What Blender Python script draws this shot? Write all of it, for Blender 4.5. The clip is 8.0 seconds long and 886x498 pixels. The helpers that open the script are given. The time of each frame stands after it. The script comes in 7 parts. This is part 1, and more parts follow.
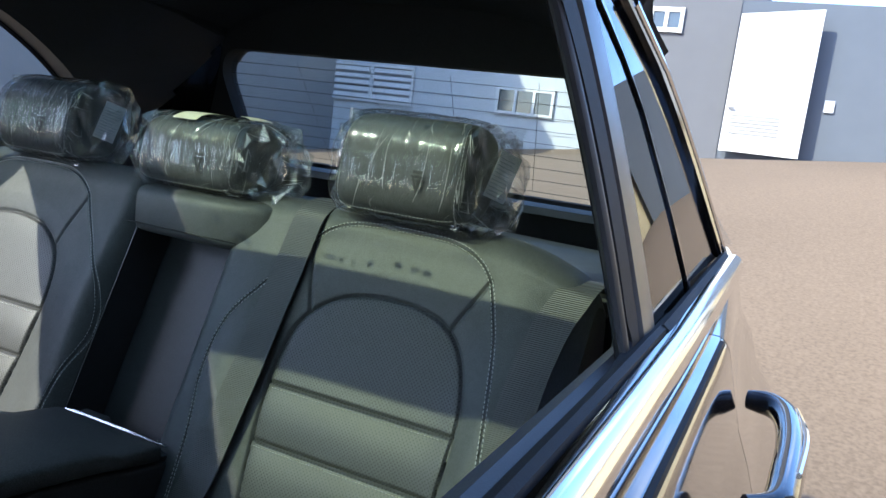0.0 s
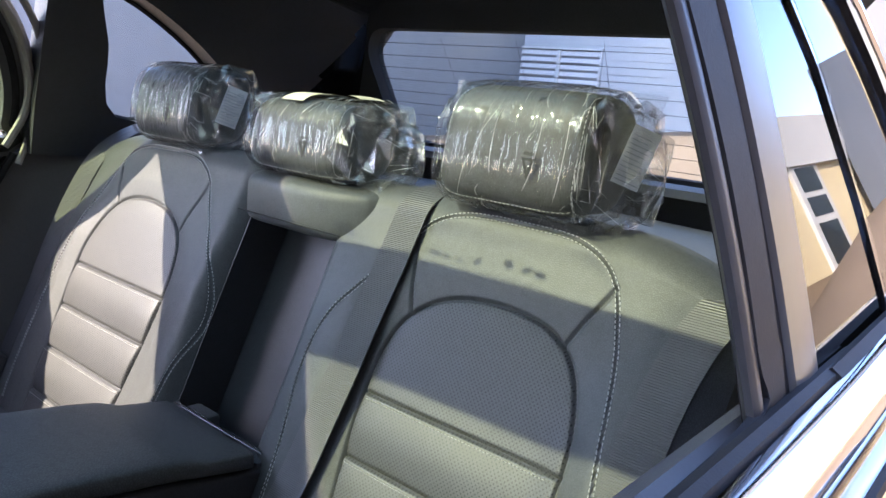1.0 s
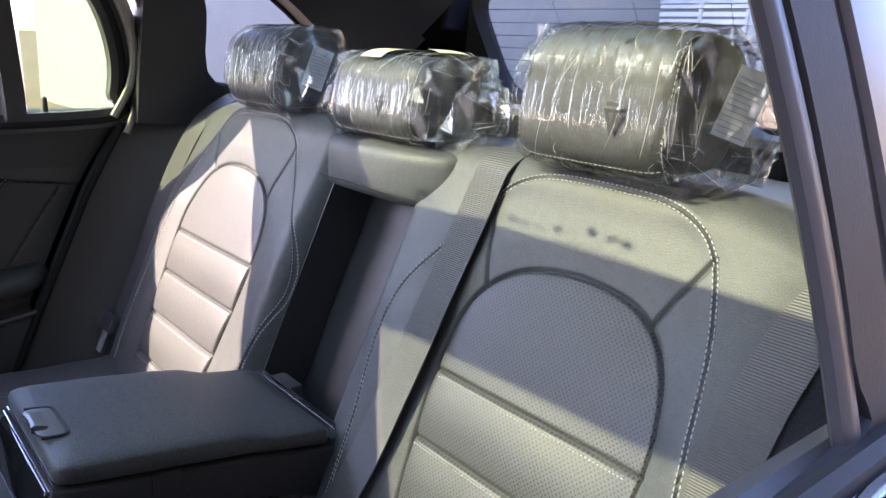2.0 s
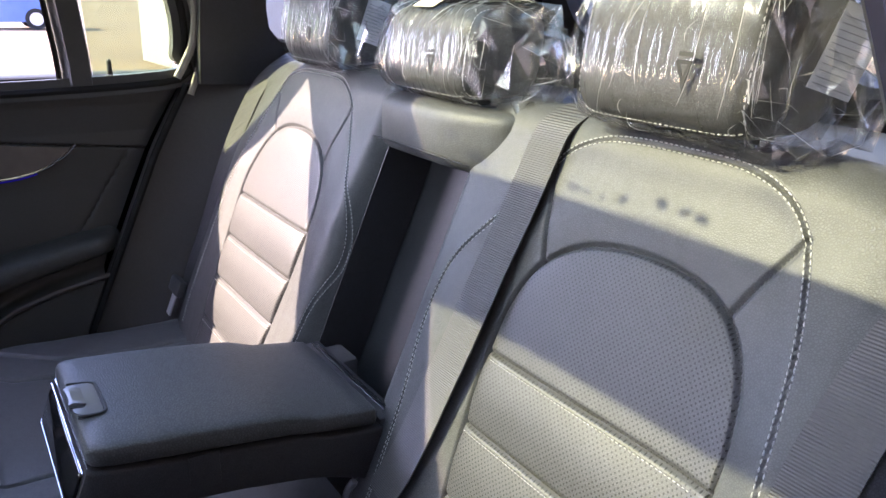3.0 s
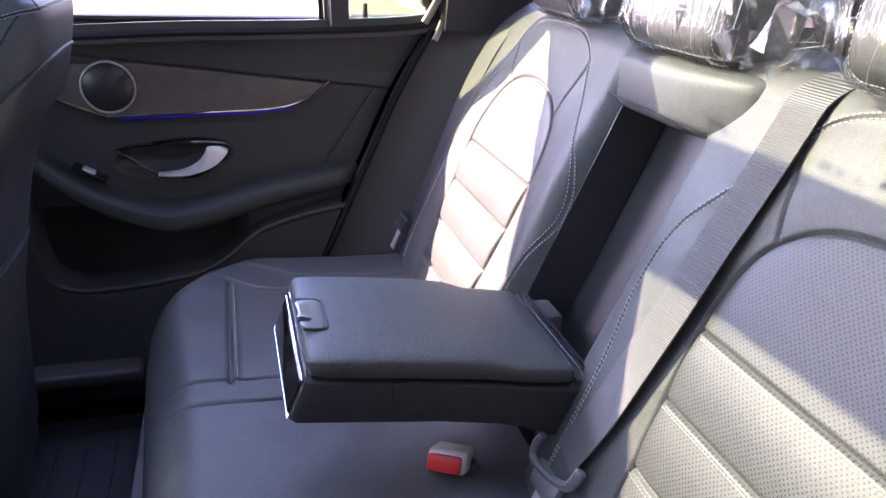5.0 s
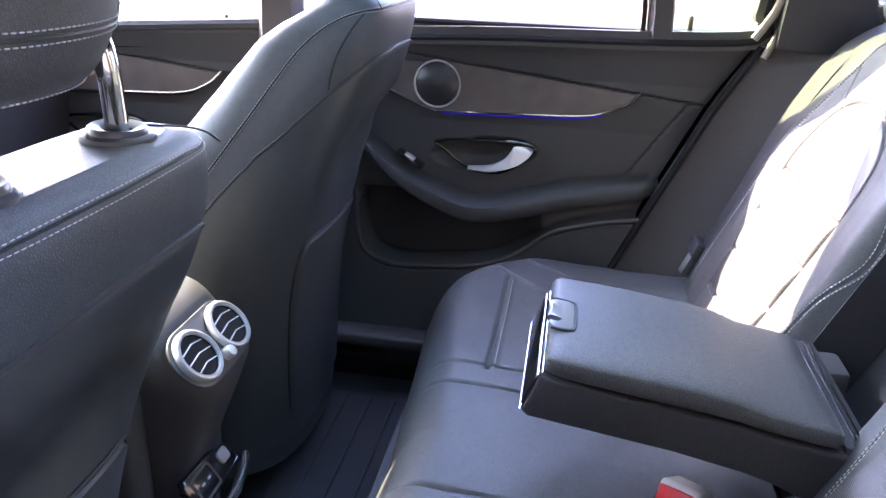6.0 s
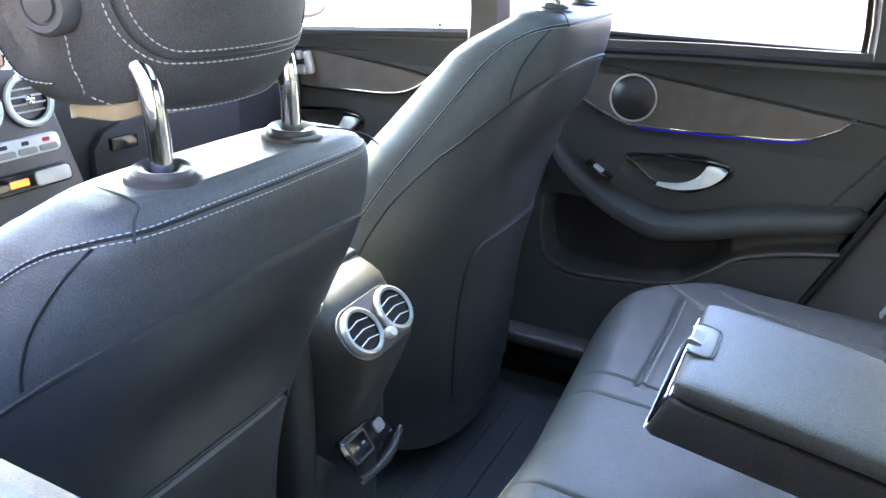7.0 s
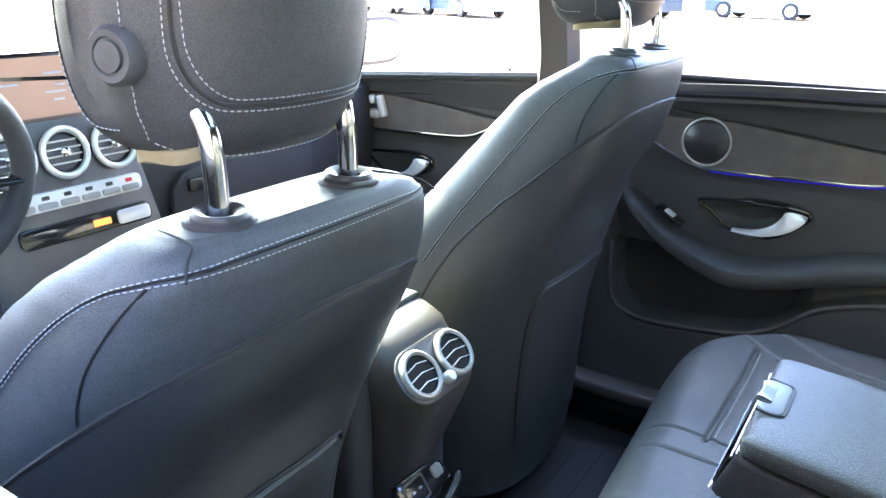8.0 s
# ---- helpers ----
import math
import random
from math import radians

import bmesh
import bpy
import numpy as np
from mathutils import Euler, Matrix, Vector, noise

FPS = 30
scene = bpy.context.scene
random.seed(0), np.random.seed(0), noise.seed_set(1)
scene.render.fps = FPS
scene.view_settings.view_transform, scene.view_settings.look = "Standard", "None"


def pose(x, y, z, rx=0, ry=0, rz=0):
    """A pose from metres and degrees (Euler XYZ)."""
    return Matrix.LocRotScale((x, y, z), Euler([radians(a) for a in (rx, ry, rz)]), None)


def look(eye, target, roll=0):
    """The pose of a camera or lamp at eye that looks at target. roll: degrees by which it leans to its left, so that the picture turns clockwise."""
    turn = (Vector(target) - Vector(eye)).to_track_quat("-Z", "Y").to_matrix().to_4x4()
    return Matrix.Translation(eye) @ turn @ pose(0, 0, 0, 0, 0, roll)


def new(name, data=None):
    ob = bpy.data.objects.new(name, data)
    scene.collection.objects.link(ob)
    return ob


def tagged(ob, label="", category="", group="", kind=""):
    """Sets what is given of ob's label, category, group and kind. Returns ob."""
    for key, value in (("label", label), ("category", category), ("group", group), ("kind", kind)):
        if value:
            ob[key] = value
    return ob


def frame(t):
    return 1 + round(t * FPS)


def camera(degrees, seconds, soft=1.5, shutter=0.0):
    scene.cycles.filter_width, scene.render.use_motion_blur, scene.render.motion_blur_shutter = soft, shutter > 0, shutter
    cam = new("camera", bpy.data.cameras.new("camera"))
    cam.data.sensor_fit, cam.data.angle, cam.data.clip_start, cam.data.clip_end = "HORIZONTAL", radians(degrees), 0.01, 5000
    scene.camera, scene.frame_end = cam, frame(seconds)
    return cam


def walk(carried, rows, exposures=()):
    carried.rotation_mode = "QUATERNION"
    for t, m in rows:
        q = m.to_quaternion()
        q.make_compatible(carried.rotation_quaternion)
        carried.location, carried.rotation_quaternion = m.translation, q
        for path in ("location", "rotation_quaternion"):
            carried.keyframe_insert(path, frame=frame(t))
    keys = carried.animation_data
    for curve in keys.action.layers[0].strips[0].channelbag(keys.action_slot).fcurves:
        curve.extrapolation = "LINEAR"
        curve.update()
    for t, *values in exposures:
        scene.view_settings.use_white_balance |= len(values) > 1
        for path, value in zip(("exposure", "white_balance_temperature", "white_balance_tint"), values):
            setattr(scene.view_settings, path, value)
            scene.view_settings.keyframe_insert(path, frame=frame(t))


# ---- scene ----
cam = camera(61.1, 8.0)
# seconds, place in metres, turn in degrees
PATH = [
    (0, 0.805, -0.854, 1.317, 81.24, -7.16, 25.65),
    (0.5, 0.796, -0.774, 1.313, 79.79, -6.20, 33.15),
    (1, 0.804, -0.678, 1.313, 78.62, -5.52, 39.91),
    (1.5, 0.805, -0.632, 1.306, 77.14, -4.47, 45.45),
    (2.8, 0.769, -0.502, 1.300, 72.34, -1.67, 55.45),
    (3, 0.762, -0.498, 1.301, 71.51, -1.40, 56.53),
    (3.5, 0.755, -0.501, 1.309, 69.49, -1.53, 58.15),
    (4, 0.766, -0.510, 1.311, 68.46, -1.98, 60.08),
    (4.2, 0.773, -0.520, 1.310, 68.25, -2.53, 61.02),
    (5.3, 0.759, -0.477, 1.297, 67.59, -1.98, 82.10),
    (5.5, 0.761, -0.467, 1.295, 67.67, -2.12, 87.25),
    (6, 0.777, -0.439, 1.293, 67.67, -2.08, 99.97),
    (6.5, 0.805, -0.386, 1.304, 67.46, -1.93, 110.31),
    (7, 0.797, -0.358, 1.315, 67.36, -1.78, 117.36),
    (7.5, 0.781, -0.351, 1.313, 67.51, -1.53, 121.60),
    (8, 0.783, -0.345, 1.318, 70.31, -0.77, 123.08),
]
# seconds, stops, white balance
EXPOSURES = [(0.0, 1.25, 4970, 13), (0.5, 1.75, 5120, 19), (1.0, 2.28, 5460, 26), (1.5, 2.56, 5620, 30), (3.0, 2.93, 5760, 37), (3.5, 3.02, 5780, 38),
             (4.2, 3.14, 5780, 38), (5.5, 3.94, 5800, 48), (6.0, 4.25, 5810, 36), (6.5, 4.52, 5820, 28), (7.0, 4.56, 5770, 20), (8.0, 4.58, 5700, 17)]
walk(cam, [(t, pose(x, y, z, rx, ry, rz)) for t, x, y, z, rx, ry, rz in PATH], EXPOSURES)

# ---- daylight: a clear sky and a low sun ahead of the car, on its passenger side ----
SUN_FROM = Vector((-0.60, -1.0, 0.83)).normalized()
world = bpy.data.worlds.new("world")
scene.world = world
world.use_nodes = True
wn, wl = world.node_tree.nodes, world.node_tree.links
sky = wn.new("ShaderNodeTexSky")
sky.sky_type, sky.sun_disc = "NISHITA", False
sky.sun_elevation = math.asin(SUN_FROM.z)
sky.sun_rotation = math.atan2(SUN_FROM.x, SUN_FROM.y)
sky.air_density, sky.dust_density = 1.0, 1.2
# scattered clouds
wtc = wn.new("ShaderNodeTexCoord")
wcloud = wn.new("ShaderNodeTexNoise")
wcloud.inputs["Scale"].default_value, wcloud.inputs["Detail"].default_value = 3.2, 7.0
wramp = wn.new("ShaderNodeValToRGB")
wramp.color_ramp.elements[0].position, wramp.color_ramp.elements[1].position = 0.55, 0.72
wmix = wn.new("ShaderNodeMixRGB")
wmix.inputs["Color2"].default_value = (6.0, 5.9, 5.8, 1)
wl.new(wtc.outputs["Generated"], wcloud.inputs["Vector"])
wl.new(wcloud.outputs["Fac"], wramp.inputs["Fac"])
wl.new(wramp.outputs["Color"], wmix.inputs["Fac"])
wl.new(sky.outputs["Color"], wmix.inputs["Color1"])
wl.new(wmix.outputs["Color"], wn["Background"].inputs["Color"])
wn["Background"].inputs["Strength"].default_value = 0.24
sun_data = bpy.data.lights.new("sun", "SUN")
sun_data.energy, sun_data.angle, sun_data.color = 4.1, radians(0.5), (1.0, 0.85, 0.52)
sun = new("sun", sun_data)
sun.matrix_world = look(SUN_FROM * 30, (0, 0, 0))

# ---- materials ----
def material(name, color, rough=0.5, metal=0.0, spread=0.12, scale=60.0, bump=0.0, bump_scale=None, coarse=4.0,
             spec=0.5, coat=0.0, kind="noise"):
    """A surface with variation at two scales: a fine grain and broad wear."""
    m = bpy.data.materials.new(name)
    m.use_nodes = True
    n, l = m.node_tree.nodes, m.node_tree.links
    b = n["Principled BSDF"]
    b.inputs["Roughness"].default_value, b.inputs["Metallic"].default_value = rough, metal
    b.inputs["Specular IOR Level"].default_value = spec
    b.inputs["Coat Weight"].default_value = coat
    b.inputs["Coat Roughness"].default_value = 0.04
    tc = n.new("ShaderNodeTexCoord")
    fine = n.new("ShaderNodeTexNoise")
    fine.inputs["Scale"].default_value, fine.inputs["Detail"].default_value = scale, 4.0
    broad = n.new("ShaderNodeTexNoise")
    broad.inputs["Scale"].default_value, broad.inputs["Detail"].default_value = coarse, 3.0
    l.new(tc.outputs["Object"], fine.inputs["Vector"])
    l.new(tc.outputs["Object"], broad.inputs["Vector"])
    both = n.new("ShaderNodeMath")
    both.operation = "ADD"
    l.new(fine.outputs["Fac"], both.inputs[0])
    l.new(broad.outputs["Fac"], both.inputs[1])
    span = n.new("ShaderNodeMapRange")
    span.inputs["From Min"].default_value, span.inputs["From Max"].default_value = 0.6, 1.4
    span.inputs["To Min"].default_value, span.inputs["To Max"].default_value = 1 - spread, 1 + spread
    l.new(both.outputs[0], span.inputs["Value"])
    tint = n.new("ShaderNodeVectorMath")
    tint.operation = "SCALE"
    tint.inputs[0].default_value = color
    l.new(span.outputs["Result"], tint.inputs["Scale"])
    l.new(tint.outputs["Vector"], b.inputs["Base Color"])
    rr = n.new("ShaderNodeMapRange")
    rr.inputs["To Min"].default_value, rr.inputs["To Max"].default_value = max(0.02, rough - 0.08), min(1.0, rough + 0.08)
    l.new(broad.outputs["Fac"], rr.inputs["Value"])
    l.new(rr.outputs["Result"], b.inputs["Roughness"])
    if bump:
        if kind == "leather":
            tex = n.new("ShaderNodeTexVoronoi")
            tex.feature = "DISTANCE_TO_EDGE"
            tex.inputs["Scale"].default_value = bump_scale or 600.0
            out = tex.outputs["Distance"]
        elif kind == "weave":
            tex = n.new("ShaderNodeTexWave")
            tex.bands_direction = "Z"
            tex.inputs["Scale"].default_value = bump_scale or 300.0
            out = tex.outputs["Fac"]
        else:
            tex = n.new("ShaderNodeTexNoise")
            tex.inputs["Scale"].default_value, tex.inputs["Detail"].default_value = bump_scale or scale * 4, 5.0
            out = tex.outputs["Fac"]
        l.new(tc.outputs["Object"], tex.inputs["Vector"])
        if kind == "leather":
            # shade in the creases between grain cells is put into the colour
            crease_shade = n.new("ShaderNodeMapRange")
            crease_shade.inputs["From Min"].default_value, crease_shade.inputs["From Max"].default_value = 0.0, 0.22
            crease_shade.inputs["To Min"].default_value, crease_shade.inputs["To Max"].default_value = 0.70, 1.06
            l.new(out, crease_shade.inputs["Value"])
            shaded_tint = n.new("ShaderNodeVectorMath")
            shaded_tint.operation = "SCALE"
            l.new(tint.outputs["Vector"], shaded_tint.inputs[0])
            l.new(crease_shade.outputs["Result"], shaded_tint.inputs["Scale"])
            l.new(shaded_tint.outputs["Vector"], b.inputs["Base Color"])
        bp = n.new("ShaderNodeBump")
        bp.inputs["Strength"].default_value, bp.inputs["Distance"].default_value = bump, 0.002
        l.new(out, bp.inputs["Height"])
        l.new(bp.outputs["Normal"], b.inputs["Normal"])
    return m


def perforate(m, pitch=0.0054, radius=0.00085):
    """Adds staggered rows of small dark holes, in the object's x and z, to a leather material."""
    n, l = m.node_tree.nodes, m.node_tree.links
    b = n["Principled BSDF"]
    tc = n.new("ShaderNodeTexCoord")
    sep = n.new("ShaderNodeSeparateXYZ")
    l.new(tc.outputs["Object"], sep.inputs[0])

    def op(kind, a, v):
        q = n.new("ShaderNodeMath")
        q.operation = kind
        for i, s in enumerate((a, v)):
            if isinstance(s, bpy.types.NodeSocket):
                l.new(s, q.inputs[i])
            elif s is not None:
                q.inputs[i].default_value = s
        return q.outputs[0]
    # rows a half pitch apart, every other one shifted
    dist = []
    for sx, sz in ((0.0, 0.0), (0.5, 0.5)):
        u = op("SUBTRACT", op("FRACT", op("ADD", op("DIVIDE", sep.outputs[0], pitch), sx + 40), None), 0.5)
        v = op("SUBTRACT", op("FRACT", op("ADD", op("DIVIDE", sep.outputs[2], pitch), sz + 40), None), 0.5)
        dist.append(op("SQRT", op("ADD", op("MULTIPLY", u, u), op("MULTIPLY", v, v)), None))
    near = op("MINIMUM", dist[0], dist[1])
    hole = op("LESS_THAN", near, radius / pitch)
    old = b.inputs["Base Color"].links[0].from_socket
    mix = n.new("ShaderNodeMixRGB")
    mix.inputs["Color2"].default_value = (0.004, 0.004, 0.004, 1)
    l.new(hole, mix.inputs["Fac"])
    l.new(old, mix.inputs["Color1"])
    l.new(mix.outputs["Color"], b.inputs["Base Color"])
    return m


def grazing(n, l, low=0.04, normal=None):
    """How much a thin clear sheet mirrors, by the angle at which it is seen."""
    lw = n.new("ShaderNodeLayerWeight")
    lw.inputs["Blend"].default_value = 0.5
    if normal is not None:
        l.new(normal, lw.inputs["Normal"])
    up = n.new("ShaderNodeMath")
    up.operation = "POWER"
    up.inputs[1].default_value = 5.0
    l.new(lw.outputs["Facing"], up.inputs[0])
    ma = n.new("ShaderNodeMath")
    ma.operation = "MULTIPLY_ADD"
    ma.inputs[1].default_value, ma.inputs[2].default_value = 1 - low, low
    l.new(up.outputs[0], ma.inputs[0])
    return ma.outputs[0]


def glass(name, color, rough=0.0, low=0.045):
    """A thin pane: clear with a tint, and its surface's mirror image by angle."""
    m = bpy.data.materials.new(name)
    m.use_nodes = True
    n, l = m.node_tree.nodes, m.node_tree.links
    n.remove(n["Principled BSDF"])
    tr = n.new("ShaderNodeBsdfTransparent")
    tr.inputs["Color"].default_value = (*color, 1)
    gl = n.new("ShaderNodeBsdfGlossy")
    gl.inputs["Roughness"].default_value = rough
    mix = n.new("ShaderNodeMixShader")
    l.new(grazing(n, l, low), mix.inputs[0])
    l.new(tr.outputs[0], mix.inputs[1])
    l.new(gl.outputs[0], mix.inputs[2])
    l.new(mix.outputs[0], n["Material Output"].inputs["Surface"])
    return m


def glow(name, color, strength):
    m = bpy.data.materials.new(name)
    m.use_nodes = True
    b = m.node_tree.nodes["Principled BSDF"]
    b.inputs["Base Color"].default_value = (*color, 1)
    b.inputs["Emission Color"].default_value, b.inputs["Emission Strength"].default_value = (*color, 1), strength
    return m


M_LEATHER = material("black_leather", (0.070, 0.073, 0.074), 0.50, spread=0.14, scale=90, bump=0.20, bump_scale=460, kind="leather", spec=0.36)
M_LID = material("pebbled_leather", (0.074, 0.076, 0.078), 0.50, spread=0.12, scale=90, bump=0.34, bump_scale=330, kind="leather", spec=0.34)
# satin dark vinyl, lowered further for the shade on the armrest's side
M_ARMBASE = material("shaded_black_vinyl", (0.040, 0.039, 0.042), 0.60, spread=0.12, scale=90, bump=0.2, bump_scale=480, kind="leather", spec=0.25)
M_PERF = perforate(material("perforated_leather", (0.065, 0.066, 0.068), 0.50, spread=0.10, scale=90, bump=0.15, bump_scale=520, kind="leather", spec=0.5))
M_SOFT = material("soft_black_plastic", (0.058, 0.059, 0.060), 0.50, spread=0.10, scale=220, bump=0.2, bump_scale=900)
M_TRIMP = material("grained_grey_plastic", (0.070, 0.065, 0.064), 0.45, spread=0.12, scale=220, bump=0.2, bump_scale=900)
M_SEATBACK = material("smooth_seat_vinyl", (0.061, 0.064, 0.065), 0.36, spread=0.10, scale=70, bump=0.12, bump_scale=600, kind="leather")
M_GLOSS = material("gloss_black_plastic", (0.012, 0.012, 0.013), 0.10, spread=0.2, scale=40, coat=0.6)
M_RUBBER = material("black_rubber", (0.013, 0.013, 0.014), 0.65, spread=0.2, scale=150, bump=0.1, spec=0.3)
M_HEADLINER = material("black_headliner_cloth", (0.045, 0.046, 0.049), 0.95, spread=0.2, scale=400, bump=0.3, bump_scale=1500, spec=0.1)
M_CARPET = material("black_carpet", (0.048, 0.048, 0.053), 0.95, spread=0.35, scale=500, bump=0.8, bump_scale=900, spec=0.1)
M_CHROME = material("chrome", (0.75, 0.75, 0.76), 0.10, metal=1.0, spread=0.05, scale=30)
M_SATIN = material("satin_silver", (0.62, 0.62, 0.63), 0.36, metal=0.55, spread=0.06, scale=60)
M_SILVER = material("bright_silver_paint", (0.78, 0.78, 0.79), 0.30, metal=0.35, spread=0.05, scale=60)
M_GREYPLATE = material("grey_satin_console", (0.105, 0.105, 0.112), 0.35, metal=0.5, spread=0.08, scale=120)
M_WOOD = material("grey_open_pore_wood", (0.135, 0.115, 0.105), 0.5, spread=0.25, scale=30, bump=0.15, bump_scale=120)
M_BELT = material("grey_black_webbing", (0.066, 0.065, 0.067), 0.45, spread=0.12, scale=300, bump=0.4, bump_scale=150, kind="weave")
M_THREAD = material("pale_grey_thread", (0.41, 0.41, 0.41), 0.8, spread=0.1, scale=300)
M_RED = material("red_plastic", (0.50, 0.02, 0.02), 0.35, spread=0.1)
M_PALE = material("pale_grey_plastic", (0.27, 0.265, 0.26), 0.4, spread=0.1)
M_SHELL = material("pale_buckle_plastic", (0.46, 0.44, 0.42), 0.45, spread=0.1)
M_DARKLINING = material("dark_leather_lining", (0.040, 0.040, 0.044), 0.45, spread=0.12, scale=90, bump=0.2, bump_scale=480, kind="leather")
M_LIP = material("satin_black_rim", (0.065, 0.062, 0.064), 0.40, spread=0.1, scale=120)
M_LATCH = material("grey_satin_latch", (0.17, 0.17, 0.185), 0.38, metal=0.2, spread=0.06)
M_PAPER = material("white_paper_label", (0.42, 0.44, 0.50), 0.7, spread=0.05)
M_PRINT = material("grey_print", (0.22, 0.23, 0.27), 0.7)
M_TAPE = material("yellowish_masking_tape", (0.62, 0.58, 0.44), 0.7, spread=0.1)
M_BEZEL = material("satin_black_plastic", (0.035, 0.034, 0.035), 0.36, spread=0.1, scale=150)
M_INK = material("black_ink", (0.02, 0.02, 0.02), 0.6)
M_PILLAR = material("light_grey_weatherstrip", (0.34, 0.32, 0.29), 0.6, spread=0.12, scale=80)
M_PAINT = material("black_car_paint", (0.010, 0.010, 0.011), 0.12, spread=0.2, scale=20, coat=1.0, spec=0.6)
M_DASH = material("matt_black_dashboard", (0.026, 0.025, 0.027), 0.62, spread=0.14, scale=220, bump=0.2, bump_scale=900, spec=0.35)
M_MAT = material("grey_black_mat", (0.045, 0.045, 0.050), 0.7, spread=0.2, scale=200, bump=0.3)
M_RIDGE = material("blue_black_soft_rubber", (0.026, 0.026, 0.031), 0.45, spread=0.12, scale=120)
M_GREYTRIM = material("grey_satin_trim", (0.105, 0.10, 0.10), 0.34, metal=0.3, spread=0.08, scale=90)
M_FOAM = material("yellow_foam_underside", (0.24, 0.19, 0.10), 0.8, spread=0.3, scale=60)
G_CLEAR = glass("clear_window_glass", (0.95, 0.97, 0.96))
G_GREEN = glass("green_tinted_glass", (0.615, 0.68, 0.545))
G_ROOF = glass("green_tinted_roof_glass", (0.60, 0.655, 0.56))
G_TINT = glass("dark_tinted_glass", (0.22, 0.25, 0.22), 0.0, 0.06)
G_SCREEN = glass("pale_green_windscreen_glass", (0.80, 0.86, 0.80))
G_REAR = glass("blue_tinted_rear_glass", (0.84, 0.88, 0.88))
L_BLUE = glow("blue_ambient_light", (0.03, 0.012, 0.75), 0.012)
L_SCREEN = glow("brown_screen_picture", (0.34, 0.21, 0.15), 0.030)
L_AMBER = glow("amber_display", (1.0, 0.22, 0.03), 0.12)

# ---- shapes ----
BASE = {}


def thing(name, at, label, category, group="", kind=""):
    """An empty at the thing's base, to carry its parts."""
    ob = new(name)
    ob.location = at
    ob.empty_display_size = 0.05
    BASE[ob.name] = Vector(at)
    return tagged(ob, label, category, group, kind)


def part(name, shape, mat, parent=None, label="", smooth=True, kind=""):
    """Links a bmesh, or (vertices, faces) in the world's metres, as one mesh, under a thing or a part."""
    me = bpy.data.meshes.new(name)
    if isinstance(shape, bmesh.types.BMesh):
        bmesh.ops.recalc_face_normals(shape, faces=shape.faces[:])
        shape.to_mesh(me)
        shape.free()
    else:
        me.from_pydata([tuple(map(float, v)) for v in shape[0]], [], [tuple(map(int, f)) for f in shape[1]])
        me.update()
    me.materials.append(mat)
    if smooth:
        me.polygons.foreach_set("use_smooth", [True] * len(me.polygons))
        me.set_sharp_from_angle(angle=radians(38))
    ob = new(name, me)
    if parent is not None:
        ob.parent = parent
        at = BASE.get(parent.name, Vector((0, 0, 0)))
        ob.matrix_parent_inverse = Matrix.Translation(-at)
        BASE[ob.name] = Vector((0, 0, 0))
    return tagged(ob, label, kind=kind)


def join(*shapes):
    """Several (vertices, faces) as one."""
    vs, fs = [], []
    for v, f in shapes:
        k = len(vs)
        vs.extend(v)
        fs.extend([tuple(i + k for i in q) for q in f])
    return vs, fs


def grid(pts, close_u=False, close_v=False):
    """Faces over an array of points, shape (nu, nv, 3)."""
    nu, nv = pts.shape[:2]
    idx = np.arange(nu * nv).reshape(nu, nv)
    fs = []
    for i in range(nu if close_u else nu - 1):
        for j in range(nv if close_v else nv - 1):
            a, b = idx[i, j], idx[(i + 1) % nu, j]
            c, d = idx[(i + 1) % nu, (j + 1) % nv], idx[i, (j + 1) % nv]
            fs.append((a, b, c, d))
    return [tuple(p) for p in pts.reshape(-1, 3)], fs


def sheet(pts, thick, way):
    """A grid of points given thickness along way, with its rim closed."""
    way = np.array(way, float) * thick
    nu, nv = pts.shape[:2]
    v1, f1 = grid(pts)
    v2, f2 = grid(pts + way)
    n = nu * nv
    fs = f1 + [tuple(reversed([i + n for i in q])) for q in f2]
    rim = [i * nv for i in range(nu)] + [(nu - 1) * nv + j for j in range(1, nv)] + [i * nv + nv - 1 for i in range(nu - 2, -1, -1)] + list(range(nv - 2, 0, -1))
    for a, b in zip(rim, rim[1:] + rim[:1]):
        fs.append((b, a, a + n, b + n))
    return v1 + v2, fs


def loft(rings, cap=True, closed=True):
    """A skin over rings of equally many points."""
    pts = np.array(rings, float)
    vs, fs = grid(pts, close_v=closed)
    if cap:
        m = pts.shape[1]
        fs.append(tuple(range(m - 1, -1, -1)))
        fs.append(tuple(range((len(pts) - 1) * m, len(pts) * m)))
    return vs, fs


def smooth_line(points, n=24, closed=False):
    """A Catmull-Rom line through the points."""
    p = [np.array(q, float) for q in points]
    out, m = [], len(p)
    for i in range(m if closed else m - 1):
        a, b, c, d = (p[(i - 1) % m], p[i], p[(i + 1) % m], p[(i + 2) % m]) if closed else (p[max(i - 1, 0)], p[i], p[i + 1], p[min(i + 2, m - 1)])
        for k in range(n):
            t = k / n
            out.append(0.5 * (2 * b + (c - a) * t + (2 * a - 5 * b + 4 * c - d) * t * t + (3 * b - a - 3 * c + d) * t ** 3))
    if not closed:
        out.append(p[-1])
    return np.array(out)


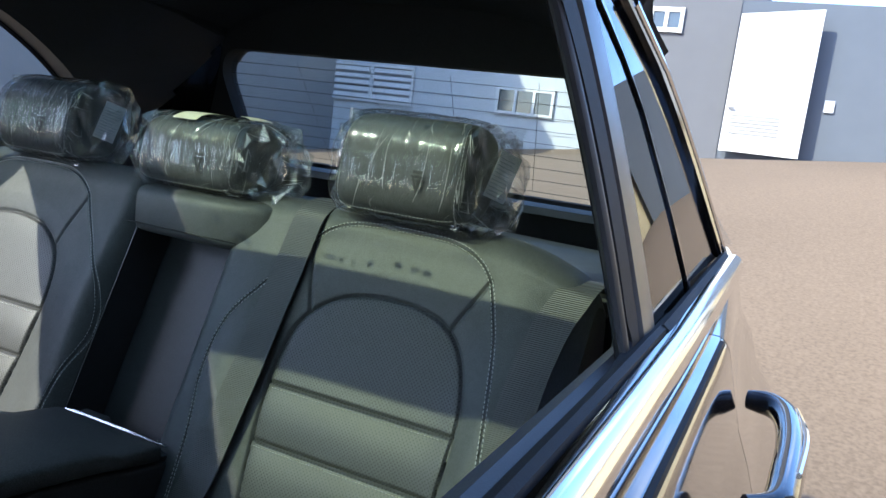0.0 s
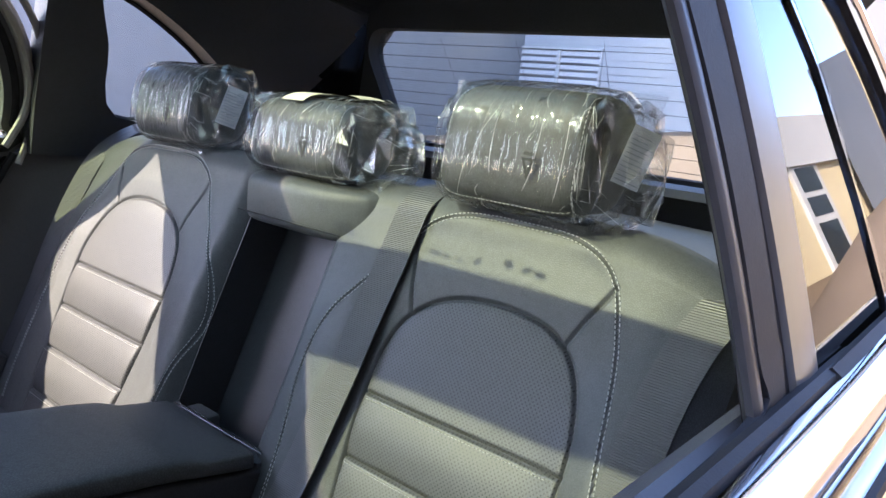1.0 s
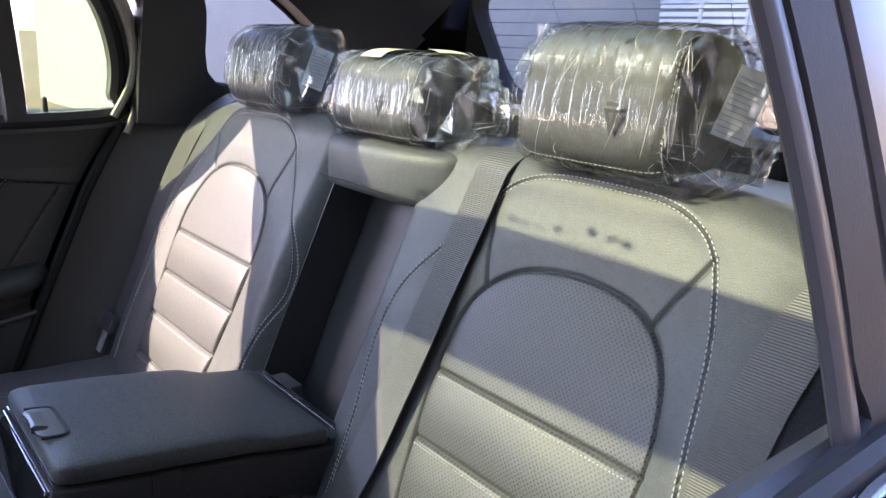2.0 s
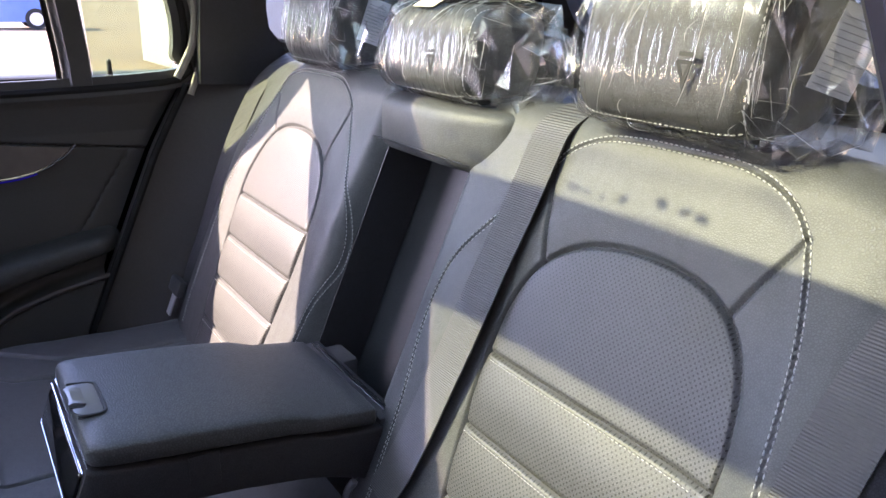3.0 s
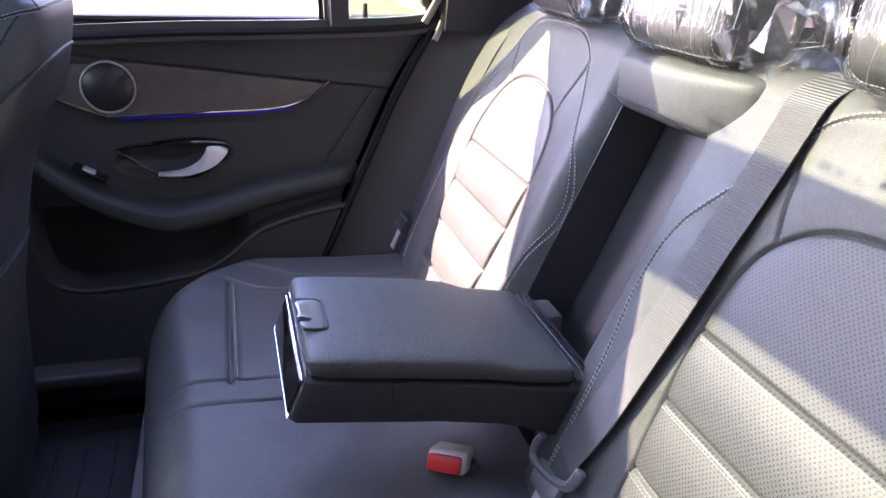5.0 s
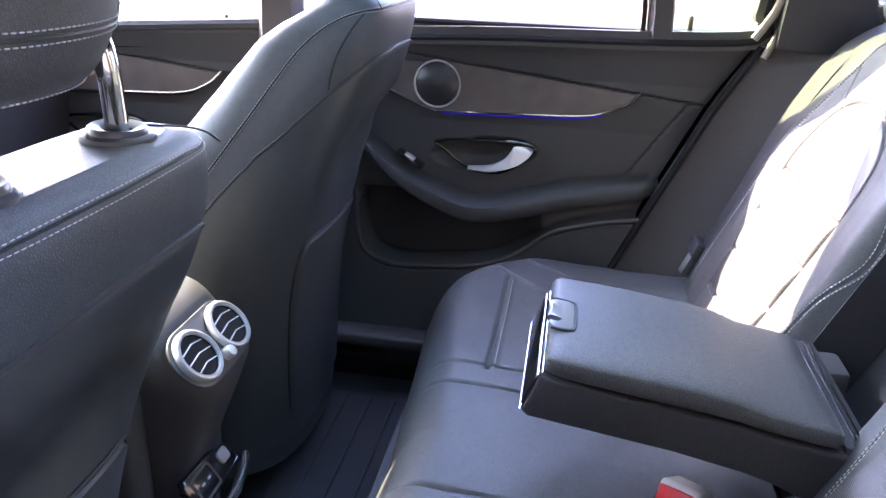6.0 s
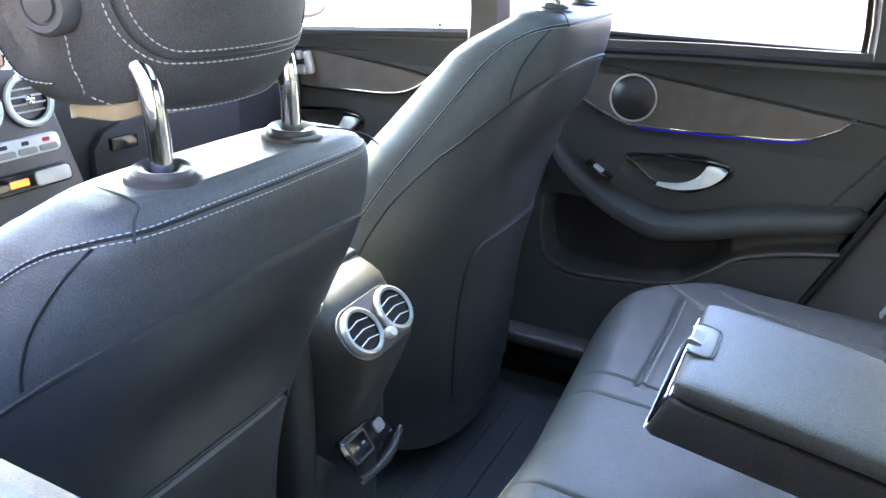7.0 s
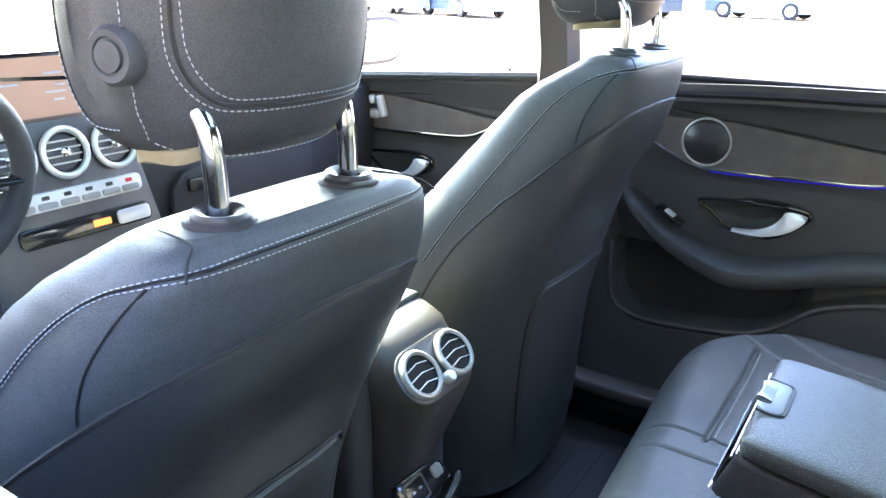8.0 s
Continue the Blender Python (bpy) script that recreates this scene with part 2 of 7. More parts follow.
def tube(points, r, n=8, flat=1.0, closed=False):
    """A round bar along a line of points; r may be a list."""
    p = np.array(points, float)
    d = np.gradient(p, axis=0)
    if closed:
        d = np.roll(p, -1, 0) - np.roll(p, 1, 0)
    d /= np.linalg.norm(d, axis=1)[:, None] + 1e-12
    ref = np.array((0.0, 0.0, 1.0)) if abs(d[0][2]) < 0.9 else np.array((0.0, 1.0, 0.0))
    rings = []
    rs = r if isinstance(r, (list, np.ndarray)) else [r] * len(p)
    for q, w, rad in zip(p, d, rs):
        s = np.cross(w, ref)
        s /= np.linalg.norm(s) + 1e-12
        u = np.cross(s, w)
        ref = u
        rings.append([q + rad * (math.cos(a) * s + flat * math.sin(a) * u) for a in np.linspace(0, 2 * math.pi, n, endpoint=False)])
    pts = np.array(rings)
    if closed:
        return grid(pts, close_u=True, close_v=True)
    return loft(pts)


def ribbon(points, side, width, thick=0.0015):
    """A strap along a line: side is its width's direction."""
    p = np.array(points, float)
    d = np.gradient(p, axis=0)
    s = np.array(side, float)
    s = s if s.ndim == 2 else np.tile(s, (len(p), 1))
    s = s - d * (np.sum(s * d, 1) / (np.sum(d * d, 1) + 1e-12))[:, None]
    s /= np.linalg.norm(s, axis=1)[:, None]
    nrm = np.cross(d, s)
    nrm /= np.linalg.norm(nrm, axis=1)[:, None] + 1e-12
    rings = np.stack([p - s * width / 2 - nrm * thick / 2, p + s * width / 2 - nrm * thick / 2, p + s * width / 2 + nrm * thick / 2, p - s * width / 2 + nrm * thick / 2], 1)
    return loft(rings)


def block(lo, hi, bevel=0.004, seg=2, turn=None):
    """A box with rounded edges, as a bmesh; turn: a matrix about its middle."""
    bm = bmesh.new()
    mid = (Vector(lo) + Vector(hi)) / 2
    size = Vector(hi) - Vector(lo)
    bmesh.ops.create_cube(bm, size=1.0)
    for v in bm.verts:
        v.co = Vector((v.co.x * size.x, v.co.y * size.y, v.co.z * size.z))
    if bevel:
        bmesh.ops.bevel(bm, geom=bm.edges[:], offset=min(bevel, min(size) * 0.45), segments=seg, profile=0.5, affect="EDGES")
    m = Matrix.Translation(mid)
    if turn is not None:
        m = m @ turn
    bmesh.ops.transform(bm, matrix=m, verts=bm.verts[:])
    return bm


def plate(outline, thick, place, bevel=0.002):
    """An outline in a plane (u, v), given thickness along w; place maps (u, v, w) to the world."""
    bm = bmesh.new()
    lo = [bm.verts.new((u, v, 0)) for u, v in outline]
    f = bm.faces.new(lo)
    r = bmesh.ops.extrude_face_region(bm, geom=[f])
    top = [q for q in r["geom"] if isinstance(q, bmesh.types.BMVert)]
    for v in top:
        v.co.z += thick
    if bevel:
        up = set(top)
        edges = [e for e in bm.edges if e.verts[0] in up and e.verts[1] in up]
        bmesh.ops.bevel(bm, geom=edges, offset=bevel, segments=2, profile=0.5, affect="EDGES")
    for v in bm.verts:
        v.co = Vector(place(*v.co))
    return bm


def ring_plate(outer, inner, thick, place):
    """A frame between two outlines of equally many points."""
    n = len(outer)
    vs = [place(u, v, w) for w in (0, thick) for line in (outer, inner) for u, v in line]
    fs = []
    for i in range(n):
        j = (i + 1) % n
        fs += [(i, j, n + j, n + i), (2 * n + i, 3 * n + i, 3 * n + j, 2 * n + j), (i, 2 * n + i, 2 * n + j, j), (n + i, n + j, 3 * n + j, 3 * n + i)]
    return vs, fs


def rounded(x0, y0, x1, y1, r, n=5):
    """A rectangle's outline with round corners."""
    out = []
    for cx, cy, a0 in ((x1 - r, y1 - r, 0), (x0 + r, y1 - r, 90), (x0 + r, y0 + r, 180), (x1 - r, y0 + r, 270)):
        out += [(cx + r * math.cos(radians(a0 + 90 * k / n)), cy + r * math.sin(radians(a0 + 90 * k / n))) for k in range(n + 1)]
    return out


def turned(profile, centre, axis, n=24):
    """A body of revolution: (radius, height) along an axis through centre."""
    axis = Vector(axis).normalized()
    q = axis.to_track_quat("Z", "Y").to_matrix()
    rings = []
    for r, h in profile:
        rings.append([Vector(centre) + q @ Vector((r * math.cos(a), r * math.sin(a), h)) for a in np.linspace(0, 2 * math.pi, n, endpoint=False)])
    return loft([[tuple(v) for v in g] for g in rings])


def stitches(points, normals, dash=0.0036, gap=0.0020, r=0.00068):
    """Short threads laid along a line on a surface, as one set."""
    p = np.array(points, float)
    seg = np.linalg.norm(np.diff(p, axis=0), axis=1)
    s = np.concatenate([[0], np.cumsum(seg)])
    nn = np.array(normals, float)
    sets, at = [], 0.0
    while at + dash < s[-1]:
        ends = []
        for q in (at, at + dash * 0.5, at + dash):
            pos = np.array([np.interp(q, s, p[:, i]) for i in range(3)])
            nor = np.array([np.interp(q, s, nn[:, i]) for i in range(3)])
            ends.append(pos + nor * (0.0001 if q != at + dash * 0.5 else 0.0005))
        sets.append(tube(ends, [r * 0.6, r, r * 0.6], 4))
        at += dash + gap
    return join(*sets) if sets else ([], [])


def line_distance(px, py, line):
    """Distance of many points from a polyline."""
    best = np.full(px.shape, 1e9)
    for (ax, ay), (bx, by) in zip(line[:-1], line[1:]):
        dx, dy = bx - ax, by - ay
        t = np.clip(((px - ax) * dx + (py - ay) * dy) / (dx * dx + dy * dy + 1e-12), 0, 1)
        best = np.minimum(best, np.hypot(px - ax - t * dx, py - ay - t * dy))
    return best


def inside(px, py, line):
    """Whether points lie inside a closed outline."""
    res = np.zeros(px.shape, bool)
    for (ax, ay), (bx, by) in zip(line, list(line[1:]) + [line[0]]):
        cross = ((ay > py) != (by > py)) & (px < (bx - ax) * (py - ay) / (by - ay + 1e-15) + ax)
        res ^= cross
    return res


def split_grid(pts, mask):
    """Two meshes out of one grid of points: faces whose middle is in the mask, and the rest."""
    nu, nv = pts.shape[:2]
    flat = pts.reshape(-1, 3)
    out = []
    for want in (True, False):
        used, vs, fs = {}, [], []
        for i in range(nu - 1):
            for j in range(nv - 1):
                if mask[i, j] == want:
                    q = []
                    for k in (i * nv + j, (i + 1) * nv + j, (i + 1) * nv + j + 1, i * nv + j + 1):
                        if k not in used:
                            used[k] = len(vs)
                            vs.append(tuple(flat[k]))
                        q.append(used[k])
                    fs.append(tuple(q))
        out.append((vs, fs))
    return out


def side_x(z, y=-1.0):
    """Half the car's width at the window line, by height; the cabin tapers towards the rear."""
    up = max(0.0, z - 1.17)
    return 0.715 - up * 0.30 - 0.70 * max(0.0, y + 0.10) * up


def flank(s, w0=0.0):
    """Maps (y, z, w) onto one of the car's sides; w goes inwards."""
    return lambda y, z, w: (s * (side_x(z, y) + w0 - w), y, z)


# ---- the rear seats ----
# side view of a backrest, from its foot up the face and over the top: (y, z)
BACK_SIDE = [(-0.225, 0.66), (-0.19, 0.70), (-0.147, 0.80), (-0.105, 0.90), (-0.063, 1.00), (-0.021, 1.10), (0.0, 1.15), (0.010, 1.177), (0.028, 1.194),
             (0.055, 1.198), (0.085, 1.190), (0.112, 1.168), (0.13, 1.12), (0.145, 1.00), (0.145, 0.70)]
ARCH_IN = [(0.140, 0.72), (0.134, 0.871), (0.118, 0.957), (0.128, 1.023), (0.162, 1.074), (0.198, 1.118), (0.219, 1.148), (0.241, 1.168), (0.272, 1.180),
           (0.31, 1.184), (0.369, 1.184), (0.422, 1.182), (0.461, 1.170), (0.485, 1.148), (0.502, 1.112), (0.519, 1.065), (0.535, 0.994), (0.545, 0.90), (0.545, 0.72)]
INSERT = [(0.250, 0.70), (0.236, 0.829), (0.228, 0.897), (0.224, 0.969), (0.229, 1.02), (0.248, 1.059), (0.291, 1.088), (0.352, 1.099), (0.412, 1.095), (0.451, 1.079),
          (0.477, 1.050), (0.493, 1.008), (0.497, 0.967), (0.494, 0.90), (0.488, 0.829), (0.478, 0.70)]
RIBS = (0.968, 0.898, 0.829, 0.760)


def backrest(s):
    """One outer backrest; s is +1 on the driver's side."""
    xs = np.linspace(0.072 if s > 0 else 0.116, 0.612, 300)
    prof = smooth_line(BACK_SIDE, 22)
    prof = prof[np.concatenate([[True], np.linalg.norm(np.diff(prof, axis=0), axis=1) > 1e-6])]
    arc = np.concatenate([[0], np.cumsum(np.linalg.norm(np.diff(prof, axis=0), axis=1))])
    s_top = np.interp(prof[:, 1].argmax(), np.arange(len(arc)), arc)
    sv = np.concatenate([np.linspace(0, s_top, 450), np.linspace(s_top, arc[-1], 70)[1:]])
    py, pz = np.interp(sv, arc, prof[:, 0]), np.interp(sv, arc, prof[:, 1])
    ty, tz = np.gradient(py), np.gradient(pz)
    ln = np.hypot(ty, tz)
    ny, nz = -tz / ln, ty / ln
    front = pz.argmax()
    # height along the face, running on past the crest
    hz = np.where(np.arange(len(pz)) <= front, pz, pz[front] + (sv - sv[front]) * 0.9)
    X, H = np.meshgrid(xs, hz, indexing="ij")
    ins = smooth_line(INSERT, 8)
    arch = smooth_line(ARCH_IN, 8)
    d_ins, d_arch = line_distance(X, H, ins), line_distance(X, H, arch)
    in_ins = inside(X, H, [tuple(q) for q in ins])
    sd = np.where(in_ins, -d_ins, d_ins)
    # side wings stand proud, the middle is slightly hollow
    wing = np.exp(-((X - 0.545) / 0.050) ** 2) * (0.030 if s > 0 else 0.012) + np.exp(-((X - 0.150) / 0.045) ** 2) * 0.012
    wing *= np.clip((1.17 - H) / 0.16, 0, 1) * np.clip((H - 0.60) / 0.15, 0, 1)
    D = wing
    D = D - 0.0042 * np.exp(-(d_ins / 0.0021) ** 2) + 0.004 * np.clip(sd / 0.03, 0, 1) * np.exp(-(sd / 0.05) ** 2)
    D = D + np.where(in_ins, 0.004 * (1 - np.exp(-d_ins / 0.014)), 0)
    D = D - 0.0026 * np.exp(-(d_arch / 0.0013) ** 2) + 0.0012 * np.exp(-(d_arch / 0.009) ** 2)
    for top_pt, low_pt in (((0.219, 1.148), (0.250, 1.064)), ((0.487, 1.146), (0.452, 1.080))):
        D = D - 0.0034 * np.exp(-(line_distance(X, H, [top_pt, low_pt]) / 0.0022) ** 2)
    for z in RIBS:
        D = D - np.where(in_ins, 0.0036 * np.exp(-((H - z) / 0.0022) ** 2), 0)
        D = D + np.where(in_ins & (H < z), 0.0034 * np.sin(np.clip((z - H) / 0.0695, 0, 1) * math.pi), 0)
    # rounded sides
    edge = np.minimum(X - xs[0], xs[-1] - X)
    D = D - 0.022 * np.clip(1 - edge / 0.030, 0, 1) ** 2.2
    rim = 0.045 * np.clip(1 - (xs[-1] - X) / 0.16, 0, 1) ** 2 * np.clip((H - 1.05) / 0.15, 0, 1)
    soft = np.array([[noise.noise((x * 9, h * 9, 3.0)) for h in hz[::6]] for x in xs[::6]])
    soft = np.kron(soft, np.ones((6, 6)))[:len(xs), :len(hz)]
    k = np.ones(19) / 19
    soft = np.apply_along_axis(lambda a: np.convolve(np.pad(a, 9, mode="edge"), k, "valid"), 0, soft)
    soft = np.apply_along_axis(lambda a: np.convolve(np.pad(a, 9, mode="edge"), k, "valid"), 1, soft)
    D = D + 0.0012 * soft
    P = np.stack([s * X, py[None, :] + ny[None, :] * D, pz[None, :] + nz[None, :] * D - rim], -1)
    ob = thing("rear_passenger_seat", (s * 0.34, -0.19, 0.70), "black leather rear backrest with white stitching and perforated ribbed middle", "car seat", "rear seats")
    mid_ins = in_ins[:-1, :-1] & in_ins[1:, :-1] & in_ins[:-1, 1:] & in_ins[1:, 1:]
    middle, cover = split_grid(P, mid_ins)
    # close the sides
    caps = [([tuple(q) for q in r[::3]], [tuple(range(len(r[::3])))]) for r in (P[0], P[-1])]
    part("cover", join(cover, *caps), M_LEATHER, ob)
    part("insert", middle, M_PERF, ob, "perforated leather middle with ribs")
    # threads either side of the arched seam, and along the ribs
    nrm = np.cross(np.gradient(P, axis=0), np.gradient(P, axis=1))
    nrm /= np.linalg.norm(nrm, axis=2)[..., None] + 1e-12
    if nrm[150, 180, 1] > 0:
        nrm = -nrm

    def on_face(x, h):
        i = int(np.clip(round((x - xs[0]) / (xs[1] - xs[0])), 0, len(xs) - 1))
        fi = np.clip((x - xs[0]) / (xs[1] - xs[0]), 0, len(xs) - 1.001)
        fj = np.clip(np.interp(h, hz, np.arange(len(hz))), 0, len(hz) - 1.001)
        i, j = int(fi), int(fj)
        a, b = fi - i, fj - j
        q = P[i, j] * (1 - a) * (1 - b) + P[i + 1, j] * a * (1 - b) + P[i, j + 1] * (1 - a) * b + P[i + 1, j + 1] * a * b
        return q, nrm[i, j]
    sets = []
    t = np.gradient(arch, axis=0)
    t /= np.linalg.norm(t, axis=1)[:, None]
    for off in (-0.0024, 0.0024):
        line = arch + np.stack([-t[:, 1], t[:, 0]], 1) * off
        res = [on_face(*q) for q in line]
        sets.append(stitches([q[0] for q in res], [q[1] for q in res]))
    for z in RIBS:
        row = np.linspace(0.235, 0.485, 60)
        row = row[inside(row, np.full(60, z - 0.006), [tuple(q) for q in ins])]
        res = [on_face(x, z - 0.0065) for x in row]
        sets.append(stitches([q[0] + q[1] * 0.0015 for q in res], [q[1] for q in res], dash=0.0026, gap=0.0020, r=0.0005))
    part("stitching", join(*sets), M_THREAD, ob, "pale contrast stitching", kind="stuff")
    return on_face


face_left = backrest(1)
backrest(-1)

def height_pad(xs, ys, zfun, base, name, mat, parent, label=""):
    """A cushion given by its height over a grid, closed down to base."""
    X, Y = np.meshgrid(xs, ys, indexing="ij")
    P = np.stack([X, Y, zfun(X, Y)], -1)
    top, fs = grid(P)
    nu, nv = len(xs), len(ys)
    n = nu * nv
    rim = [i * nv for i in range(nu)] + [(nu - 1) * nv + j for j in range(1, nv)] + [i * nv + nv - 1 for i in range(nu - 2, -1, -1)] + list(range(nv - 2, 0, -1))
    low = [(top[i][0], top[i][1], base) for i in rim]
    m = len(rim)
    for k in range(m):
        fs.append((rim[k], n + k, n + (k + 1) % m, rim[(k + 1) % m]))
    return part(name, (top + low, fs), mat, parent, label)


# the bench: seams and hollows pressed into one run of leather
def bench_height(X, Y):
    ax = np.abs(X)
    # outline: the front edge bows forwards, and the outer corners are well rounded
    yf = -0.636 - 0.026 * np.clip(ax / 0.40, 0, 1) + 0.165 * np.clip((ax - 0.44) / 0.18, 0, 1) ** 2.2
    front = np.clip((yf + 0.085 - Y) / 0.085, 0, 1)
    z = 0.716 - 0.17 * (1 - np.sqrt(np.clip(1 - front ** 2, 0, 1))) + 0.014 * np.clip((-0.30 - Y) / 0.25, 0, 1)
    z = z - 0.020 * np.exp(-((ax - 0.36) / 0.13) ** 2) * np.clip((Y + 0.60) / 0.2, 0, 1)
    z = z - 0.05 * np.clip((ax - 0.585) / 0.09, 0, 1) ** 1.5
    # seams across and along each seat
    zz = np.clip(1 - front * 1.6, 0, 1)
    along = np.clip((ax - 0.150) / 0.01, 0, 1) * np.clip((0.50 - ax) / 0.02, 0, 1)
    z = z - 0.0060 * np.exp(-((Y + 0.518) / 0.0032) ** 2) * along + 0.0020 * np.exp(-((Y + 0.509) / 0.004) ** 2) * along
    for x0 in (0.165, 0.110):
        z = z - 0.0048 * np.exp(-((ax - x0 - 0.25 * (Y + 0.56) ** 2) / 0.0026) ** 2) * zz
    for a, b in (((0.570, -0.600), (0.470, -0.470)), ((0.605, -0.540), (0.520, -0.400))):
        d = line_distance(ax, Y, [a, b, (b[0] - 0.02, -0.16)])
        z = z - 0.0065 * np.exp(-(d / 0.0036) ** 2) * zz
    # gentle creases of a stuffed seat
    z = z + 0.0011 * np.sin(X * 41 + 3 * np.sin(Y * 17)) * np.sin(Y * 23 + X * 5)
    return z


bench = thing("rear_seat_cushion", (0, -0.4, 0.40), "black leather rear bench cushion with sewn seams", "car seat")
bench_pad = height_pad(np.linspace(-0.69, 0.69, 460), np.linspace(-0.664, -0.16, 210), bench_height, 0.40, "cushion", M_LEATHER, bench)
sets = []
for s in (-1, 1):
    xs = s * np.linspace(0.17, 0.48, 60)
    ys = np.full(60, -0.5085)
    sets.append(stitches(np.stack([xs, ys, bench_height(xs, ys)], 1), np.tile((0, 0, 1.0), (60, 1))))
part("stitching", join(*sets), M_THREAD, bench, "pale contrast stitching", kind="stuff")

# ---- centre: the fixed top pad, the recess behind the folded armrest, and the armrest ----
pad = thing("centre_backrest_pad", (0, 0.03, 1.09), "black leather pad above the armrest opening", "car seat")


def rounded_body(cx, y0, y1, z0, z1, hw, r=0.03, pw=5.0, n=40, m=15, bow=0.0, skew=0.0):
    """A stuffed block: superellipse sections, rounded at both ends along x."""
    rings = []
    for t in np.linspace(-1, 1, m):
        k = (1 - abs(t) ** 10) ** 0.5 * 0.14 + 0.86 if abs(t) < 1 else 0.80
        cy, cz = (y0 + y1) / 2 + skew * max(0.0, t) ** 2, (z0 + z1) / 2 + bow * (1 - t * t)
        ring = []
        for a in np.linspace(0, 2 * math.pi, n, endpoint=False):
            c, q = math.cos(a), math.sin(a)
            ring.append((cx + hw * t, cy + k * (y1 - y0) / 2 * math.copysign(abs(c) ** (2 / pw), c), cz + k * (z1 - z0) / 2 * math.copysign(abs(q) ** (2 / pw), q)))
        rings.append(ring)
    return loft(rings)


part("pad_seam", tube([(x, -0.0292 + 0.0 * x, 1.128) for x in np.linspace(-0.105, 0.112, 12)], 0.0011, 6), M_RUBBER, pad, "sewn lower seam")
part("pad", rounded_body(0.022, -0.026, 0.12, 1.110, 1.187, 0.125, pw=5.0, m=25, skew=0.034), M_LEATHER, pad)
recess = thing("armrest_recess", (0, 0.05, 0.70), "dark lined opening in the backrest behind the armrest", "car seat")
P = np.array([[(x, 0.098 - 0.42 * (1.15 - z), z) for z in np.linspace(0.64, 1.16, 24)] for x in np.linspace(-0.118, 0.118, 14)])
part("back_panel", sheet(P, 0.012, (0, 1, 0)), M_DARKLINING, recess)
P = np.array([[(-0.1145, d - 0.42 * (1.15 - z), z) for z in np.linspace(0.66, 1.14, 20)] for d in np.linspace(0.016, 0.096, 5)])
part("side_wall", sheet(P, 0.002, (1, 0, 0)), M_DARKLINING, recess, "thin dark sheet on the side of the opening")
part("hinge_cover", block((-0.10, -0.135, 0.80), (-0.045, -0.085, 0.845), 0.006), M_SOFT, recess)

arm = thing("folding_armrest", (0, -0.30, 0.76), "black leather fold-down armrest with a silver latch and chrome edging", "armrest")
def arm_at(x, y, z):
    """The armrest tips slightly: its front end is higher. It reaches less far on the passenger's side."""
    return (x if x > 0 else 0.76 * x, y, z - 0.125 * (y + 0.44))


def arm_ring(y, hw, z0, z1, n=44, pw=9.0):
    ring = []
    for a in np.linspace(0, 2 * math.pi, n, endpoint=False):
        c, q = math.cos(a), math.sin(a)
        ring.append(arm_at(hw * math.copysign(abs(c) ** (2 / pw), c), y, (z0 + z1) / 2 + (z1 - z0) / 2 * math.copysign(abs(q) ** (2 / pw), q)))
    return ring


lid = loft([arm_ring(-0.4385, 0.100, 0.897, 0.902), arm_ring(-0.4375, 0.108, 0.894, 0.908), arm_ring(-0.434, 0.113, 0.892, 0.9125), arm_ring(-0.426, 0.1165, 0.891, 0.9155, pw=7), arm_ring(-0.415, 0.1185, 0.890, 0.917, pw=6), arm_ring(-0.36, 0.1195, 0.889, 0.919, pw=6),
            arm_ring(-0.28, 0.1195, 0.888, 0.919, pw=6), arm_ring(-0.245, 0.119, 0.887, 0.917, pw=6), arm_ring(-0.215, 0.118, 0.884, 0.909, pw=6), arm_ring(-0.17, 0.117, 0.882, 0.907, pw=7), arm_ring(-0.148, 0.115, 0.882, 0.905), arm_ring(-0.142, 0.108, 0.885, 0.899)], True)
part("lid", lid, M_LID, arm)
part("base", loft([[(x, y + 0.20 * (z - 0.842) * k, z) for x, y, z in ring] for ring, k in ((arm_ring(-0.4575, 0.112, 0.840, 0.888, pw=16), 1.9), (arm_ring(-0.450, 0.1165, 0.838, 0.8885, pw=16), 1.9), (arm_ring(-0.30, 0.1165, 0.836, 0.8875, pw=16), 0.0), (arm_ring(-0.23, 0.1165, 0.831, 0.8855, pw=16), 0.0), (arm_ring(-0.20, 0.1165, 0.826, 0.8815, pw=16), 0.0), (arm_ring(-0.12, 0.1165, 0.80, 0.881, pw=16), 0.0))]), M_ARMBASE, arm)
face = lambda u, v, w: arm_at(u, -0.4570 + 0.34 * (v - 0.842) - w, v)
part("front_panel", plate(rounded(-0.106, 0.845, 0.106, 0.885, 0.004), 0.003, face), M_GLOSS, arm, "gloss black cup holder front")
for v, w in ((0.843, 0.0022), (0.846, 0.0022), (0.8885, 0.0018), (0.8925, -0.0010)):
    part("chrome_strip", tube([face(u, v, w) for u in np.linspace(-0.110, 0.111, 9)], 0.0008, 6), M_CHROME, arm)
part("chrome_strip", tube([arm_at(u, -0.134, 0.899) for u in np.linspace(-0.112, 0.112, 9)], 0.0014, 6), M_CHROME, arm)
part("chrome_strip", tube([arm_at(u, -0.126, 0.897) for u in np.linspace(-0.112, 0.112, 9)], 0.0012, 6), M_CHROME, arm)
part("hinge_plate", block((-0.112, -0.140, 0.822), (0.112, -0.112, 0.850), 0.004), M_DARKLINING, arm)
top_at = lambda u, v, w: arm_at(u, v + 0.014, 0.9168 + w)
latch = part("latch", plate(rounded(-0.017, -0.4510, 0.055, -0.4250, 0.009), 0.0016, top_at, 0.0006), M_LATCH, arm, "grey satin latch plate")
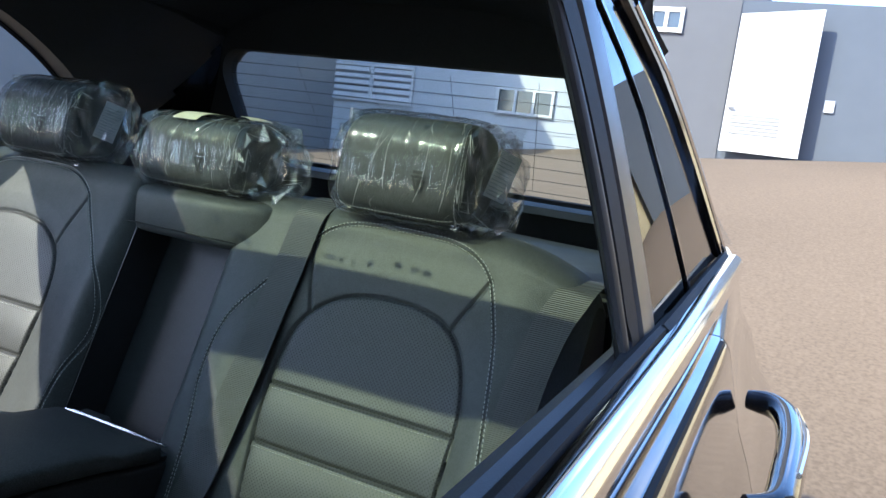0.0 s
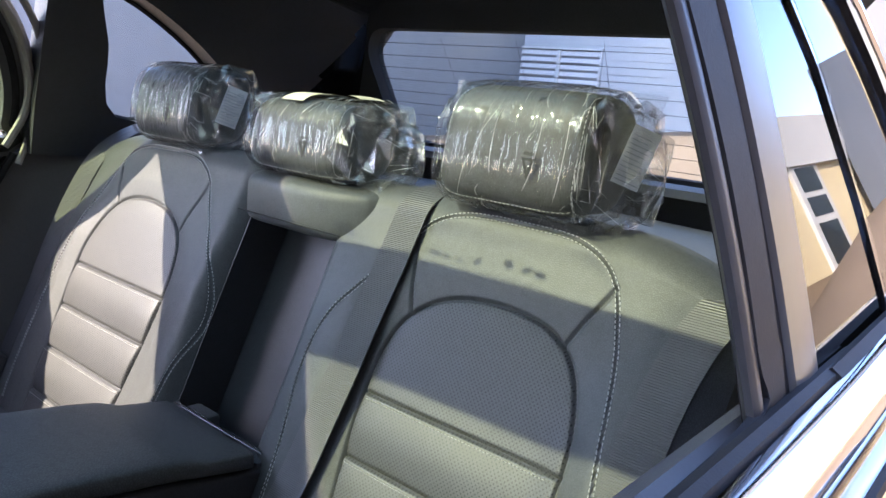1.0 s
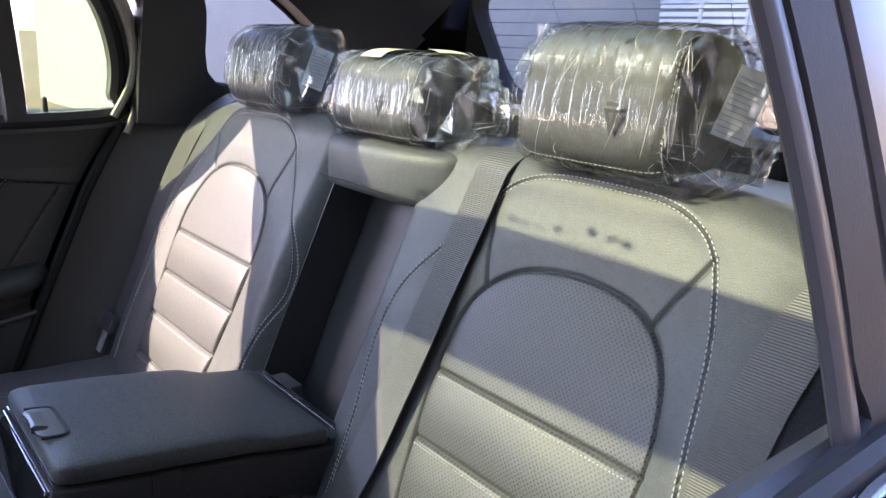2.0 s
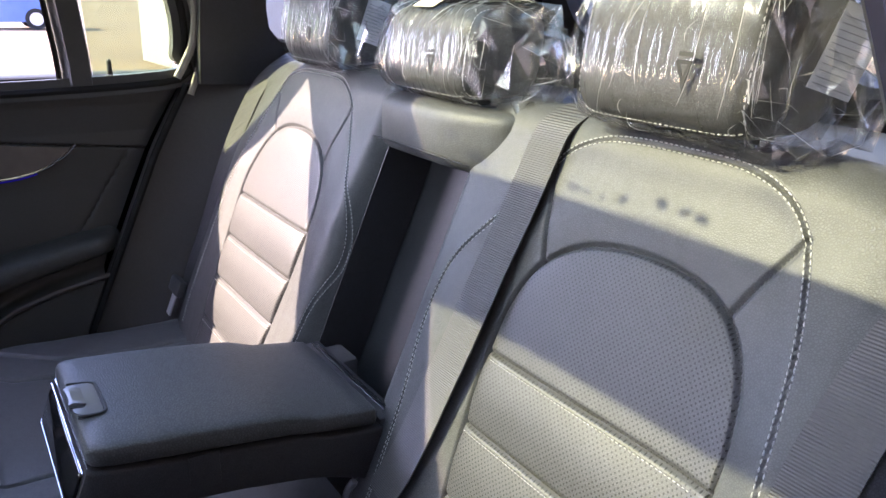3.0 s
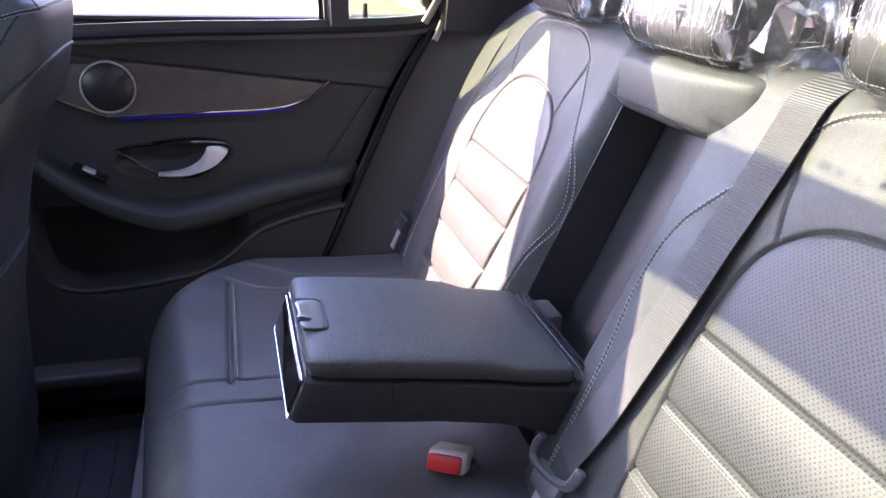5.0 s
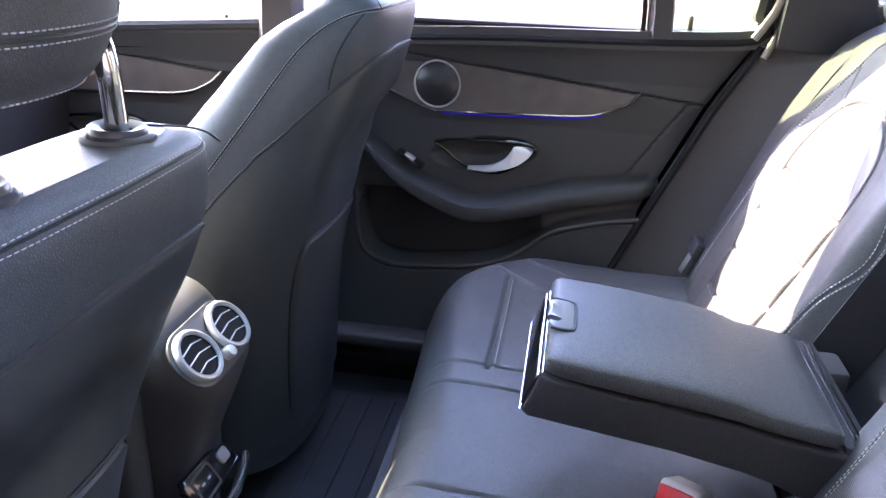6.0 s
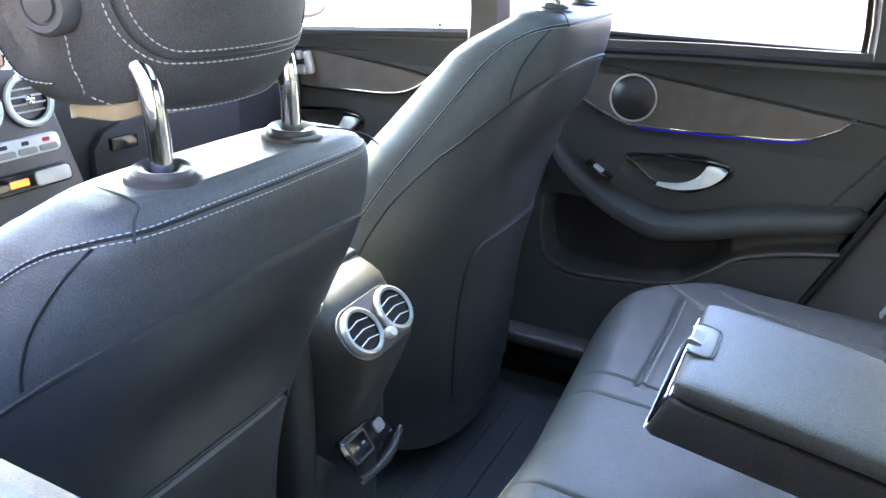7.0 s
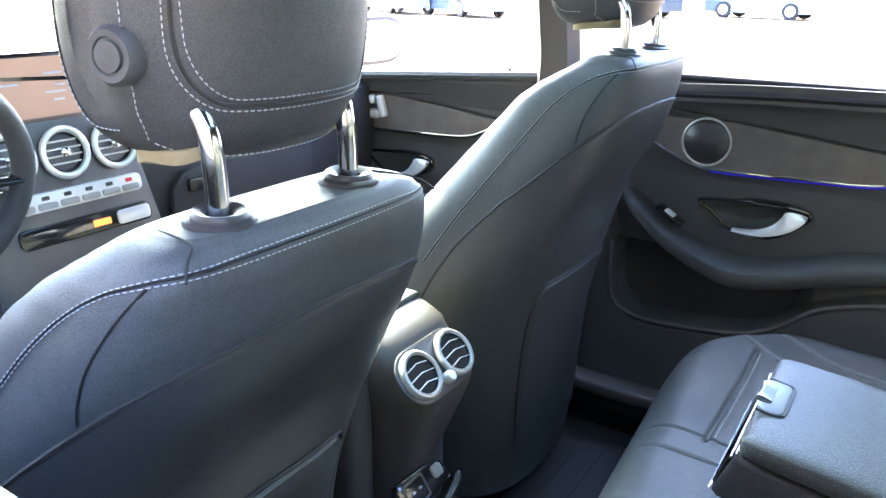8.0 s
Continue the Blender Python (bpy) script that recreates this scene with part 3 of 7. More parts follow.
groove = [(-0.0195, -0.449), (-0.0195, -0.436), (-0.0165, -0.4255), (-0.007, -0.4225), (0.018, -0.4222), (0.045, -0.4225), (0.0545, -0.4255), (0.0575, -0.436), (0.0575, -0.449)]
part("latch_groove", tube(smooth_line([top_at(u, v, 0.0008) for u, v in groove], 5), 0.0015, 6), M_INK, latch, "dark groove round the latch")
part("latch_recess", plate(rounded(-0.005, -0.4535, 0.041, -0.4385, 0.005), 0.0008, lambda u, v, w: top_at(u, v, 0.0014 + w), 0), M_INK, latch, "dark finger recess")
part("button", loft([[top_at(u, -0.455 + 0.004 * math.cos((u - 0.018) * 60), -0.004), top_at(u, -0.4555 + 0.004 * math.cos((u - 0.018) * 60), 0.0035), top_at(u, -0.449, 0.0052), top_at(u, -0.438, 0.0030), top_at(u, -0.438, -0.002)] for u in np.linspace(0.000, 0.036, 9)]), M_LATCH, latch, "grey satin latch button")
part("fabric_tab", block((0.1125, -0.352, 0.838), (0.1178, -0.322, 0.876), 0.001), M_ARMBASE, arm)

# ---- head restraints, each still in its clear wrap ----
def film_material(name, clear, haze, sharp, scale, stretch, shine=0.09, dent=0.6):
    """Thin clear film: see-through, faintly milky, with crinkled highlights."""
    m = bpy.data.materials.new(name)
    m.use_nodes = True
    n, l = m.node_tree.nodes, m.node_tree.links
    n.remove(n["Principled BSDF"])
    tr = n.new("ShaderNodeBsdfTransparent")
    tr.inputs["Color"].default_value = (clear, clear, clear, 1)
    gl = n.new("ShaderNodeBsdfGlossy")
    gl.inputs["Roughness"].default_value = sharp
    df = n.new("ShaderNodeBsdfDiffuse")
    df.inputs["Color"].default_value = (0.85, 0.86, 0.86, 1)
    tc = n.new("ShaderNodeTexCoord")
    mp = n.new("ShaderNodeMapping")
    mp.inputs["Scale"].default_value = stretch
    wr = n.new("ShaderNodeTexNoise")
    wr.inputs["Scale"].default_value, wr.inputs["Detail"].default_value, wr.inputs["Distortion"].default_value = scale, 3.0, 1.2
    ridge = n.new("ShaderNodeMapRange")
    ridge.inputs["From Min"].default_value, ridge.inputs["From Max"].default_value = 0.48, 0.53
    bp = n.new("ShaderNodeBump")
    bp.inputs["Strength"].default_value, bp.inputs["Distance"].default_value = dent, 0.003
    l.new(tc.outputs["Object"], mp.inputs["Vector"])
    l.new(mp.outputs["Vector"], wr.inputs["Vector"])
    l.new(wr.outputs["Fac"], ridge.inputs["Value"])
    l.new(wr.outputs["Fac"], bp.inputs["Height"])
    l.new(bp.outputs["Normal"], gl.inputs["Normal"])
    m1 = n.new("ShaderNodeMixShader")
    m1.inputs[0].default_value = haze
    l.new(tr.outputs[0], m1.inputs[1])
    l.new(df.outputs[0], m1.inputs[2])
    m2 = n.new("ShaderNodeMixShader")
    l.new(grazing(n, l, shine, bp.outputs["Normal"]), m2.inputs[0])
    l.new(m1.outputs[0], m2.inputs[1])
    l.new(gl.outputs[0], m2.inputs[2])
    l.new(m2.outputs[0], n["Material Output"].inputs["Surface"])
    return m


M_FILM = film_material("clear_plastic_film", 0.92, 0.003, 0.06, 34.0, (3.4, 1.6, 0.22), 0.05, 0.12)
M_CRUMPLE = film_material("crumpled_plastic_film", 0.95, 0.030, 0.08, 40.0, (1.0, 1.0, 1.0), 0.15, 0.12)
# milky white for strands that carry the film's glints as colour
M_GLINT = film_material("glint_plastic_film", 0.80, 0.42, 0.12, 60.0, (1.0, 1.0, 1.0))


def ridged(x, y, z):
    return 1 - 2 * abs(noise.noise((x, y, z)))


def head_restraint(cx, zc, hw, hz, hy, cy, tape, wide, seed):
    rnd = random.Random(seed)
    ob = thing("head_restraint", (cx, cy, zc - hz), "black leather rear head restraint wrapped in clear crinkled plastic", "head restraint", "rear head restraints")

    def point(t, a, gx, gy, gz, pw):
        """On a stuffed block: t across, a round it (0 at the rear, 90 degrees at the top)."""
        k = 0.60 + 0.40 * max(0.0, 1 - abs(t) ** 8) ** 0.5
        c, q = math.cos(a), math.sin(a)
        y = gy * k * math.copysign(abs(c) ** (2 / pw), c)
        z = gz * k * math.copysign(abs(q) ** (2 / pw), q)
        return np.array((cx + gx * t * (1 - 0.07 * max(0.0, q) ** 2), cy + y + 0.16 * z, zc + z))
    part("cushion", loft([[point(t, a, hw, hy, hz, 3.8) for a in np.linspace(0, 2 * math.pi, 48, endpoint=False)] for t in np.sin(np.linspace(-math.pi / 2, math.pi / 2, 29))]), M_LEATHER, ob)
    # seams round the face
    sets = []
    for sx in (-0.88, 0.88):
        line = [point(sx, a, hw + 0.0006, hy + 0.0006, hz + 0.0006, 3.8) for a in np.linspace(1.75, 4.5, 40)]
        sets.append(stitches(line, np.tile((0, -1.0, 0), (40, 1))))
        sets.append(stitches([q + np.array((0.005 * (1 if sx < 0 else -1), 0, 0)) for q in line], np.tile((0, -1.0, 0), (40, 1))))
    row = [point(t, 4.10, hw + 0.0006, hy + 0.0006, hz + 0.0006, 3.8) for t in np.linspace(-0.86, 0.86, 40)]
    sets.append(stitches(row, np.tile((0, -1.0, 0), (40, 1))))
    part("stitching", join(*sets), M_THREAD, ob, "pale contrast stitching", kind="stuff")
    for sx in (-0.068, 0.068):
        part("post", tube([(cx + sx, cy + 0.0, zc - hz - 0.05), (cx + sx, cy + 0.0, zc - hz + 0.03)], 0.006, 10), M_CHROME, ob)
    # the wrap: taut over the face, with upright folds, gathered at both ends
    nu, nv = 200, 120
    P = np.zeros((nu, nv, 3))
    for i, t in enumerate(np.sin(np.linspace(-math.pi / 2, math.pi / 2, nu))):
        for j, a in enumerate(np.linspace(0, 2 * math.pi, nv, endpoint=False)):
            p = point(t, a, hw * 1.06, hy + 0.005, hz + 0.005, 3.0)
            d = p - np.array((cx + hw * t * 0.9, cy, zc))
            d /= np.linalg.norm(d)
            lean_t = t + 0.10 * noise.noise((a * 0.8, t * 2.0, seed * 5.3))
            fold = 0.0026 * max(0.0, ridged(lean_t * 10 + 0.5 * math.sin(a), a * 0.5, seed * 3.1)) ** 7 + 0.0016 * max(0.0, ridged(lean_t * 26, a * 0.7, seed + 9.0)) ** 6 * abs(noise.noise((t * 3, a * 2, seed * 1.3))) * 2
            loose = 0.006 * max(0.0, abs(t) - 0.75) / 0.25 * (1 + noise.noise((a * 4, t * 5, seed * 1.7)))
            P[i, j] = p + d * (fold + loose)
    part("plastic_wrap", grid(P, close_v=True), M_FILM, ob, "clear crinkled plastic bag")
    # crumpled gathers at each end: many small flat facets
    for sx, ext in ((-1, wide * 0.55), (1, wide)):
        nu2, nv2 = 9, 18
        P = np.zeros((nu2, nv2, 3))
        for i, t in enumerate(np.linspace(0, 1, nu2)):
            for j, a in enumerate(np.linspace(0, 2 * math.pi, nv2, endpoint=False)):
                p = point(sx * 0.90, a, hw, hy + 0.005, hz + 0.005, 2.6)
                shrink = (1 - t) ** 0.45 * 0.92 + 0.08
                c = np.array((cx + sx * hw * 0.90, cy + 0.018 * t, zc - 0.016 * t))
                q = c + (p - np.array((cx + sx * hw * 0.90, cy, zc))) * shrink * np.array((0, 1 - 0.30 * t, 1 + 0.30 * t * (1 - t) * 4))
                q[0] += sx * ext * t ** 0.8
                k = 0.004 + 0.011 * (t * (1 - t) * 4) ** 0.5
                q += k * np.array((rnd.uniform(-0.6, 0.6), rnd.uniform(-0.8, 0.8), rnd.uniform(-0.8, 0.8)))
                P[i, j] = q
        part("wrap_end", grid(P, close_v=True), M_CRUMPLE, ob, "loose gathered end of the plastic bag", smooth=False)
        # pale strands stand in for glints on the gathered film
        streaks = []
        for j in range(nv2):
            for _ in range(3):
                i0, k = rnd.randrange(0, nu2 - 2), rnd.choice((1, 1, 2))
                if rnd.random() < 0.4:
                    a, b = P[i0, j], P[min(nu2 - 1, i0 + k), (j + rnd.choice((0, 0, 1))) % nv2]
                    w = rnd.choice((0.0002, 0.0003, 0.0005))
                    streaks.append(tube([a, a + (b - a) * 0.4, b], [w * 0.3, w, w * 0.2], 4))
        part("wrap_end_glint", join(*streaks), M_GLINT, ob, "pale strands painted as glints on the gathered film", kind="stuff")
        # stiff flap corners
        F = np.zeros((8, 6, 3))
        for i, u in enumerate(np.linspace(0, 1, 8)):
            for j, v in enumerate(np.linspace(0, 1, 6)):
                fl = 0.007 * noise.noise((u * 4 + seed, v * 4, sx * 3.0))
                F[i, j] = (cx + sx * (hw * (0.90 + 0.10 * u) + ext * 0.75 * v * (0.4 + 0.6 * u)), cy - hy * 0.55 + 0.045 * v + fl, zc + hz * (-0.85 + 1.88 * u) + fl)
        part("wrap_flap", grid(F), M_CRUMPLE, ob, "flat corner of the plastic bag", smooth=False)
    # the hem hanging under the cushion
    H = np.zeros((40, 5, 3))
    for i, t in enumerate(np.linspace(-0.9, 1.05, 40)):
        for j, v in enumerate(np.linspace(0, 1, 5)):
            H[i, j] = (cx + hw * t + 0.004 * math.sin(t * 21 + v), cy - hy * (0.72 - 0.35 * v) + 0.006 * noise.noise((t * 7, v * 3, seed * 2.0)), zc - hz - 0.002 - 0.018 * v * (0.5 + 0.5 * abs(noise.noise((t * 3, 1.0, seed))) + 0.4 * max(0, t)))
    part("wrap_hem", grid(H), M_CRUMPLE, ob, "bag's hem hanging below", smooth=False)
    # pale strands painted as glints along the film's creases
    glints = []
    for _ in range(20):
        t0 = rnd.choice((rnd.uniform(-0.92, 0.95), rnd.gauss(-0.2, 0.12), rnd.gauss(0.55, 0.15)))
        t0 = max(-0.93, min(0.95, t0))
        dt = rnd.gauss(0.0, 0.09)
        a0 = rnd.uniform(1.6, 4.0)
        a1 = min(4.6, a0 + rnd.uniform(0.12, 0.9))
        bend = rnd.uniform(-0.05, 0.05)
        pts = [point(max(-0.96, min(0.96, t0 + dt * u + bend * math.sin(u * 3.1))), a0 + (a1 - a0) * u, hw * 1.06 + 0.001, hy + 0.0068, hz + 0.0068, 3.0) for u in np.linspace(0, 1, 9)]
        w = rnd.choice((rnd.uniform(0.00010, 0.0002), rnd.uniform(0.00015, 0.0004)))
        glints.append(tube(pts, [w * 0.2] + [w] * 7 + [w * 0.2], 4))
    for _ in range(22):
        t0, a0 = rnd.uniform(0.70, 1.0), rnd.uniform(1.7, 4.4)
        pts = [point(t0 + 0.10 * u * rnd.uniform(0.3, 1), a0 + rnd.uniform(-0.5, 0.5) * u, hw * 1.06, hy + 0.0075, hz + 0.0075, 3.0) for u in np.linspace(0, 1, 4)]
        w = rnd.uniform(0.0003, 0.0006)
        glints.append(tube(pts, [w * 0.3, w, w, w * 0.3], 4))
    part("wrap_glint", join(*glints), M_GLINT, ob, "pale strands painted as glints along film creases", kind="stuff")
    # maker's mark printed on the bag: a plain triangle
    for u, v in ((0.36, -0.25), (0.28, 0.86)):
        tri = [(-0.008, 0.010), (0.008, 0.010), (0.0, -0.013)]
        inn = [(-0.0036, 0.0068), (0.0036, 0.0068), (0.0, -0.003)]
        yy = cy - (hy + 0.0060) * (1 - abs(v) ** 3.0) ** (1 / 3.0) + 0.16 * v * hz
        part("printed_mark", ring_plate(tri, inn, 0.0006, lambda p, q, w: (cx + u * hw + p, yy - w - (0.0 if v < 0 else -q * 0.9), zc + v * hz + q * (1.0 if v < 0 else 0.5))), M_INK, ob, "small dark triangle printed on the bag", smooth=False)
    yb = cy - hy - 0.0064
    part("printed_mark", plate(rounded(cx + 0.36 * hw - 0.007, zc - 0.25 * hz + 0.0125, cx + 0.36 * hw + 0.007, zc - 0.25 * hz + 0.0160, 0.0006, 2), 0.0005, lambda p, q, w: (p, yb - w + 0.16 * (q - zc), q), 0), M_INK, ob, "small dark bar printed on the bag", smooth=False)
    if tape:
        T = np.array([[point(t, a, hw, hy + 0.0075, hz + 0.0075, 3.2) for a in np.linspace(1.1, 2.35, 12)] for t in np.linspace(-0.42, 0.06, 8)])
        part("tape", grid(T), M_TAPE, ob, "strip of yellowish tape")
        T = np.array([[point(t, a, hw, hy + 0.012, hz + 0.010, 3.2) for a in np.linspace(1.2, 1.7, 5)] for t in np.linspace(0.62, 0.86, 5)])
        part("tape", grid(T), M_TAPE, ob, "scrap of yellowish tape")
    else:
        lx, ly, lz = cx + hw * 1.0 + 0.026, cy - 0.004, zc + 0.004
        r = Matrix.Rotation(radians(52), 4, "Z") @ Matrix.Rotation(radians(18), 4, "Y")
        place = lambda p, q, w: tuple(Vector((lx, ly, lz)) + r @ Vector((p, -w, q)))
        tag = part("paper_label", plate([(-0.016, -0.031), (0.0165, -0.031), (0.0165, 0.031), (-0.016, 0.031)], 0.0004, place, 0), M_PAPER, ob, "white printed paper label", smooth=False)
        for k in range(11):
            x1 = 0.0145 - 0.003 * ((k * 7) % 4)
            part("print_line", plate([(-0.0135, -0.027 + k * 0.0048), (x1, -0.027 + k * 0.0048), (x1, -0.0262 + k * 0.0048), (-0.0135, -0.0262 + k * 0.0048)], 0.0003, lambda p, q, w: place(p, q, 0.0005 + w), 0), M_PRINT, tag, smooth=False)
    return ob


head_restraint(0.345, 1.268, 0.096, 0.066, 0.060, 0.042, False, 0.060, 1)
head_restraint(-0.350, 1.262, 0.090, 0.062, 0.060, 0.046, False, 0.055, 2)
head_restraint(-0.010, 1.243, 0.098, 0.052, 0.058, 0.040, True, 0.080, 3)

# ---- the car's shell, seen from inside: floor, roof, pillars ----
floor = part("floor", block((-0.74, -2.05, 0.28), (0.74, 0.15, 0.32), 0.0), M_CARPET)
tagged(floor, "black carpeted car floor", "floor", kind="structure")
boot = part("boot_floor", block((-0.62, 0.15, 0.60), (0.62, 0.95, 0.64), 0.0), M_CARPET)
tagged(boot, "black carpeted boot floor behind the rear seats", "floor", kind="structure")


def roof_z(x, y):
    return 1.585 - 0.09 * (abs(x) / 0.6) ** 3 - 0.10 * max(0.0, y - 0.1) ** 1.6 - 0.16 * max(0.0, -1.2 - y) ** 1.3


ROOF_X, ROOF_Y, BEAM = (-0.325, 0.36), (-1.18, 0.10), (-0.79, -0.605)
bm_sets = []
for x0, x1, y0, y1 in ((-0.60, 0.60, -1.45, ROOF_Y[0]), (-0.60, ROOF_X[0], *ROOF_Y), (ROOF_X[1], 0.60, *ROOF_Y), (*ROOF_X, *BEAM), (-0.60, 0.60, ROOF_Y[1], 0.56)):
    nx, ny = max(3, int((x1 - x0) / 0.05)), max(3, int((y1 - y0) / 0.05))
    P = np.array([[(x * (1 - 0.17 * min(1.0, max(0.0, (y - 0.02) / 0.30))), y, roof_z(x, y)) for y in np.linspace(y0, y1, ny)] for x in np.linspace(x0, x1, nx)])
    bm_sets.append(sheet(P, 0.03, (0, 0, 1)))
tagged(part("ceiling", join(*bm_sets), M_HEADLINER), "black cloth headliner with an opening for the glass roof", "ceiling", kind="structure")
P = np.array([[(x, y, roof_z(x, y) + 0.034) for y in np.linspace(*ROOF_Y, 12)] for x in np.linspace(*ROOF_X, 8)])
tagged(part("window_roof", sheet(P, 0.004, (0, 0, 1)), G_ROOF), "green tinted glass roof panel", "window", kind="structure")

# scraps of dry leaf lying along the front edge of the rear roof pane
scraps = []
rl = random.Random(5)
for x, y, r in ((-0.105, -0.600, 0.0045), (-0.097, -0.601, 0.004), (-0.084, -0.602, 0.004), (-0.063, -0.603, 0.003), (-0.04, -0.600, 0.004), (-0.035, -0.595, 0.0035), (0.008, -0.589, 0.0065), (0.029, -0.593, 0.0045), (0.037, -0.588, 0.003), (0.048, -0.594, 0.007),
                (-0.269, -0.577, 0.005), (-0.255, -0.596, 0.004), (-0.245, -0.595, 0.0045), (-0.238, -0.601, 0.004)):
    scraps.append(turned([(r * 0.4, 0.0), (r, 0.002), (r * 0.8, 0.004), (r * 0.2, 0.005)], (x, y, roof_z(x, y) + 0.0385), (rl.uniform(-0.2, 0.2), rl.uniform(-0.2, 0.2), 1), 8))
tagged(part("dry_leaf_scraps", join(*scraps), M_CARPET), "scraps of dry leaf lying on the glass roof", "leaves", kind="stuff")

# rear end: pillars and tailgate round the rear window
def rear_plane(u, v, w):
    """u across, v up (0 at the glass's lower edge), w outwards."""
    return (u, 0.74 - v * 0.62 + w, 1.19 + v)


n = 6
hole = rounded(-0.520, 0.012, 0.520, 0.264, 0.082, 8)
outer = []
for u, v in hole:
    ov = -0.45 if v < 0.09 else (0.40 if v > 0.19 else v)
    lim = 0.565 if ov < 0.1 else 0.565 - 0.36 * (ov - 0.1)
    ou = max(-0.68, min(lim, u * 1.6))
    outer.append((ou, ov))
tagged(part("tailgate_lining", ring_plate(outer, hole, 0.05, rear_plane), M_HEADLINER), "black tailgate lining round the rear window", "tailgate", kind="structure")
tagged(part("window_rear", plate(rounded(-0.535, -0.001, 0.535, 0.279, 0.085, 8), 0.004, lambda u, v, w: rear_plane(u, v, w + 0.03), 0), G_REAR), "tinted rear window with fine heating wires", "window", kind="structure")
wires = [tube([rear_plane(-0.51, v, 0.029), rear_plane(0.51, v, 0.029)], 0.0006, 4) for v in np.arange(0.025, 0.26, 0.0265)]
wires += [tube([rear_plane(u * 0.9, 0.02, 0.029), rear_plane(u, 0.25, 0.029)], 0.0005, 4) for u in (-0.30, -0.1, 0.1, 0.30)]
tagged(part("heating_wire", join(*wires), M_INK), "fine heating wires on the rear window", "wire", kind="stuff")


cover = thing("boot_cover", (0, 0.4, 1.09), "dark retractable boot cover behind the rear seats", "boot cover")
P = np.array([[(x, y, 1.128 + 0.006 * math.cos(x * 4) - 0.03 * max(0, y - 0.5)) for y in np.linspace(0.15, 0.66, 8)] for x in np.linspace(-0.60, 0.60, 16)])
part("blind", sheet(P, 0.004, (0, 0, -1)), M_SOFT, cover)
part("cassette", block((-0.60, 0.148, 1.085), (0.60, 0.205, 1.138), 0.018, 3), M_RUBBER, cover, "black blind cassette")
motor = part("trim_wiper_cover", loft([[(x, 0.728 + dy, 1.172 + dz * (0.35 + 0.65 * math.exp(-((x + 0.02) / 0.14) ** 6))) for dy, dz in ((-0.05, 0.0), (-0.045, 0.045), (-0.02, 0.066), (0.015, 0.058), (0.02, 0.0))] for x in np.linspace(-0.50, 0.50, 41)]), M_SOFT)
tagged(motor, "black moulded cover along the rear window's lower edge", "trim", kind="structure")

# outline of the rear door's window, from the front foot round by the rear: (y, z)
WIN = smooth_line([(-0.98, 1.172), (-0.55, 1.172), (-0.15, 1.176), (-0.128, 1.20), (-0.132, 1.27), (-0.170, 1.36), (-0.25, 1.44), (-0.37, 1.495), (-0.60, 1.53), (-0.96, 1.542), (-0.985, 1.52), (-0.988, 1.30)], 5, True)


def grown(line, d):
    """An outline moved outwards by d."""
    p = np.array(line)
    t = np.roll(p, -1, 0) - np.roll(p, 1, 0)
    t /= np.linalg.norm(t, axis=1)[:, None] + 1e-9
    nrm = np.stack([t[:, 1], -t[:, 0]], 1)
    if np.sum(nrm * (p - p.mean(0))) < 0:
        nrm = -nrm
    return p + nrm * d


def lean(z):
    """The divider leans forwards as it rises."""
    return -0.13 * max(0.0, z - 1.17)


# the driver's side: opening of the lowered pane, and the lines of the panes behind it
WIN_D = smooth_line([(-0.98, 1.172), (-0.60, 1.172), (-0.322, 1.175), (-0.303, 1.205), (-0.314, 1.30), (-0.350, 1.39), (-0.41, 1.45), (-0.55, 1.50), (-0.75, 1.532), (-0.96, 1.542), (-0.985, 1.52), (-0.988, 1.30)], 5, True)
WIN_P = smooth_line([(-0.98, 1.146), (-0.55, 1.147), (-0.15, 1.160), (-0.128, 1.19), (-0.132, 1.27), (-0.170, 1.36), (-0.25, 1.44), (-0.37, 1.495), (-0.60, 1.53), (-0.96, 1.542), (-0.985, 1.52), (-0.988, 1.30)], 5, True)


def bend(z):
    """The driver's side divider curves forwards as it rises."""
    return -0.95 * max(0.0, z - 1.17) ** 2


def rear_bar_y(z):
    """The line between the door's fixed pane and the quarter pane."""
    return float(np.interp(z, [1.16, 1.19, 1.264, 1.36, 1.40, 1.437, 1.47], [0.026, 0.016, -0.032, -0.115, -0.17, -0.244, -0.32]))


def outer_side(y, z, w=0.0):
    """On the driver's side glass; w goes outwards."""
    return (0.715 - 0.30 * (z - 1.17) + w, y, z)


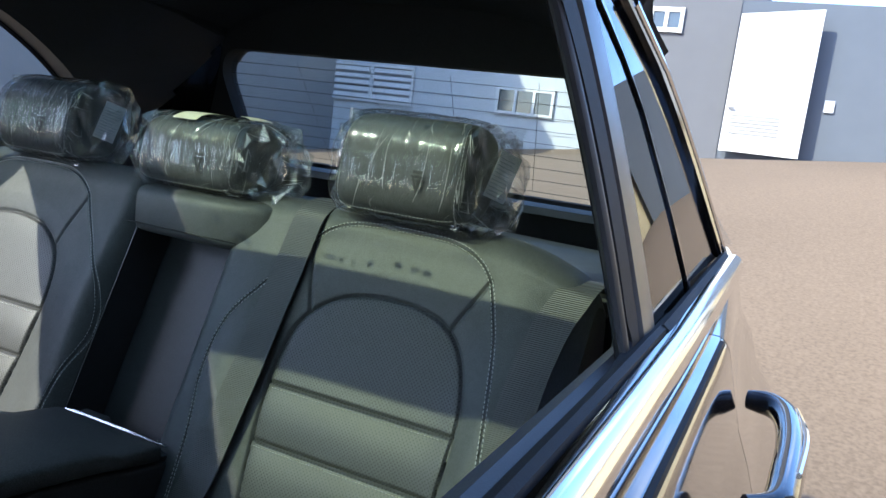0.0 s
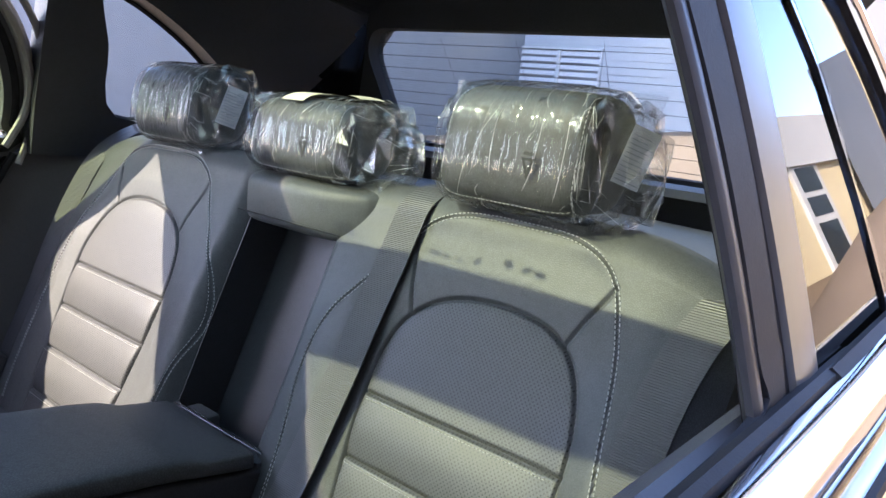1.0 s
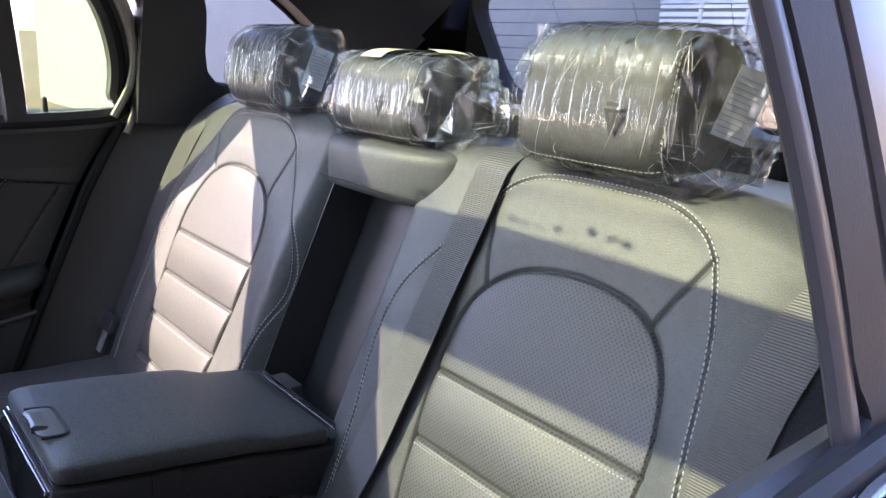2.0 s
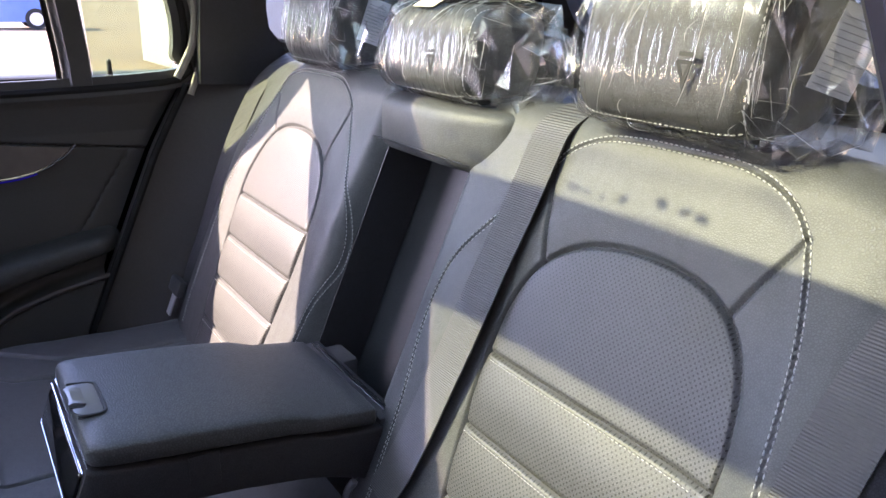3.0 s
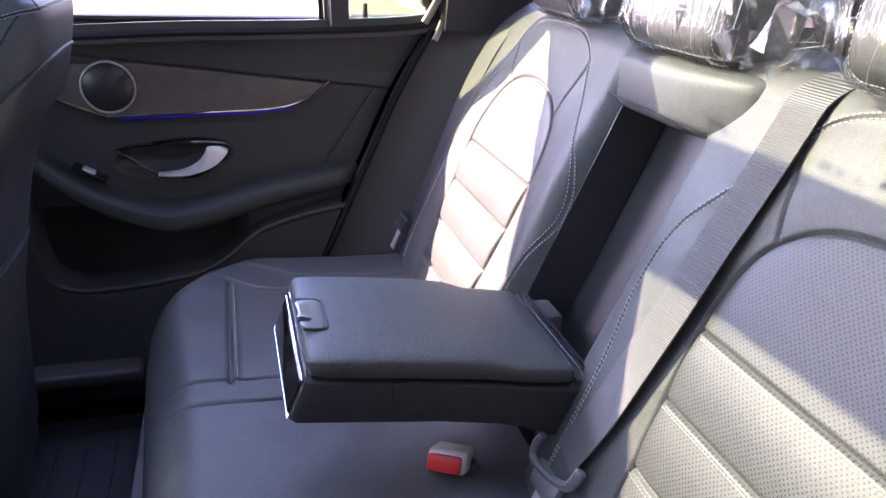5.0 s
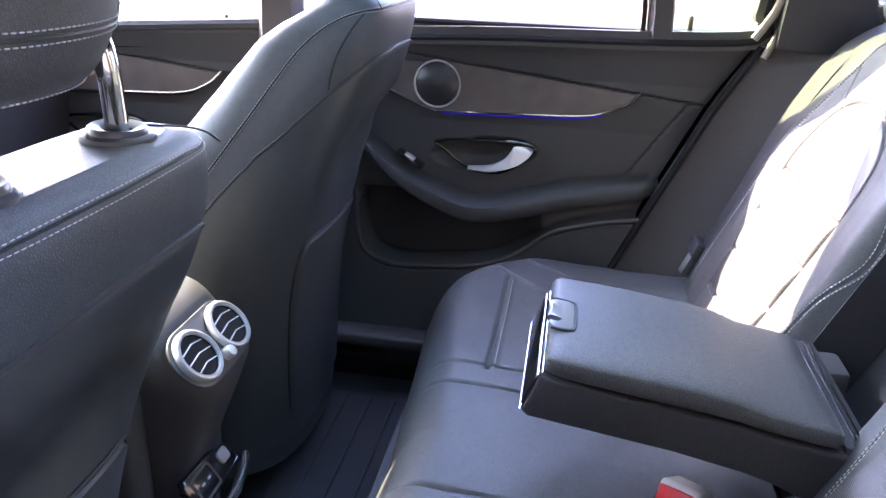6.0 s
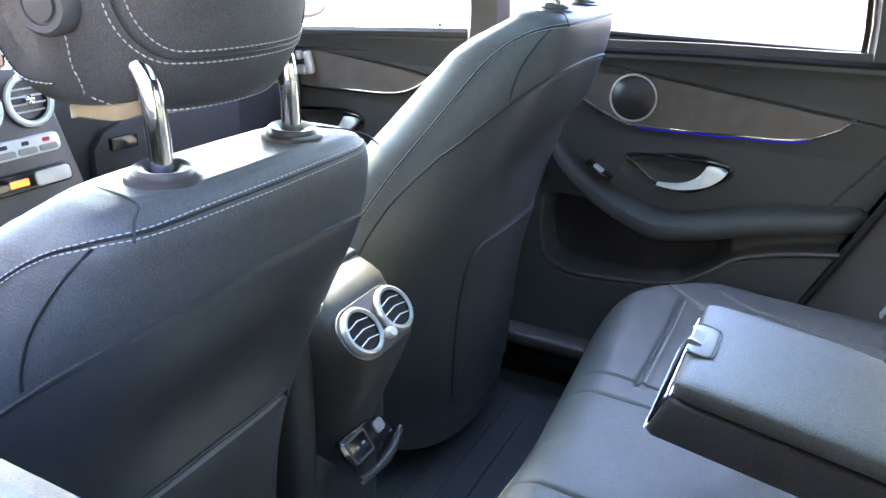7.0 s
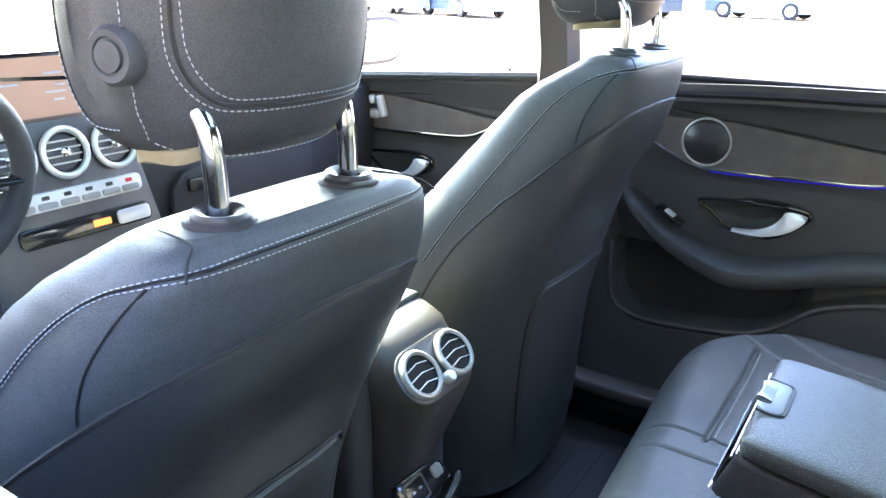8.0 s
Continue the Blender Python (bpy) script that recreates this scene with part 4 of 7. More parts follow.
def window_frame(s):
    """Door frame, seals, divider and the fixed pane at one rear door's window. The large pane is lowered."""
    fr = thing("door_1" if s > 0 else "door_2", (s * 0.72, -0.55, 1.17), "rear door window frame with black divider and lowered pane", "car door", kind="structure")
    win = WIN_D if s > 0 else WIN_P
    part("window_frame", ring_plate(grown(win, 0.034), win, 0.026 if s < 0 else 0.006, flank(s, 0.012 if s < 0 else 0.002)), M_RUBBER if s > 0 else M_SOFT, fr)
    if s < 0:
        part("seal", tube([flank(s, -0.010)(y, z, 0) for y, z in grown(win, 0.020)], 0.008, 8, closed=True), M_RUBBER, fr)
    if s > 0:
        part("sill_lip", tube([(0.700, y, 1.156) for y in np.linspace(-0.985, -0.125, 30)], 0.012, 8), M_SOFT, fr)
    if s > 0:
        zs = np.linspace(1.150, 1.50, 14)
        # a rounded inner ridge, the black channel of the pane, and a flat grey trim strip
        ridge = [[outer_side(y + bend(z), z, w) for y, w in ((-0.298, -0.010), (-0.306, -0.009), (-0.312, -0.005), (-0.312, -0.001), (-0.308, 0.001), (-0.302, 0.001), (-0.297, -0.003), (-0.295, -0.010))] for z in zs]
        part("divider_ridge", loft(ridge), M_RIDGE, fr, "soft black inner ridge of the divider")
        part("glass_channel", loft([[outer_side(y + bend(z), z, w) for y, w in ((-0.300, -0.006), (-0.272, -0.004), (-0.240, -0.003), (-0.240, -0.012), (-0.300, -0.012))] for z in zs]), M_RUBBER, fr, "black channel of the lowered pane")
        part("divider_trim", loft([[outer_side(y + bend(z), z, w) for y, w in ((-0.246, -0.006), (-0.245, 0.001), (-0.226, 0.003), (-0.203, 0.002), (-0.199, -0.006))] for z in zs]), M_GREYTRIM, fr, "grey satin trim of the divider")
        edge_z = np.linspace(1.172, 1.445, 12)
        pane = [(-0.206 + bend(z), z) for z in edge_z] + [(rear_bar_y(z), z) for z in edge_z[::-1]]
        part("fixed_pane", plate(pane, 0.004, lambda y, z, w: outer_side(y, z, w - 0.004), 0), G_TINT, fr, "small dark tinted fixed pane")
        return fr
    part("weatherstrip", tube([flank(s, -0.012)(y, z, 0) for y, z in grown(win, 0.046)[14:44]], 0.012, 8), M_PILLAR, fr, "pale grey door opening seal")
    part("weatherstrip", tube([flank(s, -0.006)(y, z, 0) for y, z in grown(win, 0.018)[14:36]], 0.007, 8), M_PILLAR, fr, "pale grey pane surround")
    bar, chan = [], []
    for z in np.linspace(1.14, 1.505, 8):
        x, d = side_x(z), lean(z)
        bar.append([(s * (x + 0.008), -0.262 + d, z), (s * (x - 0.018), -0.268 + d, z), (s * (x - 0.020), -0.300 + d, z), (s * (x + 0.004), -0.312 + d, z), (s * (x + 0.010), -0.308 + d, z)])
        chan.append([(s * (x + 0.002), -0.312 + d, z), (s * (x - 0.007), -0.316 + d, z), (s * (x - 0.007), -0.322 + d, z), (s * (x + 0.004), -0.320 + d, z)])
    part("divider_bar", loft(bar), M_SOFT, fr, "black upright bar between the panes")
    part("glass_channel", loft(chan), M_RUBBER, fr)
    pane = [q for q in win if q[0] > -0.262 + lean(q[1])] + [(-0.262 + lean(1.488), 1.494), (-0.262, 1.156)]
    c = np.mean(pane, 0)
    pane.sort(key=lambda q: math.atan2(q[1] - c[1], q[0] - c[0]))
    part("fixed_pane", plate(pane, 0.004, flank(s, 0.006), 0), G_GREEN, fr, "small tinted fixed pane")
    return fr


for s in (-1, 1):
    window_frame(s)

# the rear quarter of each side: lining with its own small window
QWIN = smooth_line([(0.062, 1.214), (0.30, 1.222), (0.345, 1.232), (0.30, 1.285), (0.20, 1.362), (0.08, 1.430), (0.008, 1.452), (-0.004, 1.43), (0.02, 1.35)], 4, True)


def quarter(s):
    out = []
    for y, z in QWIN:
        a = math.atan2(z - 1.32, y - 0.14)
        r = min(abs(((0.53 if s < 0 else 0.36) if math.cos(a) > 0 else 0.23) / (math.cos(a) + 1e-9)), abs((0.235 if math.sin(a) > 0 else (0.185 if s < 0 else 0.34)) / (math.sin(a) + 1e-9)))
        out.append((0.14 + r * math.cos(a), 1.32 + r * math.sin(a)))
    q = thing("quarter_panel", (s * 0.69, 0.14, 1.0), "dark pillar lining with a small fixed rear side window", "car pillar", kind="structure")
    part("lining", ring_plate(out, QWIN, 0.05, lambda y, z, w: (s * (side_x(z, y) - 0.055 + (0.075 if s < 0 else 0.0) * min(1.0, max(0.0, (y - 0.42) / 0.22)) + w), y, z)), M_DARKLINING if s < 0 else M_SOFT, q)
    if s > 0:
        zs = np.linspace(1.188, 1.452, 14)
        outer_y = lambda z: float(np.interp(z, [1.188, 1.20, 1.32, 1.375, 1.415, 1.455], [0.345, 0.330, 0.150, 0.055, -0.030, -0.165]))
        part("pane", plate([(rear_bar_y(z), z) for z in zs] + [(outer_y(z), z) for z in zs[::-1]], 0.004, lambda y, z, w: outer_side(y, z, w - 0.001), 0), G_TINT, q, "dark tinted quarter pane")
        part("pane_bar", loft([[outer_side(rear_bar_y(z) + d, z, w) for d, w in ((-0.007, -0.002), (-0.006, 0.003), (0.006, 0.003), (0.007, -0.002))] for z in np.linspace(1.162, 1.46, 16)]), M_GLOSS, q, "gloss black bar between the panes")
        part("pane_trim", loft([[outer_side(outer_y(z) + d, z, w) for d, w in ((-0.016, 0.000), (-0.012, 0.010), (0.010, 0.012), (0.030, 0.004), (0.036, -0.02))] for z in np.linspace(1.186, 1.455, 20)]), M_GLOSS, q, "gloss black outer surround")
        part("bright_line", tube([outer_side(outer_y(z) + 0.018, z, 0.011) for z in np.linspace(1.186, 1.455, 20)], 0.0045, 8), M_CHROME, q, "bright line round the quarter pane")
        return
    part("pane", plate(list(QWIN), 0.004, flank(s, 0.004), 0), G_CLEAR, q)
    part("pane_seal", tube([flank(s, 0.0)(y, z, 0) for y, z in QWIN], 0.007, 6, closed=True), M_RUBBER, q)


for s in (-1, 1):
    quarter(s)
    low = thing("side_lining", (s * 0.68, 0.1, 0.7), "dark plastic lining beside the rear seat", "car lining", kind="structure")
    edge = lambda z: np.interp(z, [0.42, 0.64, 1.02, 1.16], [-0.395, -0.340, -0.173, -0.095])
    P = np.array([[(s * (0.712 - 0.075 * min(1.0, k / 0.16) ** 1.5), edge(z) + k, z) for z in np.linspace(0.42, 1.135, 24)] for k in (0.0, 0.006, 0.014, 0.03, 0.05, 0.08, 0.12, 0.16, 0.3, 0.5, 0.75)])
    part("lining", sheet(P, 0.02, (s, 0, 0)), M_TRIMP, low)
    part("sill_trim", tube([(s * 0.700, edge(z) + 0.004, z) for z in np.linspace(0.42, 1.135, 12)], 0.007, 8), M_RUBBER, low)
    # roof side rail over the windows
    rail = [[(s * (0.60 + dx), y, 1.548 + dz) for dx, dz in ((0.03, -0.005), (0.055, 0.03), (0.0, 0.075), (-0.06, 0.05), (-0.05, 0.0))] for y in np.linspace(-1.46, 0.54, 24)]
    rail = [[(x - s * 0.10 * min(1.0, max(0.0, (y - 0.02) / 0.30)), y, z - 0.10 * max(0, y - 0.1) ** 1.6 - (0.22 * max(0, -1.25 - y) ** 1.2) - (0.05 * max(0, y + 0.35) if y < 0.5 else 0.05 * 0.85)) for x, y, z in ring] for ring in rail]
    tagged(part("trim_roof_rail", loft(rail), M_HEADLINER if s < 0 else M_HEADLINER), "dark cloth roof rail above the side windows", "trim", kind="structure")
    # B pillar
    bp = [[(s * (side_x(z) - 0.005 + dx), y + 0.06 * (z - 1.2) * 0.5, z) for dx, y in ((0.04, -0.985), (0.04, -1.06), (0.0, -1.07), (-0.03, -1.05), (-0.03, -0.99), (0.0, -0.975))] for z in np.linspace(0.5, 1.56, 12)]
    tagged(part("trim_pillar", loft(bp), M_TRIMP), "grey-brown plastic pillar lining between the doors", "pillar", kind="structure")

for line, r in (([(-0.125, 1.150), (-0.112, 1.172), (-0.098, 1.205), (-0.092, 1.24), (-0.096, 1.29), (-0.130, 1.37), (-0.205, 1.45), (-0.32, 1.505)], 0.0075), ([(-0.103, 1.118), (-0.090, 1.150), (-0.075, 1.195), (-0.066, 1.245), (-0.070, 1.30), (-0.103, 1.385), (-0.18, 1.47), (-0.30, 1.525)], 0.0065)):
    tagged(part("trim_weatherstrip", tube([(-(side_x(z) - 0.030), y, z) for y, z in smooth_line(line, 6)], r, 8), M_PILLAR), "pale grey rubber door seal along the rear pillar", "trim", kind="structure")

# ---- passenger-side doors, seen from inside ----
def inner_door(y_off, rear, y_front, speaker, name, label):
    """A door's lining. rear: the slanted rear edge as (y, z) pairs."""
    ob = thing(name, (-0.74, -0.55 + y_off, 0.42), label, "car door")
    zs = np.concatenate([np.linspace(0.42, 0.80, 90), np.linspace(0.802, 1.158, 180)])
    ny = 200
    rear = sorted(rear, key=lambda q: q[1])
    P = np.zeros((len(zs), ny, 3))
    for i, z in enumerate(zs):
        yr = np.interp(z, [q[1] for q in rear], [q[0] for q in rear])
        P[i, :, 1] = np.linspace(y_front, yr, ny)
        P[i, :, 2] = z
    Y, Z = P[..., 1] - y_off, P[..., 2]
    x = np.interp(zs, [0.42, 0.60, 0.80, 0.95, 1.05, 1.10, 1.130, 1.146, 1.154, 1.158], [0.735, 0.742, 0.748, 0.75, 0.742, 0.728, 0.718, 0.718, 0.724, 0.736])[:, None] * np.ones((1, ny))
    # line where the upper pad meets the trim
    zt = 1.080 - 0.116 * (Y + 0.744)
    x = x + 0.004 * np.exp(-((Z - zt) / 0.0025) ** 2) - 0.005 * (Z > zt) * np.exp(-(Z - zt) / 0.03)
    # rear corner panel seam
    x = x + 0.004 * np.exp(-(line_distance(Y, Z, [(-0.209, 1.016), (-0.312, 0.860)]) / 0.0022) ** 2)
    # hollow of the handle
    hd = ((Y + 0.605) / 0.105) ** 2 + ((Z - 0.885 - 0.10 * (Y + 0.6)) / 0.034) ** 2
    x = x + 0.032 * np.clip(1.15 - hd, 0, 1) ** 0.8
    # lower part stands out as a bin
    zb = np.interp(Y, [-1.2, -0.875, -0.862, -0.849, -0.809, -0.76, -0.63, -0.56, -0.52, -0.458, -0.411, -0.349, -0.25, 0.0], [0.90, 0.86, 0.70, 0.660, 0.636, 0.632, 0.645, 0.662, 0.684, 0.735, 0.755, 0.772, 0.79, 0.80])
    k9 = np.ones(9) / 9
    zb = np.array([np.convolve(np.pad(r, 4, mode="edge"), k9, "valid") for r in zb])
    lipw = 1 / (1 + np.exp((Z - zb) / 0.0025))
    x = x - 0.044 * lipw - 0.004 * np.exp(-((Z - zb + 0.006) / 0.005) ** 2)
    # the open bin between lip and armrest
    x = x + 0.095 * (1 - lipw) * np.clip((0.795 - Z) / 0.03, 0, 1) * np.clip((Y + 0.875) / 0.02, 0, 1) * np.clip((-0.47 - Y) / 0.09, 0, 1)
    P[..., 0] = -x
    if not speaker:
        k = (1.144 + 0.065 * np.clip(P[..., 1] + 1.06, -2, 0) - 1.05) / 0.11
        P[..., 2] = np.where(Z > 1.05, 1.05 + (Z - 1.05) * k, Z)
    part("lining", sheet(P, 0.03, (-1, 0, 0)), M_SOFT, ob)
    # trim plate between the upper line and the chrome strip
    chrome = [(-0.83, 1.025), (-0.793, 1.002), (-0.724, 0.974), (-0.677, 0.970), (-0.537, 0.974), (-0.401, 0.981), (-0.337, 1.004), (-0.304, 1.031)]
    cl = smooth_line(chrome, 8)
    upper = [(y, 1.080 - 0.116 * (y + 0.744) - 0.004) for y in np.linspace(-0.306, -0.90, 40)]
    place = lambda y, z, w: (-0.7425 + w, y + y_off, z)
    part("wood_trim", plate([tuple(q) for q in cl] + upper, 0.005, place, 0.001), M_WOOD, ob, "grey-brown open-pore wood trim")
    part("chrome_strip", tube([place(y, z, 0.006) for y, z in cl], 0.0030, 8), M_CHROME, ob)
    led = np.array([q for q in cl if -0.70 < q[0] < -0.37])
    part("light_strip", tube([place(y, z - 0.0052, 0.0015) for y, z in led], 0.0016, 6), L_BLUE if speaker else M_RUBBER, ob, "thin blue ambient light")
    if speaker:
        sp = part("speaker", turned([(0.044, 0.0), (0.044, 0.006), (0.036, 0.012), (0.020, 0.019), (0.0, 0.021)], (-0.741, -0.707 + y_off, 1.024), (1, 0, 0)), M_BEZEL, ob, "round domed loudspeaker grille")
        part("ring", tube([place(-0.707 + 0.0465 * math.cos(a), 1.024 + 0.0465 * math.sin(a), 0.007) for a in np.linspace(0, 2 * math.pi, 40, endpoint=False)], 0.0022, 8, closed=True), M_SATIN, sp)
    lip = smooth_line([(-0.868, 0.80), (-0.866, 0.72), (-0.852, 0.662), (-0.812, 0.638), (-0.76, 0.633), (-0.63, 0.645), (-0.56, 0.662), (-0.51, 0.692), (-0.458, 0.735), (-0.411, 0.755), (-0.349, 0.772), (-0.27, 0.786)], 6)
    part("bin_lip", tube([(-0.7015, y + y_off, z) for y, z in lip], 0.0055, 8), M_LIP, ob, "rounded rim of the door bin")
    # a dark sheet stands in for the shade inside the bin
    inside_line = [(y + 0.006, z + 0.004) for y, z in lip if y < -0.46] + [(-0.47, 0.80), (-0.86, 0.80)]
    part("bin_shade", plate(inside_line, 0.004, lambda y, z, w: (-0.785 + w, y + y_off, z), 0), M_CARPET, ob, "dark sheet standing in for shade inside the door bin")
    # handle: dark cup rim and a curved lever
    rim = smooth_line([(-0.705, 0.905), (-0.60, 0.914), (-0.505, 0.908), (-0.515, 0.880), (-0.57, 0.846), (-0.635, 0.852), (-0.685, 0.885)], 6, True)
    part("handle_cup", tube([(-0.7485, y + y_off, z) for y, z in rim], 0.0035, 6, closed=True), M_GLOSS, ob)
    upper_edge = smooth_line([(-0.636, 0.857), (-0.592, 0.863), (-0.562, 0.878), (-0.547, 0.897), (-0.541, 0.907), (-0.518, 0.907), (-0.503, 0.902)], 6)
    lower_edge = smooth_line([(-0.636, 0.853), (-0.592, 0.853), (-0.562, 0.859), (-0.536, 0.869), (-0.522, 0.878), (-0.509, 0.890), (-0.503, 0.900)], 6)
    rings = []
    for k, (a, b) in enumerate(zip(upper_edge, lower_edge)):
        u = k / (len(upper_edge) - 1)
        bow = -0.744 + 0.016 * math.sin(min(1.0, 0.15 + u) * 2.6)
        mid = (a + b) / 2
        rings.append([(bow - 0.007, a[0] + y_off, a[1]), (bow - 0.001, a[0] + y_off, a[1]), (bow + 0.006, mid[0] + y_off, mid[1]), (bow + 0.008, b[0] + y_off, b[1]), (bow + 0.002, b[0] + y_off, b[1] - 0.002), (bow - 0.005, mid[0] + y_off, mid[1] - 0.002)])
    part("handle", loft(rings), M_SILVER, ob, "curved silver handle")
    part("handle_lip", tube([(-0.742, -0.625 + y_off, 0.8475), (-0.741, -0.60 + y_off, 0.8455), (-0.742, -0.575 + y_off, 0.8485)], 0.0022, 6), M_CHROME, ob, "thin chrome lip under the handle")
    # armrest roll, with a switch on its raised front end
    ar = smooth_line([(-0.86, 0.895), (-0.82, 0.868), (-0.765, 0.825), (-0.69, 0.788), (-0.62, 0.770), (-0.54, 0.781), (-0.43, 0.812), (-0.30, 0.838), (-0.245, 0.848)], 7)
    rings = []
    for k, (y, z) in enumerate(ar):
        u = k / (len(ar) - 1)
        hh = np.interp(u, [0, 0.08, 0.35, 0.75, 0.95, 1], [0.016, 0.024, 0.030, 0.032, 0.024, 0.008])
        ww = np.interp(u, [0, 0.1, 0.5, 0.9, 1], [0.035, 0.060, 0.072, 0.052, 0.012])
        rings.append([(-0.752 + ww * max(0.0, math.cos(a)) + (0.0 if math.cos(a) > 0 else -0.01), y + y_off, z + hh * math.copysign(abs(math.sin(a)) ** 0.7, math.sin(a))) for a in np.linspace(0, 2 * math.pi, 20, endpoint=False)])
    part("armrest", loft(rings), M_LEATHER, ob, "padded black armrest")
    sw = part("switch_panel", block((-0.734, -0.786 + y_off, 0.866), (-0.700, -0.722 + y_off, 0.874), 0.004, 2, Matrix.Rotation(radians(-30), 4, "X")), M_GLOSS, ob)
    part("window_switch", block((-0.724, -0.768 + y_off, 0.868), (-0.702, -0.744 + y_off, 0.878), 0.003, 2, Matrix.Rotation(radians(-30), 4, "X")), M_SILVER, sw, "silver window switch")
    part("lock_pin", turned([(0.0055, 0.0), (0.0045, 0.012), (0.0045, 0.024), (0.002, 0.027)], (-0.716, -0.224 + y_off - 0.01 - (0 if speaker else 0.04), 1.156 if speaker else 1.125), (0, 0, 1), 12), M_SOFT, ob)
    return ob


tagged(part("trim_sill", block((-0.702, -0.99, 0.452), (-0.640, -0.70, 0.480), 0.008, 3), M_TRIMP), "dark grey sill plate at the foot of the door", "trim", kind="structure")
rear_door = inner_door(0.0, [(-0.40, 0.42), (-0.345, 0.64), (-0.178, 1.02), (-0.100, 1.160)], -0.975, True, "rear_door", "black rear door lining with wood trim, loudspeaker and silver handle")
front_door = inner_door(-0.885, [(-1.045, 0.42), (-1.045, 1.160)], -2.0, False, "front_door", "black front door lining with wood trim and silver handle")
for y0, y1, z0, z1, tn in ((-1.600, -1.545, 1.034, 1.056, 0), (-1.590, -1.530, 0.998, 1.022, 0), (-1.534, -1.514, 1.002, 1.058, 14)):
    part("seat_switch", block((-0.738, y0, z0), (-0.718, y1, z1), 0.007, 3, Matrix.Rotation(radians(tn), 4, "X")), M_SILVER, front_door, "silver seat adjuster")
part("sill_lip", tube([(-0.715, y, 1.140 + 0.065 * min(0.0, y + 1.06)) for y in np.linspace(-2.0, -1.06, 12)], 0.012, 8), M_SOFT, front_door)
front_door.location = (front_door.location.x, front_door.location.y + 0.016, front_door.location.z - 0.012)
# ---- the car's outer skin ----
car = thing("car_body", (0, -0.5, 0.30), "glossy black car body with chrome window line", "car")
SKIN = [(1.142, 0.7585), (1.140, 0.7625), (1.136, 0.7665), (1.128, 0.7715), (1.10, 0.779), (1.05, 0.793), (1.00, 0.812), (0.95, 0.832), (0.90, 0.848), (0.80, 0.868), (0.70, 0.885), (0.60, 0.915), (0.50, 0.922), (0.42, 0.915), (0.34, 0.890)]


def fall(y):
    """How far the belt line drops along the front door."""
    return 0.045 * min(1.0, max(0.0, (-0.98 - y) / 0.10)) + 0.065 * max(0.0, -1.06 - y)


def skin(s, y0, y1, ny=30):
    P = np.zeros((ny, 40, 3))
    hz = np.interp(np.linspace(0, 1, 40), np.linspace(0, 1, len(SKIN)), [q[0] for q in SKIN])
    hx = np.interp(np.linspace(0, 1, 40), np.linspace(0, 1, len(SKIN)), [q[1] for q in SKIN])
    for i, y in enumerate(np.linspace(y0, y1, ny)):
        flare = 0.030 * math.exp(-((y - 0.42) / 0.40) ** 2)
        tail = 1 - 0.24 * max(0.0, (y - 0.45) / 0.67) ** 2.0 - 0.045 * np.clip((y + 0.05) / 0.5, 0, 1) * np.clip((hz - 0.85) / 0.2, 0, 1)
        P[i, :, 0] = s * (hx + flare * np.clip((1.05 - hz) / 0.2, 0, 1)) * tail
        P[i, :, 1] = y
        P[i, :, 2] = hz - (0.020 if s < 0 else 0.0) * np.clip((hz - 0.95) / 0.15, 0, 1) + 0.03 * np.clip((y + 0.2) / 1.0, 0, 1) * (hz > 1.0) - fall(y) * np.clip((hz - 0.8) / 0.3, 0, 1)
    return sheet(P, 0.012, (-s, 0, 0))


